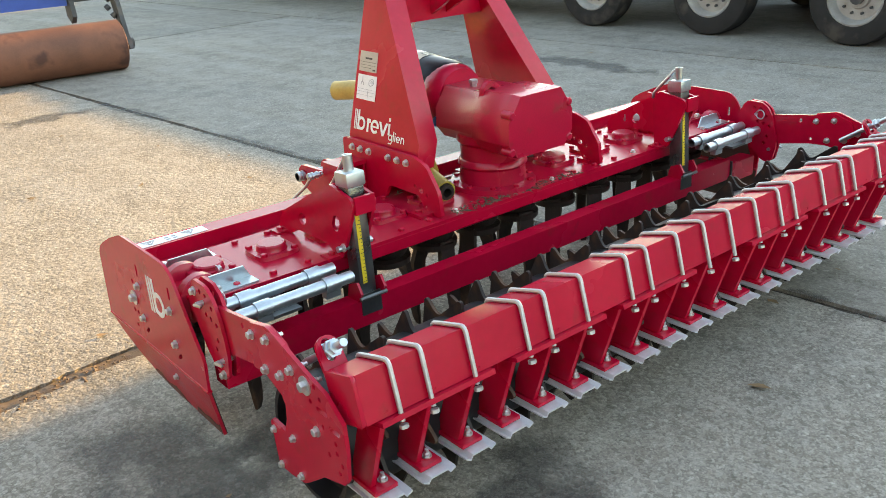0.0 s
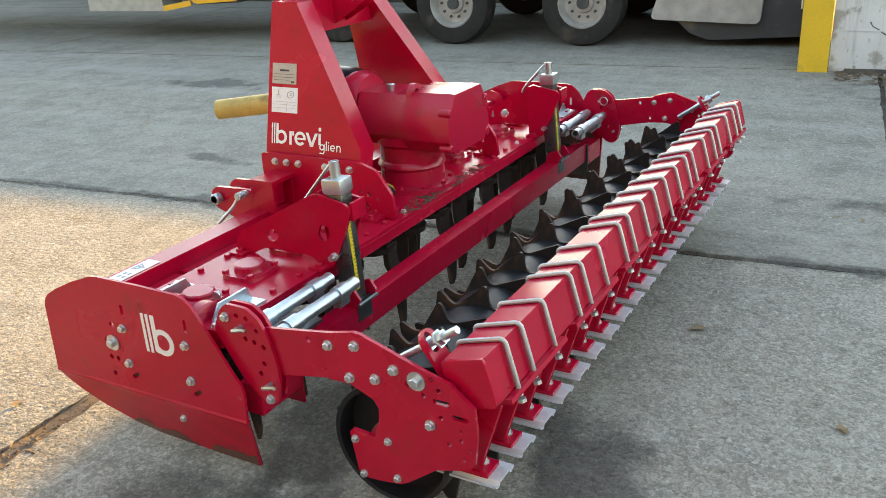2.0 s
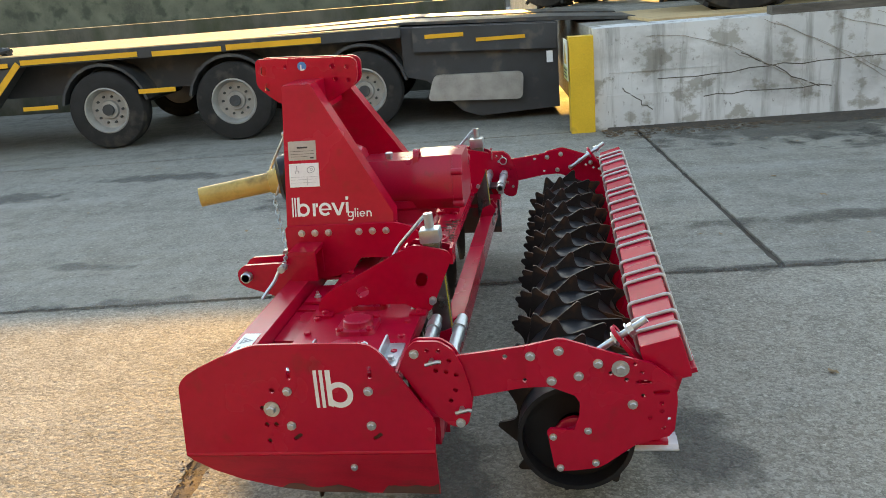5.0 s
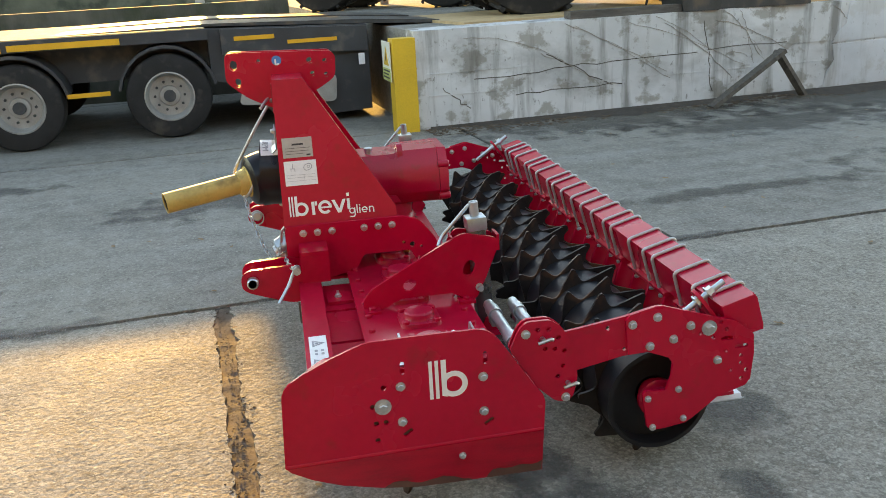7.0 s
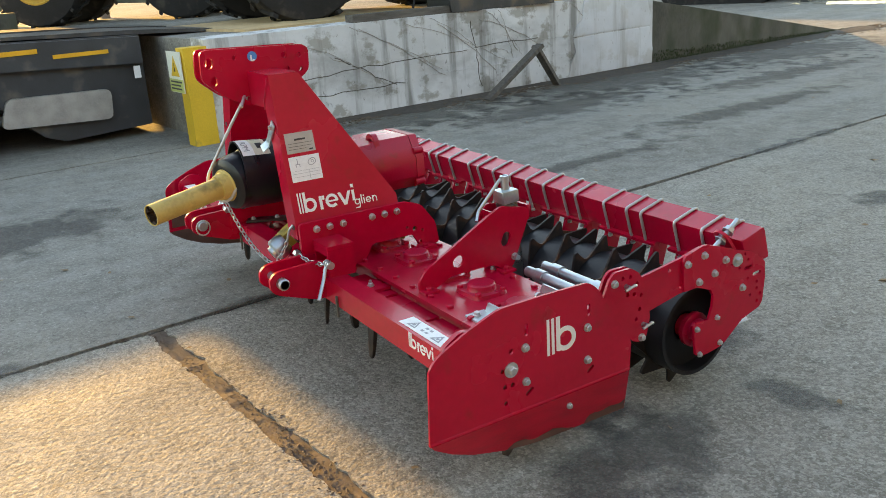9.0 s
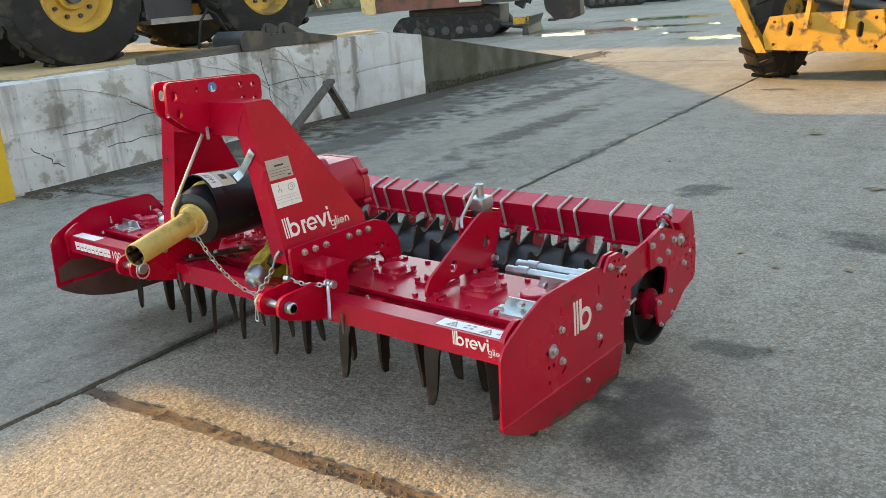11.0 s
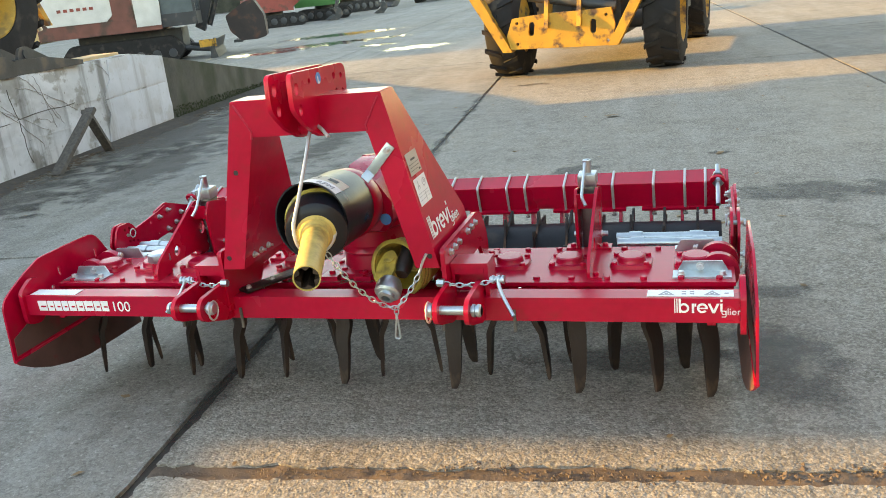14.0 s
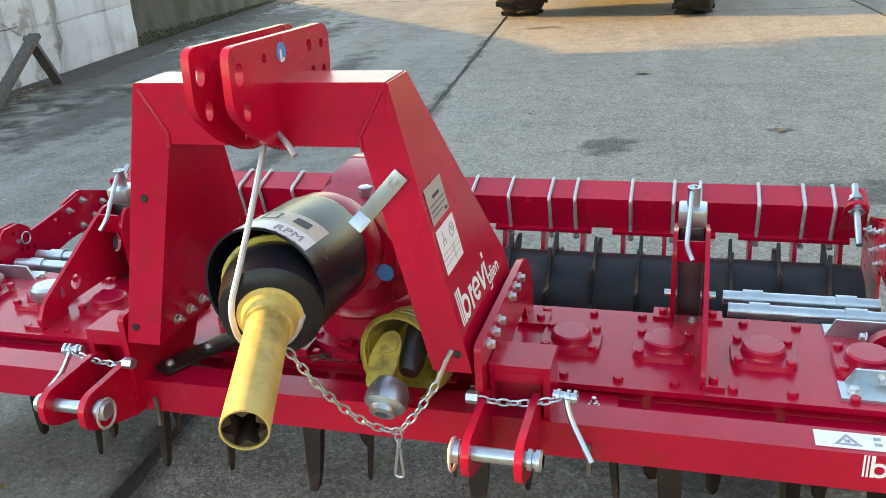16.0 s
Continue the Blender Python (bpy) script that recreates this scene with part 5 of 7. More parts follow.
# straw and crumbs that have gathered on the deck
rs = random.Random(12)
lumps = []
for k in range(420):
    x, y = GX + rs.uniform(-0.28, 0.30), rs.choice((rs.uniform(0.46, 0.505), rs.uniform(0.17, 0.20), rs.gauss(0.48, 0.02)))
    r = rs.uniform(0.0015, 0.005)
    lumps.append(Matrix.Translation((x, min(y, 0.503), DECK_Z + 0.001)) @ Matrix.Rotation(rs.uniform(0, 6.28), 4, "Z") @ Matrix.Diagonal((r * rs.choice((1, 1, 1.5, 6)), r * 0.8, r * 0.6, 1)))
crumbs("deck_litter", lumps, LITTER, "bits of straw and earth on the red deck", "litter", 5)
# filler cap on the deck
bm = bmesh.new()
lathe(bm, (-0.816, 0.275, DECK_Z), (0, 0, 1), [(0, 0.036), (0.048, 0.034)], 20)
neck = part("filler_neck", bm, RED, deck)
bm = bmesh.new()
lathe(bm, (-0.816, 0.275, DECK_Z + 0.048), (0, 0, 1), [(0, 0.043), (0.004, 0.045), (0.028, 0.043), (0.034, 0.034)], 8)
part("filler_cap", bm, ZINC, neck, "zinc hexagonal filler cap")
for x in (-0.10, 0.02, 0.17):
    bm = bmesh.new()
    box(bm, (x - 0.03, 0.175, DECK_Z), (x + 0.03, 0.24, DECK_Z + 0.018))
    part("casting_foot", bm, RED_CAST, deck, bevel=0.004)
    piece("deck_bolt", CAP, deck, pose(x, 0.21, DECK_Z + 0.018))
for k in range(10):
    a = 2 * math.pi * k / 10 + 0.2
    piece("deck_bolt", CAP, gear, pose(GX + 0.132 * math.cos(a), 0.345 + 0.132 * math.sin(a), DECK_Z + 0.016))


# ---- drive shaft with its guard ----
shaft = thing("drive_shaft", "yellow telescopic drive shaft in a black guard, on the gearbox stub", "drive shaft", at=(0.0, 0.0, 0.0))
G0 = Vector((0.014, 0.140, 0.710))
bm = bmesh.new()
lathe(bm, G0, (-0.06, -1, 0.03), [(0, 0.108), (0.02, 0.114), (0.20, 0.118), (0.232, 0.121), (0.232, 0.116), (0.02, 0.108), (0.0, 0.09)], 40)
guard = part("guard_bell", bm, BLACK, shaft, "black plastic guard bell")
D = Vector((0.313, -0.945, -0.103)).normalized()
P0 = Vector((0.003, -0.042, 0.709))
bm = bmesh.new()
lathe(bm, P0, D, [(-0.06, 0.060), (-0.02, 0.088), (0.03, 0.098), (0.07, 0.096), (0.10, 0.090), (0.112, 0.070), (0.112, 0.04)], 32)
part("guard_cone", bm, BLACK, shaft, "black flexible cone")
bm = bmesh.new()
lathe(bm, P0, D, [(0.094, 0.050), (0.096, 0.060), (0.114, 0.058), (0.117, 0.050), (0.128, 0.048), (0.148, 0.043), (0.150, 0.0365)], 28)
part("collar", bm, YELLOW, shaft, "yellow bearing collar")
bm = bmesh.new()
L1 = 0.415
lathe(bm, P0, D, [(0.145, 0.0375), (L1, 0.0365), (L1, 0.0335), (0.20, 0.0335)], 28)
part("tube", bm, YELLOW, shaft, "scuffed yellow plastic tube")
bm = bmesh.new()
u, v, d = frame_of(D)
star = []
for i in range(48):
    a = 2 * math.pi * i / 48
    r = 0.0265 + 0.0060 * math.cos(6 * a)
    star.append((u * math.cos(a) + v * math.sin(a)) * r)
ring_in = [bm.verts.new(P0 + d * (L1 - 0.004) + p) for p in star]
ring_deep = [bm.verts.new(P0 + d * (L1 - 0.16) + p) for p in star]
ring_out = [bm.verts.new(P0 + d * (L1 - 0.004) + (u * math.cos(2 * math.pi * i / 48) + v * math.sin(2 * math.pi * i / 48)) * 0.0334) for i in range(48)]
for i in range(48):
    j = (i + 1) % 48
    bm.faces.new((ring_in[i], ring_in[j], ring_deep[j], ring_deep[i]))
    bm.faces.new((ring_in[i], ring_in[j], ring_out[j], ring_out[i]))
bm.faces.new(ring_deep)
part("profile_tube", bm, TINE, shaft, "star-shaped inner steel profile")
bm = bmesh.new()
lathe(bm, P0, D, [(-0.012, 0.094), (-0.008, 0.101), (0.004, 0.103), (0.008, 0.098), (0.008, 0.086), (-0.012, 0.084)], 30)
part("seal_ring", bm, OLIVE, shaft, "yellow inner ring")
# label on the bell
bm = bmesh.new()
gu, gv, gd = frame_of((-0.06, -1, 0.03))
def bell(a, along, r):
    return G0 + gd * along + (Vector((0, 0, 1)) * math.sin(a) + Vector((1, 0, 0)) * math.cos(a)) * r
def bell_patch(bm, a0, a1, l0, l1, lift, n=10):
    rows = []
    for l in (l0, l1):
        rows.append([bm.verts.new(bell(a0 + (a1 - a0) * i / n, l, 0.1142 + 0.0235 * (l - 0.02) + lift)) for i in range(n + 1)])
    for i in range(n):
        bm.faces.new((rows[0][i], rows[0][i + 1], rows[1][i + 1], rows[1][i]))
bell_patch(bm, 0.74, 1.98, 0.130, 0.229, 0.0015)
part("speed_label", bm, PAPER, guard, "tan warning label")
bm = bmesh.new()
bell_patch(bm, 0.74, 1.98, 0.186, 0.228, 0.0024)
part("speed_strip", bm, WHITE, guard, "white speed strip")
bm = bmesh.new()
for a0, a1, l0, l1 in ((1.48, 1.76, 0.142, 0.146), (1.48, 1.52, 0.146, 0.174), (1.72, 1.76, 0.146, 0.174), (1.52, 1.72, 0.170, 0.174)):
    bell_patch(bm, a0, a1, l0, l1, 0.0028, 4)
part("label_frame", bm, INK, guard, "black frame of a warning mark")
bm = bmesh.new()
bell_patch(bm, 0.98, 1.24, 0.148, 0.170, 0.0028)
part("label_picture", bm, INK, guard, "black picture block")
tx = bpy.data.curves.new("speed_text", "FONT")
tx.body, tx.size, tx.extrude, tx.align_x = "RPM", 0.030, 0.0004, "CENTER"
tx_ob = bpy.data.objects.new("speed_text", tx)
scene.collection.objects.link(tx_ob)
bpy.context.view_layer.update()
tm = bpy.data.meshes.new_from_object(tx_ob)
bpy.data.objects.remove(tx_ob)
tm.materials.clear()
tm.materials.append(FADED_INK)
tm.name = "speed_text"
for vt in tm.vertices:
    along = 0.220 - vt.co.y
    vt.co = bell(1.12 - vt.co.x / 0.12, along, 0.1142 + 0.0235 * (along - 0.02) + 0.0032 + vt.co.z)
piece("speed_text", tm, guard, Matrix.Identity(4), "printed speed mark")
# wire hook that carries the shaft
bm = bmesh.new()
hook = [(0.014, 0.005, 0.99), (0.014, -0.035, 0.980), (0.010, -0.090, 0.900), (0.000, -0.152, 0.800), (-0.010, -0.196, 0.728), (-0.002, -0.196, 0.668), (0.035, -0.165, 0.640), (0.075, -0.148, 0.655), (0.092, -0.124, 0.698), (0.094, -0.117, 0.714)]
sweep(bm, rounded(hook, 0.03), 0.0055, 8)
part("wire_hook", bm, ROD, shaft, "pale bent wire hook")
chain(sag(P0 + D * 0.15 + Vector((0.02, 0.02, -0.05)), (0.227, -0.076, 0.438), 0.040) + sag((0.227, -0.076, 0.438), (0.298, -0.046, 0.530), 0.008, 8)[1:], shaft)
chain([(0.227, -0.076, 0.438), (0.225, -0.079, 0.398)], shaft)
bm = bmesh.new()
sweep(bm, rounded([(0.224, -0.079, 0.402), (0.214, -0.083, 0.342), (0.232, -0.083, 0.340), (0.228, -0.079, 0.402)], 0.008), 0.003, 6)
part("snap_hook", bm, ZINC, shaft, "zinc snap hook")

# the loose half of the shaft, stowed under the gearbox
half = thing("drive_shaft", "stowed half drive shaft with soiled yellow corrugated guard", "drive shaft")
H0, HD = Vector((0.246, 0.258, 0.490)), Vector((-0.241, -0.96, 0.115)).normalized()
bm = bmesh.new()
prof = []
for i in range(13):
    a = 0.20 * i / 12
    r = 0.046 + 0.042 * min(1, i / 9)
    prof += [(a, r - 0.004), (a + 0.004, r + 0.004), (a + 0.010, r + 0.004), (a + 0.014, r - 0.004)]
prof += [(0.214, 0.096), (0.214, 0.089), (0.05, 0.05)]
lathe(bm, H0, HD, prof, 32)
part("corrugated_guard", bm, OLIVE, half, "soiled yellow corrugated guard")
bm = bmesh.new()
rod(bm, H0 + HD * 0.04, H0 + HD * 0.12, 0.028, 16)
T1 = Vector((0.283, 0.405, 0.474))
lathe(bm, H0, T1 - H0, [(-0.03, 0.034), ((T1 - H0).length, 0.034), ((T1 - H0).length, 0.029), (0.10, 0.028)], 22)
inner = part("inner_tube", bm, OLIVE, half, "soiled yellow tube")
bm = bmesh.new()
lathe(bm, H0, T1 - H0, [(0.0, 0.027), ((T1 - H0).length + 0.012, 0.025), ((T1 - H0).length + 0.012, 0.015), (0.12, 0.014)], 18)
part("profile_tube", bm, GREASE, inner, "black greasy inner profile")
ya = Vector((0.05, 0.84, 0.54)).normalized()
yr, yl = Vector((1, 0, 0)), ya.cross(Vector((1, 0, 0))).normalized()
bm = bmesh.new()
arm = [(-0.036, 0.0), (0.010, 0.0), (0.014, 0.05), (0.010, 0.105), (-0.010, 0.128), (-0.034, 0.118), (-0.046, 0.07)]
low = [Vector((0.192, -0.035, 0.487)) + yr * a + ya * b - yl * 0.026 for a, b in corner_round(arm, 0.016)]
frustum(bm, low, [p + yl * 0.052 for p in low])
yoke = part("yoke", bm, OLIVE, half, "yellow joint yoke", bevel=0.009)
bm = bmesh.new()
for e in (-1, 1):
    lathe(bm, Vector((0.178, -0.035, 0.487)) + ya * 0.095 + yl * (0.020 * e), yl * e, [(0, 0.019), (0.009, 0.019), (0.011, 0.016), (0.011, 0.0)], 18)
part("bearing_cap", bm, OLIVE, yoke, "round bearing cap")
bm = bmesh.new()
lathe(bm, Vector((0.222, -0.035, 0.487)) + ya * 0.05, ya, [(0, 0.020), (0.02, 0.026), (0.10, 0.026), (0.11, 0.015)], 18)
part("joint_cross", bm, GREASE, half, "black greasy joint cross")
bm = bmesh.new()
ye, yd = Vector((0.196, -0.030, 0.490)), Vector((-0.05, -0.84, -0.54)).normalized()
lathe(bm, ye, yd, [(-0.02, 0.032), (0.0, 0.041), (0.026, 0.041), (0.032, 0.035), (0.034, 0.022), (0.0, 0.020)], 24)
part("quick_release_ring", bm, ZINC, half, "bright zinc quick release ring")
bm = bmesh.new()
lathe(bm, ye, yd, [(0.02, 0.026), (0.044, 0.025), (0.047, 0.014), (0.01, 0.013)], 20)
part("hub", bm, ZINC, half, "zinc hub end")
bm = bmesh.new()
sweep(bm, rounded([(0.325, -0.028, 0.592), (0.318, -0.040, 0.578), (0.299, -0.046, 0.532)], 0.01), 0.0045, 6)
part("chain_clip", bm, ZINC, half)

# ---- depth adjusters ----
BRACKET = corner_round([(0.185, DECK_Z), (0.185, 0.458), (0.21, 0.492), (0.445, 0.617), (0.50, 0.642), (0.60, 0.620), (0.612, 0.60), (0.565, 0.49), (0.535, DECK_Z), (0.505, DECK_Z), (0.46, 0.455), (0.30, 0.455), (0.245, DECK_Z)], 0.014)


def adjuster(cx, s):
    """A red bracket with a sliding steel post, screw head and crank; s: which way its large cheek looks."""
    big, small_x = cx + s * 0.034, cx - s * 0.034
    bm = bmesh.new()
    plate(bm, BRACKET, "x", big - 0.005, big + 0.005, [slot((0.33, 0.497), 0.042, 0.017, turn=0.6), slot((0.515, 0.530), 0.050, 0.017, turn=1.2)])
    br = part("adjuster_bracket", bm, RED, harrow, "red drilled bracket plate of the depth adjuster")
    bm = bmesh.new()
    plate(bm, corner_round([(0.475, DECK_Z), (0.46, 0.60), (0.49, 0.64), (0.60, 0.62), (0.612, 0.60), (0.565, 0.49), (0.535, DECK_Z)], 0.014), "x", small_x - 0.005, small_x + 0.005, [])
    part("inner_cheek", bm, RED, br)
    bm = bmesh.new()
    box(bm, (cx - 0.032, 0.605, 0.575), (cx + 0.032, 0.614, 0.625))
    part("bridge", bm, RED, br)
    bm = bmesh.new()
    prism(bm, [(0.475, 0.575), (0.481, 0.575), (0.471, 0.628), (0.465, 0.628)], "x", cx - 0.03, cx + 0.03)
    part("bridge", bm, RED, br)
    for x, y in ((big + s * 0.02, 0.21), (big + s * 0.02, 0.50), (small_x - s * 0.02, 0.50)):
        bm = bmesh.new()
        box(bm, (x - 0.022, y - 0.025, DECK_Z), (x + 0.022, y + 0.025, DECK_Z + 0.008))
        part("bracket_foot", bm, RED, br)
        piece("deck_bolt", CAP, br, pose(x, y, DECK_Z + 0.008))
    piece("bolt", BOLT_M, br, facing((big + s * 0.005, 0.545, 0.465), (s, 0, 0)))
    bm = bmesh.new()
    rod(bm, (cx - 0.055, 0.545, 0.465), (cx + 0.06, 0.545, 0.465), 0.009, 12)
    part("cross_pin", bm, ZINC, br, "zinc cross pin")
    lean = Matrix.Translation((cx, 0.545, 0.66)) @ Matrix.Rotation(radians(3.5), 4, "X") @ Matrix.Translation((-cx, -0.545, -0.66))
    def put(name, bm, material, parent, label="", bevel=0.0):
        bmesh.ops.transform(bm, matrix=lean, verts=bm.verts)
        return part(name, bm, material, parent, label, bevel)
    bm = bmesh.new()
    box(bm, (cx - 0.026, 0.522, 0.275), (cx + 0.026, 0.574, 0.640))
    post = put("adjuster_post", bm, ZINC_POST, harrow, "bare steel square sliding post", 0.004)
    bm = bmesh.new()
    box(bm, (cx - 0.031, 0.517, 0.640), (cx + 0.031, 0.579, 0.682))
    put("screw_head", bm, ZINC, post, "zinc screw head", 0.006)
    bm = bmesh.new()
    lathe(bm, (cx, 0.548, 0.682), (0, 0, 1), [(0, 0.0145), (0.045, 0.0145), (0.045, 0.009), (0.02, 0.009)], 16)
    put("screw_sleeve", bm, ZINC, post)
    bm = bmesh.new()
    sweep(bm, rounded([(cx - 0.002, 0.556, 0.722), (cx - s * 0.004, 0.534, 0.718), (cx - s * 0.010, 0.442, 0.630), (cx + s * 0.004, 0.425, 0.606)], 0.012), 0.0058, 8)
    put("crank", bm, ZINC, post, "bent zinc crank handle")
    bm = bmesh.new()
    box(bm, (cx + 0.002, 0.5742, 0.36), (cx + 0.016, 0.5752, 0.60))
    tape = put("scale_tape", bm, TAPE, post, "yellow scale strip with black marks")
    bm = bmesh.new()
    for k in range(22):
        box(bm, (cx + 0.003, 0.5753, 0.365 + k * 0.0105), (cx + (0.013 if k % 4 == 0 else 0.008), 0.5757, 0.367 + k * 0.0105))
    put("scale_mark", bm, INK, tape)
    bm = bmesh.new()
    box(bm, (cx - 0.034, 0.575, 0.268), (cx + 0.034, 0.581, 0.33))
    rod(bm, (cx - 0.045, 0.595, 0.325), (cx + 0.045, 0.595, 0.325), 0.006, 10)
    put("post_clamp", bm, ZINC_POST, post)
    # tabs on the levelling bar that hold the post
    for x in (cx - 0.04, cx + 0.04):
        bm = bmesh.new()
        prism(bm, [(0.545, 0.31), (0.60, 0.31), (0.62, 0.345), (0.60, 0.375), (0.56, 0.36)], "x", x - 0.004, x + 0.004)
        part("post_tab", bm, RED, harrow, "red lug on the levelling bar")
    return br


adjuster(0.735, 1)
adjuster(-0.745, -1)

# levelling bar behind the rotors
bm = bmesh.new()
box(bm, (-1.04, 0.545, 0.236), (1.04, 0.602, 0.318))
bar = part("levelling_bar", bm, RED, harrow, "red levelling bar", bevel=0.005)
for s in (1, -1):
    bm = bmesh.new()
    box(bm, (s * 1.041, 0.50, 0.17), (s * 1.047, 0.61, 0.31))
    part("bar_end", bm, CHASSIS if s < 0 else RED, bar)
    bm = bmesh.new()
    box(bm, (s * 1.048, 0.545, 0.22), (s * 1.20, 0.61, 0.30))
    part("bar_arm", bm, RED, bar, bevel=0.003)

# zinc sleeve tubes in pairs
for s in (1, -1):
    for y, z, x0 in ((0.560, 0.424, 0.825), (0.636, 0.420, 0.815)):
        bm = bmesh.new()
        lathe(bm, (s * x0, y, z), (s, 0, 0), [(0, 0.017), (0.345, 0.017), (0.345, 0.012), (0.0, 0.012)], 20, closed=True)
        tube = part("zinc_tube", bm, ZINC, harrow, "bright zinc plated tube")
        for x in (x0 + 0.045, x0 + 0.25):
            bm = bmesh.new()
            lathe(bm, (s * x, y, z), (s, 0, 0), [(0, 0.0215), (0.045, 0.0215), (0.045, 0.0175), (0, 0.0175)], 20, closed=True)
            box(bm, (s * x, y - 0.012, z - 0.036), (s * (x + 0.045), y + 0.012, z - 0.019))
            part("tube_clamp", bm, ZINC, tube)
    bm = bmesh.new()
    box(bm, (s * 0.98, 0.51, 0.382), (s * 1.10, 0.645, 0.390))
    part("tube_tray", bm, ZINC_POST, harrow, "steel tray below the tubes")

# ---- roller arms, sector plates, roller plates ----
SECTOR = corner_round([(0.520, 0.452), (0.546, 0.508), (0.566, 0.526), (0.628, 0.525), (0.660, 0.503), (0.684, 0.458), (0.699, 0.400), (0.703, 0.352), (0.690, 0.296), (0.668, 0.284), (0.640, 0.292), (0.590, 0.338)], 0.010)
ARM = corner_round([(0.61, 0.362), (0.60, 0.470), (0.66, 0.480), (0.719, 0.487), (0.841, 0.504), (0.92, 0.521), (0.985, 0.500), (1.01, 0.455), (0.96, 0.386), (0.90, 0.394), (0.831, 0.390), (0.707, 0.367)], 0.008)
ROLLPLATE = [(0.838, 0.494), (0.850, 0.510), (0.922, 0.526), (0.940, 0.525), (1.089, 0.474), (1.15, 0.456), (1.207, 0.41), (1.211, 0.353), (1.204, 0.276), (1.190, 0.258), (1.11, 0.235), (1.035, 0.179), (1.015, 0.168), (0.958, 0.160), (0.920, 0.158), (0.903, 0.170), (0.888, 0.270), (0.897, 0.280), (0.956, 0.275), (0.970, 0.315), (0.973, 0.352), (0.961, 0.372), (0.94, 0.381), (0.901, 0.397), (0.845, 0.396)]
for s in (1, -1):
    for k, x in enumerate((1.196, 1.218)):
        bm = bmesh.new()
        holes = [circle(c, 0.0065, 10) for c in ((0.596, 0.501), (0.625, 0.499), (0.651, 0.473), (0.615, 0.446), (0.641, 0.442), (0.667, 0.434), (0.662, 0.391), (0.648, 0.362))]
        plate(bm, SECTOR, "x", s * x, s * (x + 0.009), holes)
        sec = part("sector_plate", bm, RED, harrow, "red drilled sector plate")
    for y, z in ((0.563, 0.493), (0.669, 0.299)):
        piece("bolt", BOLT_M, sec, facing((s * 1.227, y, z), (s, 0, 0)))
    for y, z in ((0.612, 0.475), (0.680, 0.340)):
        bm = bmesh.new()
        rod(bm, (s * 1.19, y - 0.005, z), (s * 1.245, y - 0.005, z), 0.007, 10)
        sweep(bm, rounded([(s * 1.243, y - 0.020, z - 0.006), (s * 1.245, y + 0.014, z + 0.004), (s * 1.243, y + 0.020, z + 0.001)], 0.004), 0.0048, 6)
        part("stop_pin", bm, ZINC, sec, "zinc stop pin with its clip")
    bm = bmesh.new()
    sweep(bm, [Vector((s * 1.185, 0.63 + 0.018 * math.cos(a), 0.478 + 0.018 * math.sin(a))) for a in [i * 0.52 for i in range(12)]], 0.0025, 6, closed=True)
    part("pin_ring", bm, ZINC, sec)
    bm = bmesh.new()
    plate(bm, ARM, "x", s * 1.207, s * 1.2165, [circle((0.791, 0.476), 0.007, 10), circle((0.838, 0.411), 0.006, 10)])
    arm = part("roller_arm", bm, RED, harrow, "red flat roller arm")
    bm = bmesh.new()
    holes = [circle(c, 0.006, 10) for c in ((1.109, 0.456), (1.126, 0.434), (1.088, 0.414), (1.050, 0.432), (1.128, 0.370), (1.172, 0.350), (1.173, 0.327), (1.190, 0.305), (1.177, 0.281), (1.143, 0.310))]
    holes += [slot((1.130, 0.407), 0.040, 0.006), slot((1.172, 0.379), 0.040, 0.006)]
    plate(bm, ROLLPLATE, "x", s * 1.2172, s * 1.2265, holes)
    rp = part("roller_plate", bm, RED, harrow, "red roller end plate with bolts")
    for y, z, mesh in ((0.855, 0.482, BOLT_M), (0.925, 0.495, BOLT_M), (0.905, 0.414, BOLT_M), (0.972, 0.426, BOLT_M), (1.020, 0.459, BOLT_M), (1.074, 0.445, BOLT_L), (1.102, 0.347, BOLT_M), (0.903, 0.257, BOLT_S), (0.991, 0.274, BOLT_S), (0.918, 0.168, BOLT_S), (1.008, 0.183, BOLT_S)):
        piece("bolt", mesh, rp, facing((s * 1.2265, y, z), (s, 0, 0)))
        if z > 0.4:
            piece("bolt", BOLT_NUT, rp, facing((s * 1.207, y, z), (-s, 0, 0)))

# ---- packer roller: drum with toothed rings ----
RC, RR = Vector((0, 0.960, 0.221)), 0.152
bm = bmesh.new()
lathe(bm, (-1.175, RC.y, RC.z), (1, 0, 0), [(0, RR), (2.35, RR), (2.35, RR - 0.012), (2.30, RR - 0.014), (2.30, 0.05), (0.05, 0.05), (0.05, RR - 0.014), (0, RR - 0.012)], 48, closed=True)
drum = part("packer_drum", bm, DRUM, harrow, "black painted roller drum")
for s in (1, -1):
    bm = bmesh.new()
    rod(bm, (s * 1.12, RC.y, RC.z), (s * 1.195, RC.y, RC.z), 0.04, 18)
    lathe(bm, (s * 1.155, RC.y, RC.z), (s, 0, 0), [(0, 0.058), (0.014, 0.058), (0.02, 0.048)], 20)
    part("bearing", bm, RED_CAST, drum, "red bearing housing")
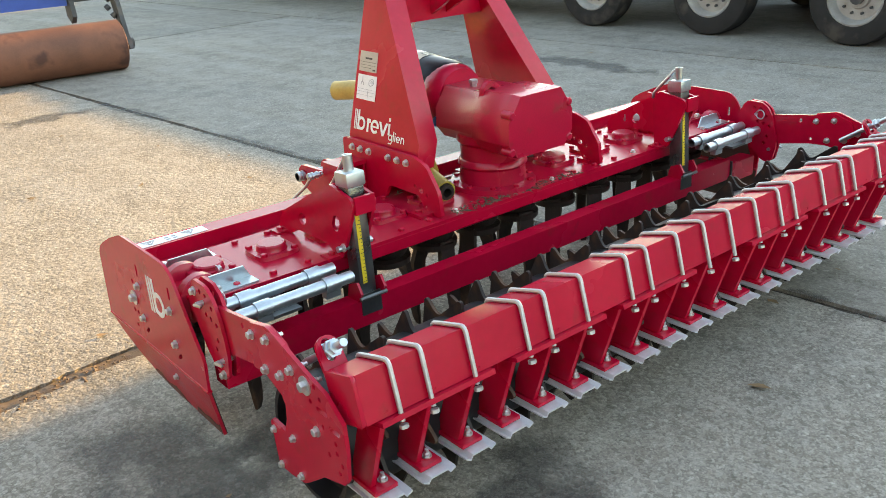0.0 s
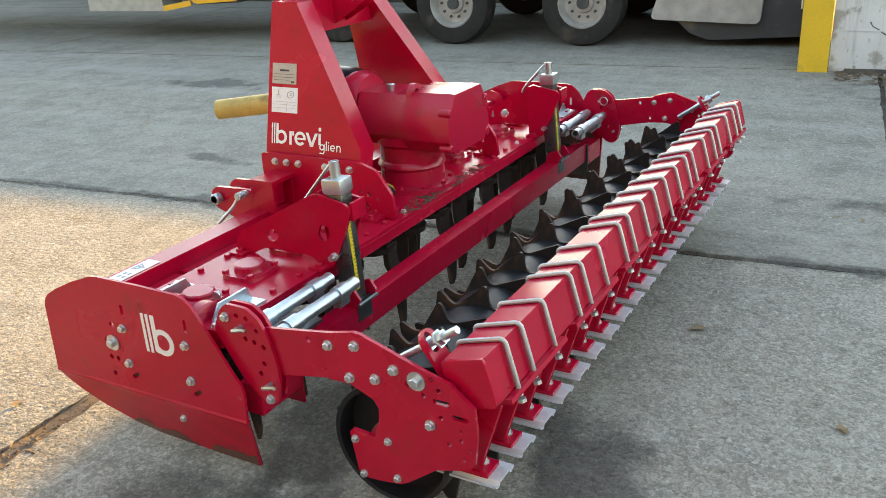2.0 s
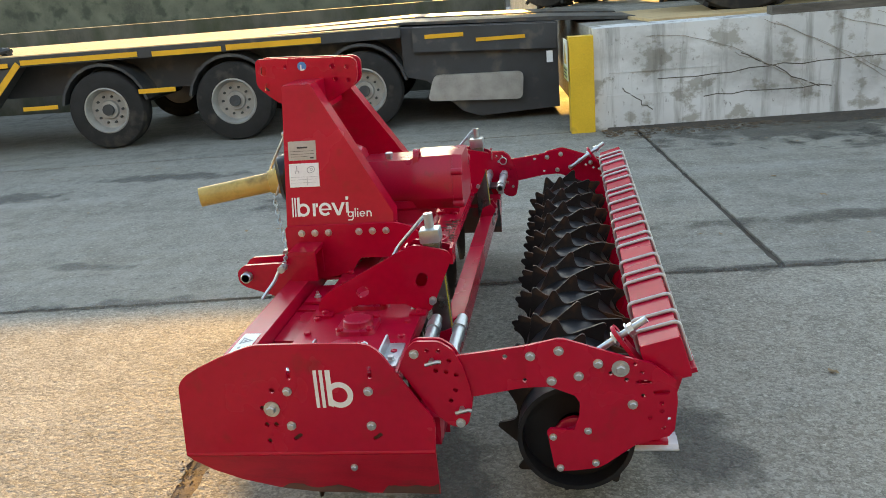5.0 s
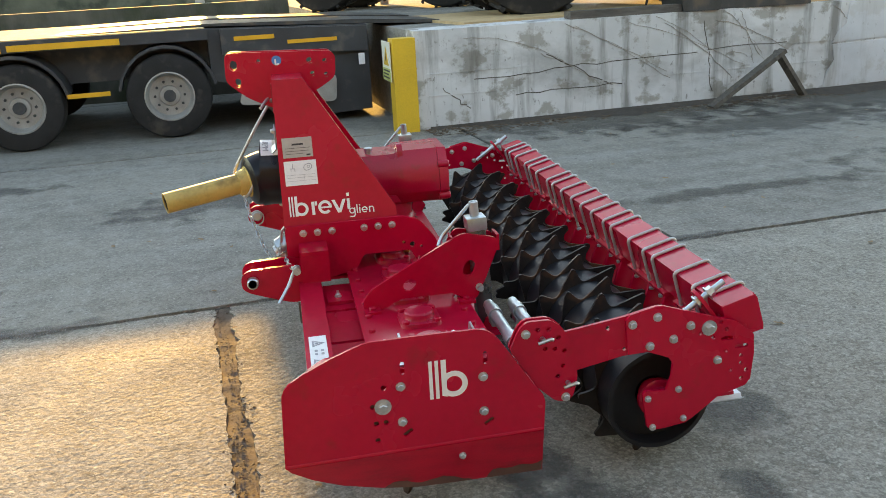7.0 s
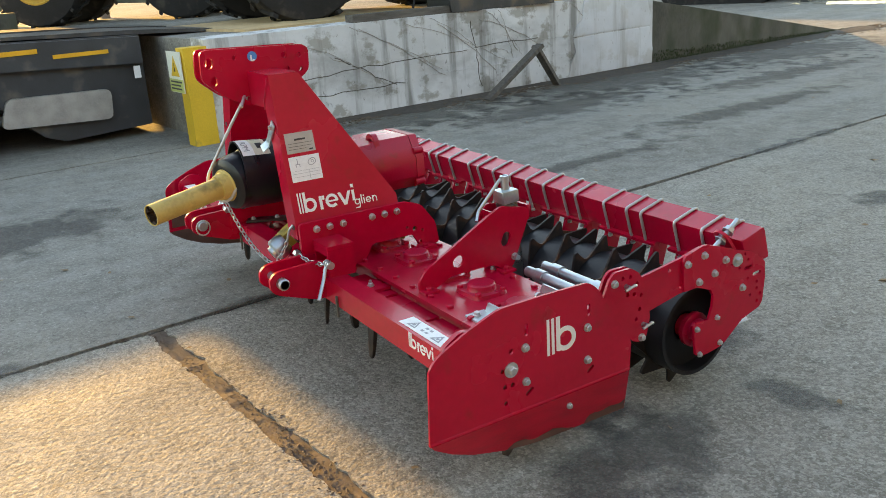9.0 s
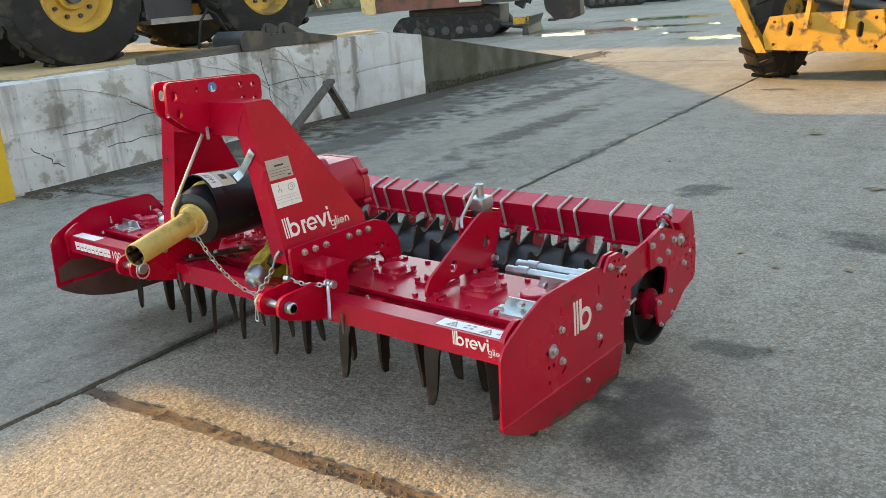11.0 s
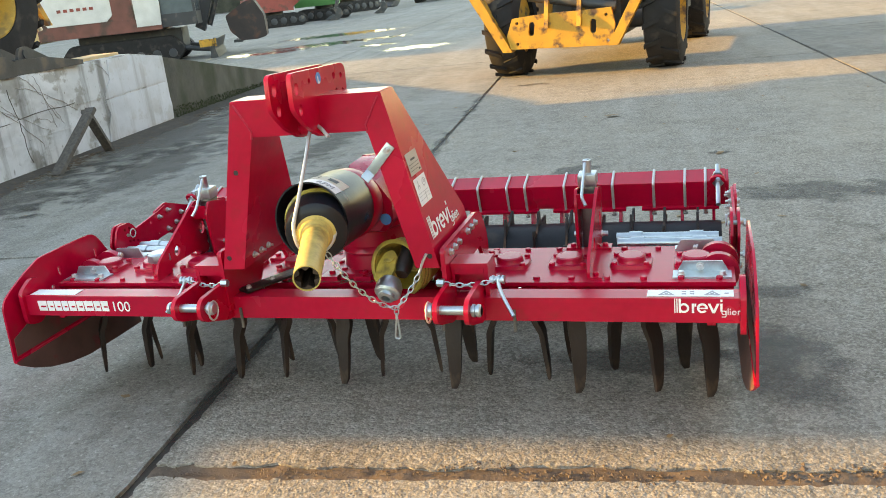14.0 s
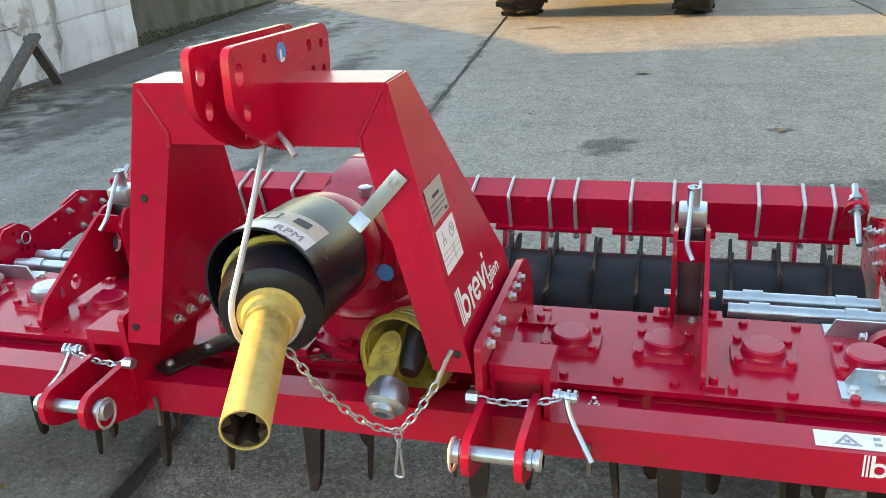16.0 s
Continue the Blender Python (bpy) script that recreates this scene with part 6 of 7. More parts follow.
def tooth_ring():
    """Nine hooked teeth: a steep hollow flank, a round gullet and a long straight back."""
    bm = bmesh.new()
    teeth = 9
    shape = [(0.0, 0.2085), (1.6, 0.2075), (2.8, 0.2020), (3.6, 0.1900), (4.6, 0.1760), (6.2, 0.1650), (8.5, 0.1585), (11.5, 0.1565), (15.0, 0.1580)]
    p, q = ((r * math.cos(radians(-a)), r * math.sin(radians(-a))) for a, r in ((15.0, 0.158), (38.6, 0.206)))
    for t in (0.2, 0.4, 0.6, 0.8, 1.0):
        x, z = p[0] + (q[0] - p[0]) * t, p[1] + (q[1] - p[1]) * t
        shape.append((-math.degrees(math.atan2(z, x)), math.hypot(x, z)))
    outer, inner = [], []
    for k in range(teeth):
        for off, r in shape:
            a = radians(-40 * k - off)
            outer.append((r * math.cos(a), r * math.sin(a)))
            inner.append(((RR - 0.003) * math.cos(a), (RR - 0.003) * math.sin(a)))
    n = len(outer)
    vs = [[bm.verts.new((w, p[0], p[1])) for p in loop] for w in (-0.0045, 0.0045) for loop in (outer, inner)]
    for i in range(n):
        j = (i + 1) % n
        bm.faces.new((vs[0][i], vs[0][j], vs[1][j], vs[1][i]))
        bm.faces.new((vs[2][i], vs[2][j], vs[3][j], vs[3][i]))
        bm.faces.new((vs[0][i], vs[0][j], vs[2][j], vs[2][i]))
    return mesh_of("tooth_ring", bm, TOOTH, smooth=30)


RING = tooth_ring()
PITCH = 0.1225
for k in range(19):
    x = 1.089 - PITCH * k
    if x < -1.13:
        break
    piece("tooth_ring", RING, drum, Matrix.Translation((x, RC.y, RC.z)) @ Matrix.Rotation(radians(104 + 1.2 * (k - 2) - 20 * (k % 2)), 4, "X"), "dark steel ring of curved teeth")

# ---- scraper beam with U-bolts, mounting strips and scrapers ----
BT = radians(15.5)
BM = Matrix.Translation((0, 1.185, 0.452)) @ Matrix.Rotation(BT, 4, "X")
bm = bmesh.new()
box(bm, (-1.195, -0.050, -0.053), (1.195, 0.050, 0.053))
scraper_beam = part("scraper_beam", bm, RED, harrow, "red square beam carrying the scrapers", bevel=0.006)
scraper_beam.matrix_basis = BM
for s in (1, -1):
    bm = bmesh.new()
    plate(bm, corner_round([(-0.052, -0.055), (-0.052, 0.055), (0.046, 0.055), (0.052, 0.045), (0.052, -0.055)], 0.012), "x", s * 1.1955, s * 1.2065, [])
    e = part("beam_end_plate", bm, RED, scraper_beam, bevel=0.002)
    # lug with the tension bolt
    bm = bmesh.new()
    lug = [(-0.03, -0.02)] + [(-0.002 + 0.028 * math.cos(a), 0.088 + 0.028 * math.sin(a)) for a in [math.pi * (1 - i / 9) for i in range(10)]] + [(0.03, -0.02)]
    plate(bm, [(p[0], p[1]) for p in lug], "y", -0.068, -0.058, [slot((0, 0.085), 0.05, 0.011, turn=1.57)])
    bmesh.ops.transform(bm, matrix=Matrix.Translation((s * 1.165, 0, 0)) @ Matrix.Translation((0, -0.063, 0)) @ Matrix.Rotation(radians(20), 4, "X") @ Matrix.Translation((0, 0.063, 0)), verts=bm.verts)
    lg = part("tension_lug", bm, RED, scraper_beam, "red slotted lug")
    bm = bmesh.new()
    a, b = Vector((s * 1.165, -0.205, 0.040)), Vector((s * 1.165, -0.015, 0.105))
    rod(bm, a, b, 0.009, 12)
    dd = (b - a).normalized()
    for at in (0.105, 0.145):
        lathe(bm, a + dd * at, dd, [(0, 0.021), (0.004, 0.021), (0.004, 0.016), (0.018, 0.016)], 6)
    part("tension_bolt", bm, ZINC, lg, "zinc tension bolt with nuts")
bm = bmesh.new()
path = rounded([(0, 0.0585, -0.072), (0, 0.0585, 0.0585), (0, -0.0585, 0.0585), (0, -0.0585, -0.072)], 0.016, 5)
sweep(bm, path, 0.0055, 8)
for y in (-0.0585, 0.0585):
    lathe(bm, (0, y, -0.0785), (0, 0, -1), [(0, 0.010), (0.008, 0.010)], 6)
UBOLT = mesh_of("u_bolt", bm, ROD)
bm = bmesh.new()
box(bm, (-0.150, -0.066, -0.066), (0.150, 0.066, -0.0545))
STRIP = mesh_of("mounting_strip", bm, RED, bevel=0.002)
for x in (1.020, 0.656, 0.293, -0.268, -0.631, -0.990):
    piece("mounting_strip", STRIP, scraper_beam, Matrix.Translation((x, 0, 0)), "red strip clamped under the beam")
for x in (1.119, 1.040, 0.919, 0.757, 0.683, 0.560, 0.395, 0.318, 0.192, 0.075, -0.042, -0.170, -0.292, -0.370, -0.535, -0.655, -0.728, -0.895, -1.012, -1.090):
    piece("u_bolt", UBOLT, scraper_beam, Matrix.Translation((x, 0, 0)), "pale galvanised U-bolt")

# one scraper: slanting flat arm, foot and galvanised blade
bm = bmesh.new()
prism(bm, [(1.195, 0.415), (1.275, 0.432), (1.205, 0.212), (1.130, 0.212)], "x", -0.006, 0.006)
bmesh.ops.translate(bm, vec=(0, -0.030, -0.006), verts=bm.verts)
ARM_MESH = mesh_of("scraper_arm", bm, RED, bevel=0.0015)
bm = bmesh.new()
box(bm, (-0.050, 1.135, 0.200), (0.010, 1.226, 0.2105))
bmesh.ops.translate(bm, vec=(0, -0.030, -0.006), verts=bm.verts)
FOOT_MESH = mesh_of("scraper_foot", bm, RED, bevel=0.0015)
bm = bmesh.new()
xs = [-0.050, -0.034, -0.027, 0.022, 0.029, 0.044]
zs = [-0.004, -0.011, 0.0, 0.0, -0.011, -0.002]
rows = []
for y, k in ((1.085, 0.96), (1.140, 1.0), (1.244, 1.0), (1.252, 0.97)):
    rows.append([bm.verts.new((x * k, y, 0.1935 + z * 0.9)) for x, z in zip(xs, zs)])
faces = []
for a, b in zip(rows, rows[1:]):
    for i in range(5):
        faces.append(bm.faces.new((a[i], a[i + 1], b[i + 1], b[i])))
ext = bmesh.ops.extrude_face_region(bm, geom=faces)
bmesh.ops.translate(bm, vec=(0, 0, 0.004), verts=[v for v in ext["geom"] if isinstance(v, bmesh.types.BMVert)])
bmesh.ops.translate(bm, vec=(0, -0.030, -0.006), verts=bm.verts)
BLADE_MESH = mesh_of("scraper_blade", bm, BLADE)
for k in range(19):
    x = 1.150 - PITCH * k
    scr = piece("scraper", ARM_MESH, harrow, pose(x, 0, 0), "red scraper arm with galvanised blade")
    piece("scraper_foot", FOOT_MESH, scr, pose(0, 0, 0))
    piece("scraper_blade", BLADE_MESH, scr, pose(-0.020, 0, 0), "pale galvanised scraper blade")
    piece("bolt", BOLT_NUT, scr, pose(-0.030, 1.168, 0.2045))


# ---- parked machines and clutter round the yard ----
def tyre_parts(parent, r, w, rim, rim_mat, hub_mat, lugs=0, at=(0, 0, 0), axis=(1, 0, 0), label=""):
    """A wheel: tyre with tread, dished rim, hub with nuts. The outer side looks along axis."""
    u, v, d = frame_of(axis)
    p = Vector(at) - d * (w / 2)
    bm = bmesh.new()
    lathe(bm, p, d, [(0.0, rim), (0.0, rim + (r - rim) * 0.55), (w * 0.06, r * 0.955), (w * 0.14, r * 0.99), (w * 0.5, r), (w * 0.86, r * 0.99), (w * 0.94, r * 0.955), (w, rim + (r - rim) * 0.55), (w, rim), (w * 0.9, rim * 0.97), (w * 0.1, rim * 0.97)], 40, closed=True)
    tyre = part("tyre", bm, RUBBER, parent, label or "black rubber tyre")
    for side in (0, 1) if lugs else ():
        pts = [(da * 13 / lugs, w * (dl if side else 1 - dl)) for da, dl in ((0.0, 0.5), (0.17, 0.98), (0.27, 0.98), (0.10, 0.5))]
        bm = bmesh.new()
        frustum(bm, [d * l + (u * math.cos(a) + v * math.sin(a)) * r * 0.975 for a, l in pts],
                [d * l + (u * math.cos(a) + v * math.sin(a)) * (r * 1.035) for a, l in pts])
        lug = mesh_of("tread_lug", bm, RUBBER)
        for k in range(lugs):
            piece("tread_lug", lug, tyre, Matrix.Translation(p) @ Matrix.Rotation(2 * math.pi * (k + 0.5 * side) / lugs, 4, d))
    bm = bmesh.new()
    lathe(bm, p, d, [(w * 0.12, rim * 0.5), (w * 0.12, rim * 0.96), (w * 0.97, rim * 0.985), (w * 0.985, rim * 0.93), (w * 0.88, rim * 0.86), (w * 0.62, rim * 0.80), (w * 0.60, rim * 0.42), (w * 0.72, rim * 0.38), (w * 0.72, 0.0005)], 32)
    wheel_rim = part("rim", bm, rim_mat, tyre, "painted wheel rim")
    bm = bmesh.new()
    rod(bm, p + d * w * 0.70, p + d * w * 0.86, rim * 0.24, 18)
    part("hub", bm, hub_mat, tyre)
    bm = bmesh.new()
    rod(bm, (0, 0, 0), (0, 0, w * 0.10), rim * 0.055, 6)
    nut = mesh_of("wheel_nut", bm, hub_mat)
    for k in range(10):
        a = 2 * math.pi * k / 10
        piece("wheel_nut", nut, tyre, facing(p + d * w * 0.60 + (u * math.cos(a) + v * math.sin(a)) * rim * 0.58, d))
    return tyre


# low-loader trailer with its near side towards the machine
TU, TDECK = -5.40, 0.995
trailer = thing("low_loader_trailer", "dark low-loader trailer with amber edge markings parked beside the dock", "trailer", at=yard(TU, 0))
trailer.rotation_euler = (0, 0, YARD)
TV0, TV1 = -12.0, -0.12


def tpart(name, bm, material, label="", bevel=0.0):
    return part(name, bm, material, trailer, label, bevel)


bm = bmesh.new()
box(bm, (-2.50, TV0, TDECK - 0.10), (-0.02, TV1, TDECK - 0.012))
tpart("deck_frame", bm, CHASSIS, "dark steel deck frame")
for k in range(9):
    bm = bmesh.new()
    box(bm, (-2.46 + k * 0.27, TV0 + 0.02, TDECK - 0.011), (-2.46 + k * 0.27 + 0.255, TV1 - 0.02, TDECK + 0.004))
    tpart("deck_plank", bm, PLY, "pale worn deck plank")
bm = bmesh.new()
box(bm, (-0.45, TV0, 0.55), (-0.36, TV1, TDECK - 0.10))
box(bm, (-2.10, TV0, 0.55), (-2.01, TV1, TDECK - 0.10))
tpart("chassis_beam", bm, CHASSIS)
bm = bmesh.new()
box(bm, (-0.028, TV0, TDECK - 0.105), (0.0, TV1, TDECK - 0.005))
tpart("side_rail", bm, CHASSIS, "dark side rail", 0.004)
# amber marking blocks and strips
for v0, v1, z0, z1 in ((-3.95, -2.75, 0.905, 0.955), (-2.6, -1.9, 0.895, 0.945), (-1.85, -0.9, 0.90, 0.955), (-2.80, -2.42, 0.54, 0.585), (-4.02, -3.66, 0.45, 0.49), (-1.42, -1.05, 0.45, 0.49)):
    bm = bmesh.new()
    box(bm, (0.001, v0, z0), (0.012, v1, z1))
    tpart("amber_strip", bm, AMBER, "amber marking strip")
for k in range(8):
    bm = bmesh.new()
    box(bm, (0.001, -5.45 + k * 0.175, 0.89), (0.012, -5.45 + k * 0.175 + 0.14, 0.935))
    tpart("amber_block", bm, AMBER, "amber marking block")
for a, b in (((-5.35, 0.80), (-4.98, 0.44)), ((-4.98, 0.44), (-4.42, 0.47)), ((-4.42, 0.47), (-3.98, 0.92)), ((-6.6, 0.82), (-5.5, 0.84)), ((-5.45, 0.36), (-5.05, 0.42))):
    bm = bmesh.new()
    d = Vector((0, b[0] - a[0], b[1] - a[1])).normalized() * 0.03
    n = Vector((0, -d.z, d.y))
    frustum(bm, [Vector((0.001, *a)) + n, Vector((0.001, *b)) + n, Vector((0.001, *b)) - n, Vector((0.001, *a)) - n], [Vector((0.014, *a)) + n, Vector((0.014, *b)) + n, Vector((0.014, *b)) - n, Vector((0.014, *a)) - n])
    tpart("amber_line", bm, AMBER, "slanting amber frame line")
for v0, v1 in ((-5.35, -4.0),):
    bm = bmesh.new()
    prism(bm, [(v0, 0.86), (v0 + 0.05, 0.78), (v0 + 0.4, 0.40), (v1 - 0.42, 0.42), (v1, 0.88)], "x", -0.20, -0.015)
    tpart("ramp_bay", bm, CHASSIS, "dark ramp bay")
bm = bmesh.new()
box(bm, (-0.35, -6.6, 0.33), (-0.005, -5.47, 0.80))
tpart("tool_box", bm, RIM_GREY, "grey tool box", 0.015)
bm = bmesh.new()
rod(bm, (0.0, -5.75, 0.60), (0.02, -5.75, 0.60), 0.05, 14)
tpart("box_lock", bm, INK)
for v in (-3.17, -1.85, -0.53):
    bm = bmesh.new()
    pts = [(v + 0.455 * math.cos(a), 0.40 + 0.47 * math.sin(a)) for a in [radians(10 + 16 * i) for i in range(11)]]
    inner = [(v + 0.43 * math.cos(a), 0.40 + 0.44 * math.sin(a)) for a in [radians(10 + 16 * i) for i in range(11)]][::-1]
    prism(bm, pts + inner, "x", -0.36, -0.005)
    tpart("mudguard", bm, CHASSIS, "black mudguard")
    tyre_parts(trailer, 0.395, 0.26, 0.235, RIM_GREY, CHASSIS, at=(-0.13, v, 0.395), axis=(1, 0, 0))
    tyre_parts(trailer, 0.395, 0.26, 0.235, RIM_GREY, CHASSIS, at=(-2.32, v, 0.395), axis=(-1, 0, 0))
    bm = bmesh.new()
    rod(bm, (-2.2, v, 0.395), (-0.25, v, 0.395), 0.065, 12)
    tpart("axle", bm, CHASSIS)
# sloping tail down to the dock, with its folded supports and a pale tank
bm = bmesh.new()
prism(bm, [(TV1, TDECK - 0.012), (1.42, DOCK_H + 0.03), (1.42, 0.10), (0.62, 0.06), (0.45, 0.12), (0.10, 0.45), (TV1, 0.50)], "x", -2.48, -0.10)
tpart("tail", bm, CHASSIS, "dark sloping trailer tail", 0.01)
bm = bmesh.new()
prism(bm, [(TV1 + 0.12, TDECK - 0.02), (1.40, DOCK_H + 0.02), (1.40, 0.68), (TV1 + 0.12, 0.74)], "x", -0.095, -0.02)
tpart("tail_rail", bm, CHASSIS, "dark tail rail", 0.006)
for v0, v1, z0, z1 in ((0.12, 0.50, 0.86, 0.90), (0.62, 1.1, 0.80, 0.835)):
    bm = bmesh.new()
    box(bm, (-0.018, v0, z0), (-0.008, v1, z1))
    tpart("amber_strip", bm, AMBER, "amber marking strip")
bm = bmesh.new()
prism(bm, corner_round([(0.10, 0.25), (1.05, 0.21), (1.07, 0.48), (0.18, 0.50)], 0.06), "x", -0.094, -0.03)
tpart("tank", bm, RIM_GREY, "pale grimy plastic tank", 0.012)
bm = bmesh.new()
box(bm, (-0.018, 1.30, 0.55), (-0.006, 1.36, 0.66))
tpart("reflector", bm, WHITE, "white reflector")
for x0 in (-2.35, -1.05):
    bm = bmesh.new()
    prism(bm, [(-1.5, TDECK + 0.006), (-0.10, TDECK + 0.03), (1.40, DOCK_H + 0.075), (2.2, DOCK_H + 0.02), (2.2, DOCK_H - 0.011), (1.40, DOCK_H + 0.035), (-0.10, TDECK + 0.005)], "x", x0, x0 + 0.85)
    tpart("loading_ramp", bm, SCRAP, "folded out steel loading ramp")
bm = bmesh.new()
for k in range(7):
    box(bm, (-1.9 + 0.04 * k, -6.3 - 0.3 * k, TDECK + 0.005), (-0.3, -6.2 - 0.3 * k, TDECK + 0.06 + 0.01 * (k % 3)))
tpart("stacked_bar", bm, RIM_GREY, "grey steel bars lying on the deck")
bm = bmesh.new()
rn = random.Random(3)
for k in range(4):
    sweep(bm, [Vector((-0.35 + rn.uniform(-0.2, 0.1), -4.9 + 0.12 * i + rn.uniform(-0.05, 0.05), TDECK + 0.03 + 0.03 * math.sin(i * 1.3 + k))) for i in range(7)], 0.028, 6)
tpart("strap_bundle", bm, CHASSIS, "bundle of dark lashing straps")

# telehandler
tele = thing("telehandler", "worn yellow telehandler with big tyres parked on the yard", "telehandler", at=(-0.31, 9.10, 0))
tele.rotation_euler = (0, 0, radians(-5))
for x, y, r, w in ((-0.98, 0.0, 0.64, 0.42), (1.0, 0.0, 0.64, 0.42), (-0.98, 3.45, 0.64, 0.42), (1.0, 3.45, 0.64, 0.42)):
    tyre_parts(tele, r, w, 0.38, MACHINE_YELLOW, MACHINE_YELLOW, lugs=16, at=(x, y, r), axis=(1 if x > 0 else -1, 0, 0), label="lugged black tyre")
def tp(name, bm, material, label="", bevel=0.0):
    return part(name, bm, material, tele, label, bevel)
bm = bmesh.new()
plate(bm, [(-0.80, 0.39), (0.46, 0.36), (0.50, 0.60), (0.46, 0.80), (0.12, 0.79), (-0.36, 0.79), (-0.76, 0.76), (-0.84, 0.55)], "y", -0.72, -0.66, [slot((-0.52, 0.62), 0.17, 0.035, turn=1.4), slot((0.24, 0.60), 0.17, 0.035, turn=1.5), circle((-0.70, 0.70), 0.02, 8), circle((0.40, 0.72), 0.02, 8), circle((0.41, 0.42), 0.02, 8), circle((-0.71, 0.45), 0.02, 8)])
tp("carriage_plate", bm, MACHINE_YELLOW, "chipped yellow carriage plate")
for s, x0 in ((-1, -0.84), (1, 0.47)):
    bm = bmesh.new()
    prism(bm, [(x0 - 0.06, 0.36), (x0 + 0.06, 0.36), (x0 + s * 0.46 + 0.07, 1.18), (x0 + s * 0.46 - 0.07, 1.18)], "y", -0.74, -0.58)
    tp("carriage_arm", bm, MACHINE_YELLOW, "yellow slanting arm", 0.01)
for x0 in (-0.32, 0.08):
    bm = bmesh.new()
    prism(bm, [(-0.80, 0.62), (-0.55, 0.62), (-0.42, 1.15), (-0.62, 1.15)], "x", x0 - 0.025, x0 + 0.025)
    tp("carriage_lug", bm, MACHINE_YELLOW, "yellow lug", 0.005)
bm = bmesh.new()
rod(bm, (-0.55, -0.60, 1.0), (0.5, -0.60, 0.80), 0.06, 14)
rod(bm, (0.42, -0.55, 0.86), (0.62, -0.35, 1.25), 0.085, 14)
tp("cylinder", bm, CHASSIS, "dark hydraulic cylinder")
bm = bmesh.new()
for k in range(4):
    sweep(bm, rounded([(-0.1 + 0.05 * k, -0.5, 1.2), (0.05 + 0.06 * k, -0.62, 0.92), (0.30 + 0.03 * k, -0.6, 0.95), (0.36, -0.4, 1.2)], 0.12), 0.014, 6)
tp("hose", bm, RUBBER, "black hydraulic hoses")
bm = bmesh.new()
box(bm, (-0.45, -0.3, 0.42), (0.50, 3.9, 0.95))
rod(bm, (-0.9, 0.0, 0.60), (0.95, 0.0, 0.60), 0.11, 14)
rod(bm, (-0.9, 3.45, 0.60), (0.95, 3.45, 0.60), 0.11, 14)
tp("chassis", bm, CHASSIS, "dark chassis and axles", 0.02)
bm = bmesh.new()
box(bm, (0.30, 0.75, 0.55), (1.05, 2.45, 1.25))
tp("engine_pod", bm, CHASSIS, "dark engine pod", 0.05)
for k in range(5):
    bm = bmesh.new()
    box(bm, (1.051, 0.95 + 0.12 * k, 0.65), (1.06, 1.02 + 0.12 * k, 1.10))
    tp("grille_bar", bm, RIM_GREY)
bm = bmesh.new()
box(bm, (-1.05, 0.8, 0.55), (-0.35, 2.5, 1.4))
tp("cab_base", bm, CHASSIS, "dark cab base", 0.04)

# land roller behind the sunlit patch
roller = thing("land_roller", "rust-brown smooth land roller with a blue frame on the yard", "land roller", at=(0, 0, 0))
bm = bmesh.new()
lathe(bm, (-0.92, -5.72, 0.222), (1, -0.04, 0), [(0.0, 0.10), (0.004, 0.205), (0.012, 0.222), (2.6, 0.222), (2.61, 0.205), (2.61, 0.1)], 40)
part("drum", bm, RUST, roller, "rust-brown steel drum")
bm = bmesh.new()
box(bm, (-0.55, -5.98, 0.60), (2.2, -5.86, 0.74))
part("frame_beam", bm, BLUE_PAINT, roller, "blue frame beam", bevel=0.01)
for x in (-0.58, -0.98):
    bm = bmesh.new()
    prism(bm, [(-5.98, 0.74), (-5.84, 0.74), (-5.70, 0.30), (-5.62, 0.18), (-5.72, 0.16), (-5.80, 0.28)] if x < -0.9 else [(-5.98, 0.74), (-5.84, 0.74), (-5.80, 0.50), (-5.86, 0.44), (-5.96, 0.50)], "x", x - 0.02, x + 0.02)
    part("bracket", bm, SCRAP if x < -0.9 else CHASSIS, roller, "grey steel bracket", bevel=0.004)
bm = bmesh.new()
box(bm, (-1.02, -5.98, 0.62), (-0.54, -5.88, 0.70))
rod(bm, (-1.03, -5.72, 0.222), (-0.9, -5.72, 0.222), 0.045, 14)
for k in range(6):
    rod(bm, (-0.96 + 0.03 * (k % 2), -5.95 + 0.05 * k, 0.62 - 0.07 * k), (-0.93 + 0.03 * (k % 2), -5.95 + 0.05 * k, 0.60 - 0.07 * k), 0.028, 10)
part("bearing_arm", bm, SCRAP, roller, "grey bearing arm with bolts")

# planks leaning together at the wall
for a, b, w in ((yard(-4.12, 4.46), yard(-4.13, 5.24, 0.485), 0.10), (yard(-4.27, 5.62), yard(-4.17, 5.20, 0.475), 0.085)):
    d = b - a
    plank = thing("plank", "weathered grey timber propped up near the white wall", "plank", at=a)
    bm = bmesh.new()
    box(bm, (-w * 0.5, -0.02, 0.0), (w * 0.5, 0.02, d.length))
    p = part("board", bm, WOOD, plank, bevel=0.004)
    p.rotation_mode = "QUATERNION"
    p.rotation_quaternion = d.to_track_quat("Z", "Y")

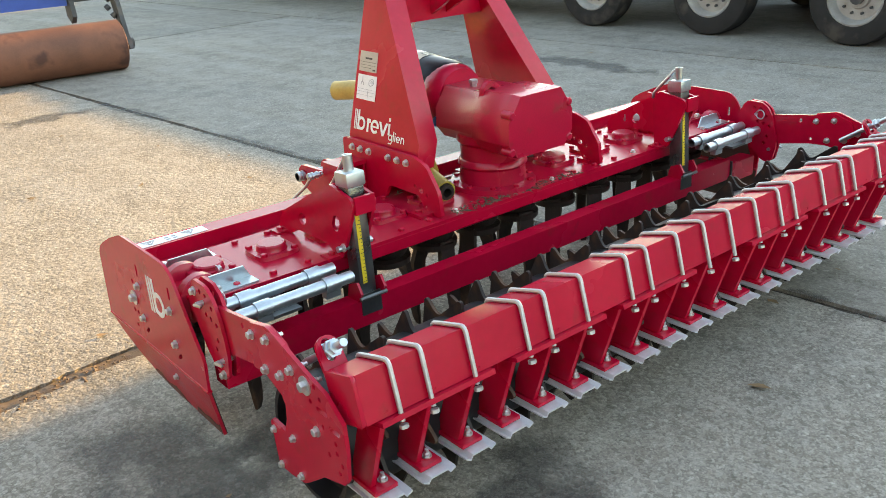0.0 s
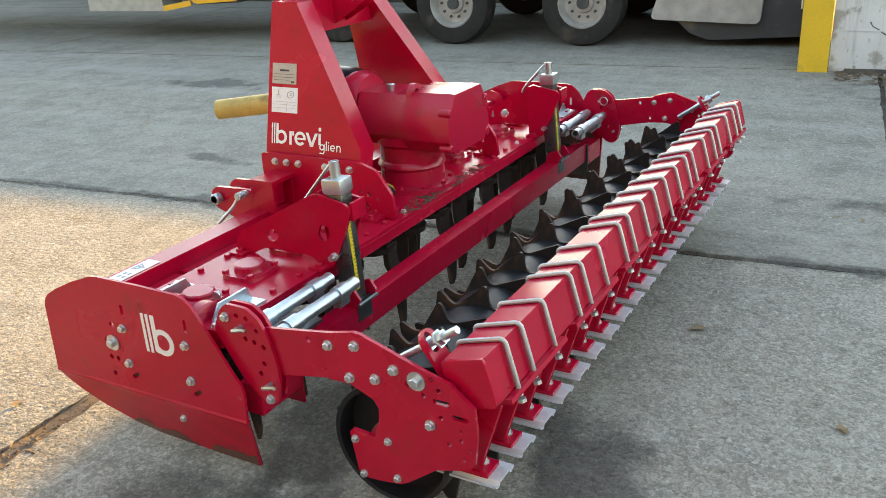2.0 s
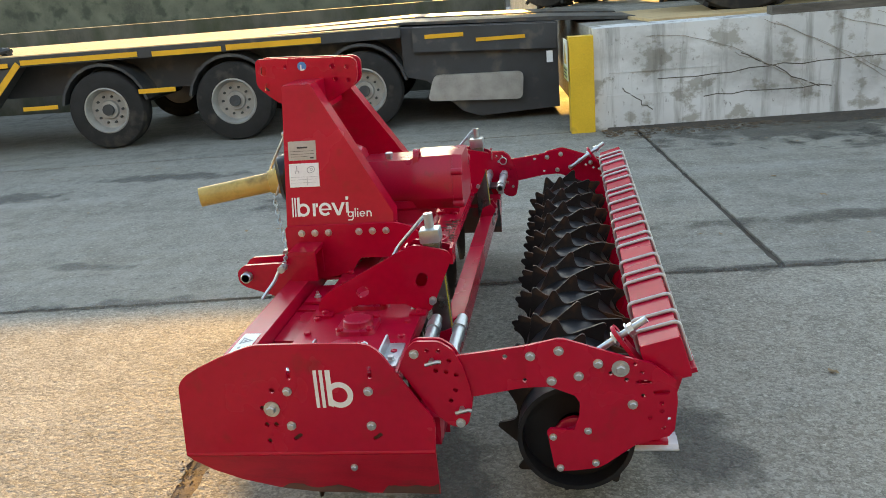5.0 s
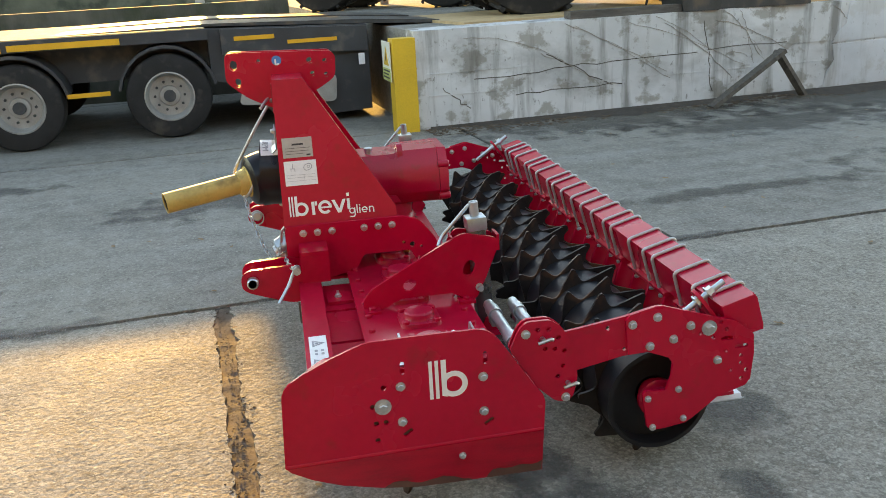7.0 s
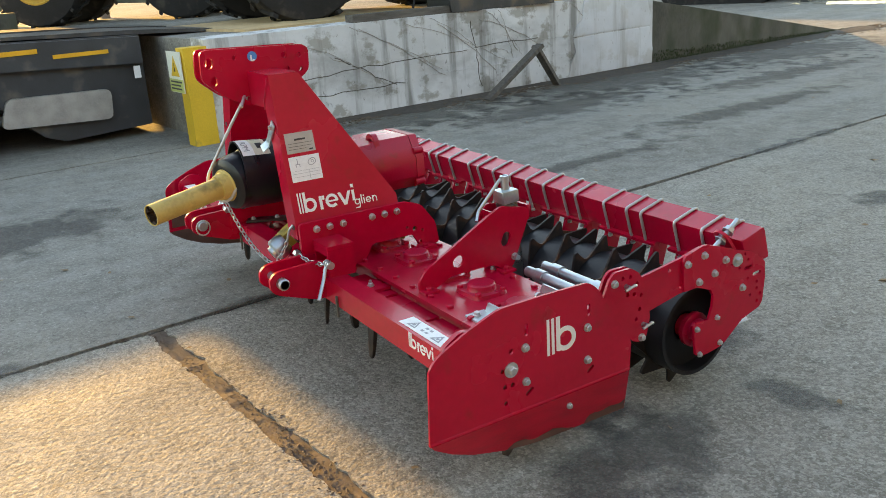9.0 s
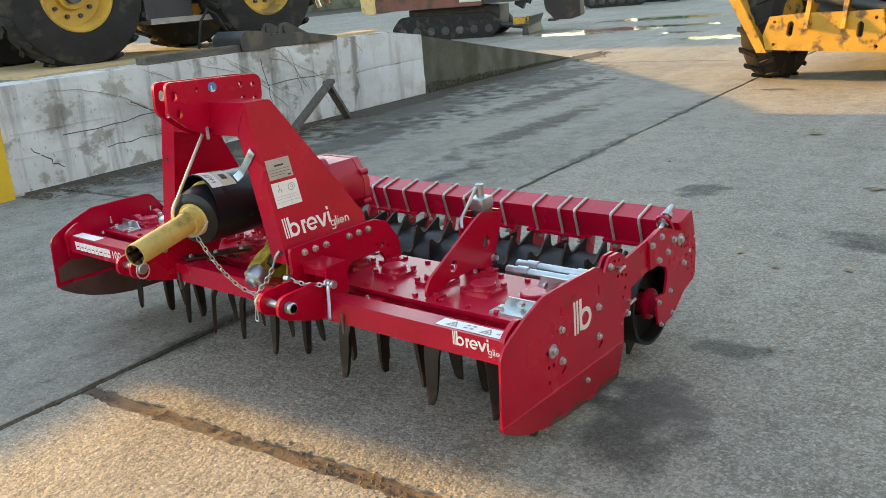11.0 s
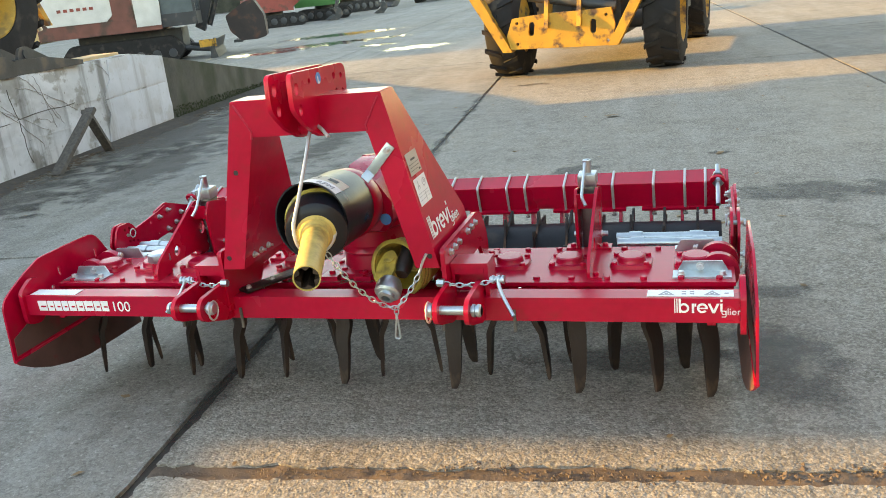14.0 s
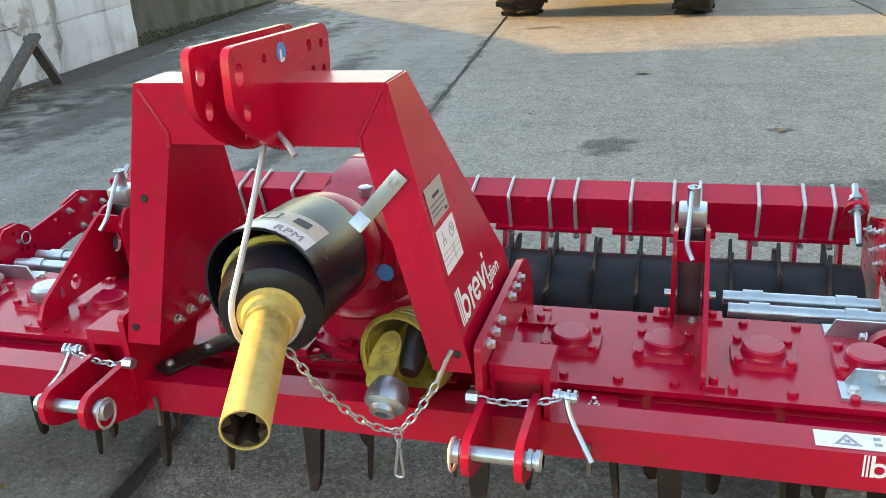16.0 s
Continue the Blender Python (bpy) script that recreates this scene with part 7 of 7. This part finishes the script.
# on the dock: timber edge board, plywood sheet, dark attachment, big wheeled machines
edge = thing("timber_beam", "dark timber beam lying along the dock's edge", "timber", at=yard(DOCK_U - 0.08, 3.18, DOCK_H - 0.012))
bm = bmesh.new()
box(bm, (-0.10, 0, 0.0), (0.05, 1.65, 0.075))
p = part("beam", bm, WOOD, edge, bevel=0.006)
p.rotation_euler = (0, 0, YARD)
sheet = thing("plywood_sheet", "pale plywood sheet lying on the dock floor", "plywood", at=yard(DOCK_U - 1.3, 2.1, DOCK_H - 0.010))
bm = bmesh.new()
box(bm, (-0.9, 0, 0.0), (1.0, 2.6, 0.025))
p = part("sheet", bm, PLY, sheet)
p.rotation_euler = (0, 0, YARD + 0.12)
strip = thing("plywood_board", "pale plywood offcut lying on the dock's edge", "plywood", at=yard(DOCK_U - 0.08, 5.75, DOCK_H - 0.012))
bm = bmesh.new()
box(bm, (-0.34, 0, 0.0), (0.0, 0.98, 0.034))
p = part("board", bm, PLY, strip, bevel=0.002)
p.rotation_euler = (0, 0, YARD + 0.03)
att = thing("loader_attachment", "dark worn steel loader attachment lying on the dock", "attachment", at=yard(DOCK_U - 0.06, 4.36, DOCK_H - 0.012))
att.scale = (1, 0.86, 1.25)
bm = bmesh.new()
prism(bm, corner_round([(0.0, 0.0), (0.45, 0.0), (0.47, 0.10), (0.36, 0.15), (0.08, 0.17), (-0.02, 0.11)], 0.03), "x", -0.42, 0.06)
part("hub_block", bm, SCRAP, att, "dirty cast hub block", bevel=0.015)
bm = bmesh.new()
prism(bm, [(0.40, 0.02), (0.55, 0.115), (1.05, 0.10), (1.62, 0.035), (1.62, 0.0), (0.40, 0.0)], "x", -0.62, 0.0)
part("blade_plate", bm, SCRAP, att, "flat tapered steel plate", bevel=0.006)
for x in (-0.46, -0.16):
    bm = bmesh.new()
    prism(bm, corner_round([(0.74, 0.08), (0.80, 0.19), (0.92, 0.20), (1.30, 0.07)], 0.03), "x", x, x + 0.035)
    lug = part("lug", bm, SCRAP, att, "pierced steel lug", bevel=0.004)
    bm = bmesh.new()
    rod(bm, (x - 0.012, 0.87, 0.145), (x + 0.05, 0.87, 0.145), 0.034, 16)
    part("bush", bm, CHASSIS, lug)
bm = bmesh.new()
sweep(bm, [(-0.5, 0.3, 0.17), (-0.52, 0.2, 0.30), (-0.50, 0.05, 0.36), (-0.45, -0.12, 0.26), (-0.44, -0.2, 0.05)], 0.014, 8)
part("hose", bm, RUBBER, att, "black hydraulic hose")


def wheeled_machine(at, turn, r, base, track, name, label, body):
    """Four big wheels under a low dark body with cross axles; only its lower part shows."""
    m = thing(name, label, "loader", at=at)
    m.rotation_euler = (0, 0, turn)
    for x in (0.0, -track):
        for y in (0.0, base):
            tyre_parts(m, r, 0.46, r * 0.53, RIM_YELLOW, CHASSIS, lugs=18, at=(x, y, r), axis=(1 if x == 0 else -1, 0, 0), label="big lugged tyre with a yellow rim")
    for y in (0.0, base):
        bm = bmesh.new()
        rod(bm, (-track + 0.1, y, r), (-0.1, y, r), 0.13, 14)
        part("axle", bm, CHASSIS, m)
    bm = bmesh.new()
    box(bm, (-track + 0.26, -0.7, r * 0.75), (-0.26, base + 0.6, r * 1.25))
    part("chassis", bm, CHASSIS, m, bevel=0.03)
    bm = bmesh.new()
    box(bm, (-track * 0.85, r + 0.12, r * 0.55), (-0.05, base - r - 0.12, r * 1.30))
    part("side_box", bm, body, m, "grey side tank", bevel=0.05)
    return m


wheeled_machine((-10.56, 0.80, DOCK_H - 0.012), radians(-32), 0.62, 2.0, 1.2, "wheel_loader", "big wheel loader with yellow rims parked on the dock", CHASSIS)
loader = wheeled_machine((-5.95, 2.70, DOCK_H - 0.016), radians(-4), 0.70, 2.20, 1.75, "backhoe_loader", "dark backhoe loader with yellow rims at the dock's edge", CHASSIS)
for x, y0, z0, y1, z1, k in ((-0.30, 3.24, 0.42, 3.08, 0.95, 0.024), (-0.34, 3.52, 0.40, 3.24, 0.98, 0.030)):
    bm = bmesh.new()
    frustum(bm, [(x - k, y0 - k, z0), (x + k, y0 - k, z0), (x + k, y0 + k, z0), (x - k, y0 + k, z0)],
            [(x - k, y1 - 1.6 * k, z1), (x + k, y1 - 1.6 * k, z1), (x + k, y1 + 1.6 * k, z1), (x - k, y1 + 1.6 * k, z1)])
    part("stabiliser_leg", bm, MACHINE_YELLOW, loader, "worn yellow slanting leg", bevel=0.008)
bm = bmesh.new()
rod(bm, (-0.36, 3.40, 0.36), (-0.36, 3.18, 1.0), 0.028, 12)
part("ram", bm, BOLT, loader, "bright hydraulic ram")
bm = bmesh.new()
box(bm, (-1.5, 2.95, 0.85), (-0.12, 3.45, 1.15))
part("rear_frame", bm, CHASSIS, loader, bevel=0.03)
bm = bmesh.new()
box(bm, (-0.40, 0.85, 0.34), (-0.02, 1.62, 0.40))
part("step", bm, RIM_GREY, loader, "pale grey step plate", bevel=0.008)
bm = bmesh.new()
lathe(bm, (0.03, 1.70, 0.52), (1, 0, 0), [(0.0, 0.0005), (0.0, 0.03), (0.02, 0.03), (0.025, 0.022), (0.025, 0.0005)], 14)
part("side_lamp", bm, AMBER, loader, "amber side lamp")


def tracked_machine(at, turn, k, body, panel, label):
    """An excavator: tracks, slewing body with cab, boom and bucket. k scales it."""
    m = thing("excavator", label, "excavator", at=at, group="excavators on the yard")
    m.rotation_euler = (0, 0, turn)
    m.scale = (k, k, k)
    for s in (1, -1):
        bm = bmesh.new()
        prism(bm, corner_round([(-1.35, 0.0), (1.35, 0.0), (1.6, 0.3), (1.35, 0.62), (-1.35, 0.62), (-1.6, 0.3)], 0.15), "y", s * 0.75, s * 1.15)
        tr = part("track", bm, RUBBER, m, "black crawler track")
        for x in (-1.2, -0.7, -0.2, 0.3, 0.8, 1.25):
            bm = bmesh.new()
            lathe(bm, (x, s * 1.12, 0.3), (0, s, 0), [(0, 0.17), (0.06, 0.17), (0.08, 0.12)], 12)
            part("track_roller", bm, CHASSIS, tr)
    bm = bmesh.new()
    box(bm, (-1.5, -1.1, 0.78), (0.9, 1.1, 1.5))
    part("slewing_body", bm, body, m, bevel=0.12)
    bm = bmesh.new()
    rod(bm, (0, 0, 0.5), (0, 0, 0.8), 0.5, 18)
    part("slew_ring", bm, CHASSIS, m)
    bm = bmesh.new()
    box(bm, (-1.35, -1.13, 0.95), (0.2, -1.1, 1.42))
    part("side_panel", bm, panel, m, "pale side panel")
    bm = bmesh.new()
    box(bm, (0.0, 0.2, 1.5), (1.0, 1.1, 2.5))
    part("cab", bm, body, m, bevel=0.1)
    bm = bmesh.new()
    box(bm, (0.15, 0.19, 1.7), (0.9, 1.11, 2.35))
    part("cab_window", bm, GLASS, m)
    bm = bmesh.new()
    prism(bm, [(0.8, 1.1), (1.0, 0.9), (2.6, 2.0), (3.6, 1.4), (3.75, 1.55), (2.6, 2.35)], "y", -0.2, 0.05)
    part("boom", bm, body, m, bevel=0.02)
    bm = bmesh.new()
    prism(bm, [(3.55, 1.55), (3.75, 1.55), (3.35, 0.5), (3.2, 0.5)], "y", -0.17, 0.02)
    part("dipper", bm, SCRAP, m)
    bm = bmesh.new()
    prism(bm, corner_round([(2.75, 0.05), (3.3, 0.0), (3.6, 0.3), (3.45, 0.62), (3.05, 0.62), (3.2, 0.3)], 0.06), "y", -0.55, 0.4)
    part("bucket", bm, SCRAP, m, "dark worn bucket", bevel=0.01)
    return m


def big_excavator(at, turn):
    """An old excavator, broadside: pale engine doors over a brown frame, dozer blade and bucket."""
    m = thing("excavator", "old excavator with pale side panels and rust brown frame", "excavator", at=at, group="excavators on the yard")
    m.rotation_euler = (0, 0, turn)
    m.scale = (0.89, 0.89, 0.89)
    for y in (0.15, 1.95):
        bm = bmesh.new()
        prism(bm, corner_round([(-3.75, 0.0), (-1.0, 0.0), (-0.68, 0.34), (-1.0, 0.72), (-3.75, 0.72), (-4.07, 0.34)], 0.14), "y", y, y + 0.42)
        tr = part("track", bm, RUBBER, m, "muddy crawler track")
        for k in range(7):
            bm = bmesh.new()
            lathe(bm, (-3.7 + 0.44 * k, y + 0.01, 0.26), (0, -1, 0), [(0, 0.12), (0.03, 0.12), (0.04, 0.07), (0.04, 0.0)], 12)
            part("track_roller", bm, CHASSIS, tr)
    bm = bmesh.new()
    box(bm, (-3.6, 0.58, 0.28), (-0.8, 1.94, 0.90))
    part("undercarriage", bm, CHASSIS, m, bevel=0.03)
    bm = bmesh.new()
    rod(bm, (-2.3, 1.25, 0.5), (-2.3, 1.25, 0.95), 0.6, 20)
    part("slew_ring", bm, CHASSIS, m)
    bm = bmesh.new()
    box(bm, (-4.45, 0.0, 0.92), (-1.2, 2.5, 1.26))
    part("frame", bm, RUST_FRAME, m, "rust brown frame", bevel=0.03)
    bm = bmesh.new()
    prism(bm, corner_round([(-4.35, 1.25), (-1.9, 1.25), (-1.9, 2.05), (-4.1, 2.15), (-4.35, 1.90)], 0.08), "y", 0.06, 2.44)
    part("engine_hood", bm, RUST_FRAME, m, bevel=0.03)
    bm = bmesh.new()
    plate(bm, corner_round([(-4.28, 1.40), (-4.16, 1.27), (-2.62, 1.27), (-2.45, 1.42), (-2.45, 1.96), (-4.28, 2.02)], 0.05), "y", 0.03, 0.075)
    door = part("engine_door", bm, MACHINE_WHITE, m, "pale engine door", bevel=0.008)
    for k in range(6):
        bm = bmesh.new()
        box(bm, (-3.85 + 0.17 * k, 0.02, 1.62), (-3.75 + 0.17 * k, 0.034, 1.70))
        part("lettering_bar", bm, MACHINE_RED, door)
    bm = bmesh.new()
    plate(bm, corner_round([(-1.85, 1.04), (-1.2, 1.04), (-1.16, 1.60), (-1.2, 2.05), (-1.85, 2.05)], 0.04), "y", -0.03, 0.03)
    part("step_panel", bm, MACHINE_WHITE, m, "white side panel", bevel=0.008)
    # the counterweight's colour carries the warm tone of sunlight
    bm = bmesh.new()
    prism(bm, corner_round([(-4.9, 0.92), (-4.45, 0.85), (-4.45, 2.10), (-4.75, 2.10), (-4.92, 1.70)], 0.10), "y", 0.0, 2.5)
    part("counterweight", bm, CREAM_SUNLIT, m, "cream counterweight coloured as in sunlight", bevel=0.05)
    # cab with posts and glass
    for x, y in ((-1.2, 0.1), (-0.28, 0.1), (-1.2, 1.05), (-0.28, 1.05)):
        bm = bmesh.new()
        box(bm, (x - 0.035, y - 0.035, 1.05), (x + 0.035, y + 0.035, 2.80))
        part("cab_post", bm, CHASSIS, m)
    bm = bmesh.new()
    box(bm, (-1.28, 0.04, 2.80), (-0.2, 1.12, 2.90))
    part("cab_roof", bm, MACHINE_WHITE, m, bevel=0.03)
    bm = bmesh.new()
    box(bm, (-1.25, 0.07, 0.96), (-0.24, 1.1, 1.30))
    part("cab_floor", bm, CHASSIS, m, bevel=0.02)
    for x0, y0, x1, y1 in ((-1.16, 0.09, -0.32, 0.10), (-0.285, 0.14, -0.275, 1.01)):
        bm = bmesh.new()
        box(bm, (x0, y0, 1.30), (x1, y1, 2.80))
        part("cab_window", bm, GLASS, m)
    bm = bmesh.new()
    prism(bm, corner_round([(-0.9, 1.30), (-0.45, 1.30), (-0.45, 1.42), (-0.75, 1.45), (-0.80, 2.00), (-0.92, 2.00)], 0.04), "y", 0.4, 0.8)
    part("seat", bm, INK, m, "black operator's seat")
    # boom, dipper, bucket
    bm = bmesh.new()
    prism(bm, [(-0.5, 0.85), (-0.25, 0.7), (0.35, 2.2), (1.5, 3.3), (1.4, 3.5), (0.1, 2.5)], "y", 1.3, 1.6)
    part("boom", bm, CHASSIS, m, bevel=0.03)
    bm = bmesh.new()
    rod(bm, (-0.1, 1.45, 0.85), (0.35, 1.45, 1.9), 0.075, 12)
    part("ram", bm, SCRAP, m)
    bm = bmesh.new()
    prism(bm, [(1.35, 3.5), (1.6, 3.3), (1.25, 1.35), (1.05, 1.35)], "y", 1.32, 1.58)
    part("dipper", bm, RUST_FRAME, m, bevel=0.02)
    bm = bmesh.new()
    prism(bm, corner_round([(0.42, 1.05), (0.50, 0.62), (0.78, 0.34), (1.25, 0.33), (1.52, 0.40), (1.50, 1.0), (1.28, 1.42), (1.0, 1.40)], 0.07), "y", 0.95, 1.95)
    bucket = part("bucket", bm, RUST_DARK, m, "dark rusty bucket", bevel=0.02)
    for k in range(4):
        bm = bmesh.new()
        box(bm, (0.55, 1.0 + 0.26 * k, 0.30), (0.80, 1.09 + 0.26 * k, 0.37))
        part("bucket_tooth", bm, SCRAP, bucket)
    # dozer blade on its arms
    bm = bmesh.new()
    prism(bm, corner_round([(-0.05, 0.0), (0.16, 0.0), (0.10, 0.25), (0.20, 0.52), (0.10, 0.55), (-0.02, 0.28)], 0.02), "y", 0.0, 2.4)
    blade = part("dozer_blade", bm, SCRAP, m, "black dozer blade")
    bm = bmesh.new()
    box(bm, (-0.30, 0.0, 0.32), (0.16, 0.05, 0.52))
    part("cheek_plate", bm, MACHINE_YELLOW, blade, "orange end plate", bevel=0.006)
    for y in (0.4, 1.9):
        bm = bmesh.new()
        rod(bm, (-1.2, y, 0.42), (0.0, y, 0.22), 0.07, 10)
        part("blade_arm", bm, CHASSIS, blade)
    return m


big_excavator((-10.49, 17.05, 0), radians(24))
tracked_machine((-16.1, 31.8, 0), radians(35), 0.8, MACHINE_RED, MACHINE_RED, "small red excavator far down the yard")
tracked_machine((-15.2, 35.0, 0), radians(20), 0.8, GREEN, GREEN, "green tracked machine far down the yard")
tracked_machine((-16.5, 41.0, 0), radians(60), 0.9, MACHINE_YELLOW, MACHINE_YELLOW, "yellow tracked machine far down the yard")
tracked_machine((-13.5, 47.0, 0), radians(100), 0.9, GREEN, AMBER, "green tracked machine far down the yard")

# plain walls added to close the yard beyond the slabs
bm = bmesh.new()
box(bm, (-60, -60, 0), (-59, 7.8, 7.5))
# raised to block the low sun from the far west ground
box(bm, (-60, 7.8, 0), (-59, 80, 11.2))
# kept low so that the puddles mirror the sky
box(bm, (-60, 80, 0), (60, 81, 2.2))
box(bm, (45, -60, 0), (46, 80, 4.0))
box(bm, (-60, -61, 0), (60, -60, 4.0))
far = part("wall_yard", bm, HEDGE, None, "plain dark walls added far round the yard")
tagged(far, category="wall", kind="structure")


# ---- stains and puddles: thin films with soft uneven edges ----
def film(name, colour, rough, strength, specular=0.5):
    m = bpy.data.materials.new(name)
    m.use_nodes = True
    nt = m.node_tree
    b = nt.nodes["Principled BSDF"]
    b.inputs["Base Color"].default_value = (*colour, 1)
    b.inputs["Roughness"].default_value = rough
    co = nt.nodes.new("ShaderNodeTexCoord")
    ln = nt.nodes.new("ShaderNodeVectorMath")
    ln.operation = "LENGTH"
    nt.links.new(co.outputs["Object"], ln.inputs[0])
    geo = nt.nodes.new("ShaderNodeNewGeometry")
    no = nt.nodes.new("ShaderNodeTexNoise")
    no.inputs["Scale"].default_value, no.inputs["Detail"].default_value = 5.0, 8.0
    nt.links.new(geo.outputs["Position"], no.inputs["Vector"])
    ad = nt.nodes.new("ShaderNodeMath")
    ad.operation = "MULTIPLY_ADD"
    nt.links.new(no.outputs[0], ad.inputs[0])
    ad.inputs[1].default_value = 1.7
    nt.links.new(ln.outputs["Value"], ad.inputs[2])
    mr = nt.nodes.new("ShaderNodeMapRange")
    mr.inputs[1].default_value, mr.inputs[2].default_value = 1.18, 1.50
    mr.inputs[3].default_value, mr.inputs[4].default_value = strength, 0.0
    nt.links.new(ad.outputs[0], mr.inputs[0])
    nt.links.new(mr.outputs[0], b.inputs["Alpha"])
    return m


OIL = film("oil_stain", (0.06, 0.058, 0.054), 0.6, 0.45)
WET = film("wet_film", (0.08, 0.085, 0.09), 0.06, 0.95)
EARTH_FILM = film("earthy_dirt", (0.075, 0.066, 0.054), 0.9, 0.42)



def patch(name, x, y, rx, ry, turn, material, label, category, z=0.0016):
    bm = bmesh.new()
    bmesh.ops.create_circle(bm, cap_ends=True, segments=40, radius=1.0)
    ob = part(name, bm, material, None, label)
    ob.matrix_basis = Matrix.Translation((x, y, z)) @ Matrix.Rotation(turn, 4, "Z") @ Matrix.Diagonal((rx, ry, 1, 1))
    tagged(ob, category=category, kind="stuff")


stains = ((0.80, 1.28, 0.42, 0.26, 0.35), (1.42, 1.21, 0.24, 0.11, 0.2), (1.34, 0.52, 0.24, 0.46, 0.1), (1.70, 2.74, 0.70, 0.28, 0.1), (1.22, 3.83, 0.12, 0.05, 0.0), (0.33, 5.48, 0.10, 0.05, 0.3), (-1.12, -1.75, 0.30, 0.10, 1.5), (-2.93, -3.42, 0.25, 0.7, 0.1), (-3.5, -2.35, 0.22, 0.9, 0.0), (0.30, -4.15, 0.45, 0.18, 0.1), (0.27, 3.44, 0.3, 0.2, 0.8), (-0.9, 8.0, 0.30, 0.12, 0.1), (2.2, 1.8, 0.4, 0.5, 0.3), (-2.6, -0.6, 0.5, 0.8, 0.4), (0.9, 0.55, 0.5, 0.2, 0.2))
for k, (x, y, rx, ry, a) in enumerate(stains):
    patch("oil_stain", x, y, rx * 1.25, ry * 1.25, a, OIL, "dark oil stain soaked into the concrete", "stain", 0.0012 + 0.00005 * k)
for k, (u, v, rx, ry) in enumerate(((-4.0, 3.4, 0.75, 2.2), (-3.8, 6.2, 0.95, 2.4), (-3.7, 9.2, 1.0, 2.6), (-3.2, 4.6, 0.6, 2.0), (-2.6, 7.4, 0.35, 2.4), (-1.7, 5.4, 0.25, 2.2), (-1.35, 3.0, 0.14, 1.9))):
    q = yard(u, v)
    patch("washed_dirt", q.x, q.y, rx * 1.3, ry * 1.2, YARD, EARTH_FILM, "earthy dirt washed along the yard's concrete", "stain", 0.0032 + 0.00005 * k)
for k, (v, rx, ry) in enumerate(((-1.1, 0.07, 0.55), (-2.2, 0.05, 0.8), (0.4, 0.06, 0.7), (1.9, 0.045, 0.9), (4.4, 0.06, 1.1), (6.6, 0.05, 0.9), (-3.8, 0.05, 0.8))):
    q = yard(-0.60, v)
    patch("joint_dirt", q.x, q.y, rx * 1.9, ry * 1.3, YARD, OIL, "dark dirt soaked into the slab's joint", "stain", 0.0027 + 0.00005 * k)
for x, y, rx, ry, a in ((-8.2, 18.2, 1.7, 0.9, 0.5), (-4.6, 15.1, 0.9, 0.55, 0.2), (-6.9, 18.9, 1.1, 0.5, 0.3), (-9.1, 17.0, 1.3, 0.6, 0.2), (-9.0, 22.0, 2.0, 1.0, 0.3), (-6.0, 16.6, 0.6, 0.3, 0.0)):
    patch("puddle", x, y, rx * 1.35, ry * 1.5, a, WET, "shallow puddle on the concrete", "puddle", 0.0022)
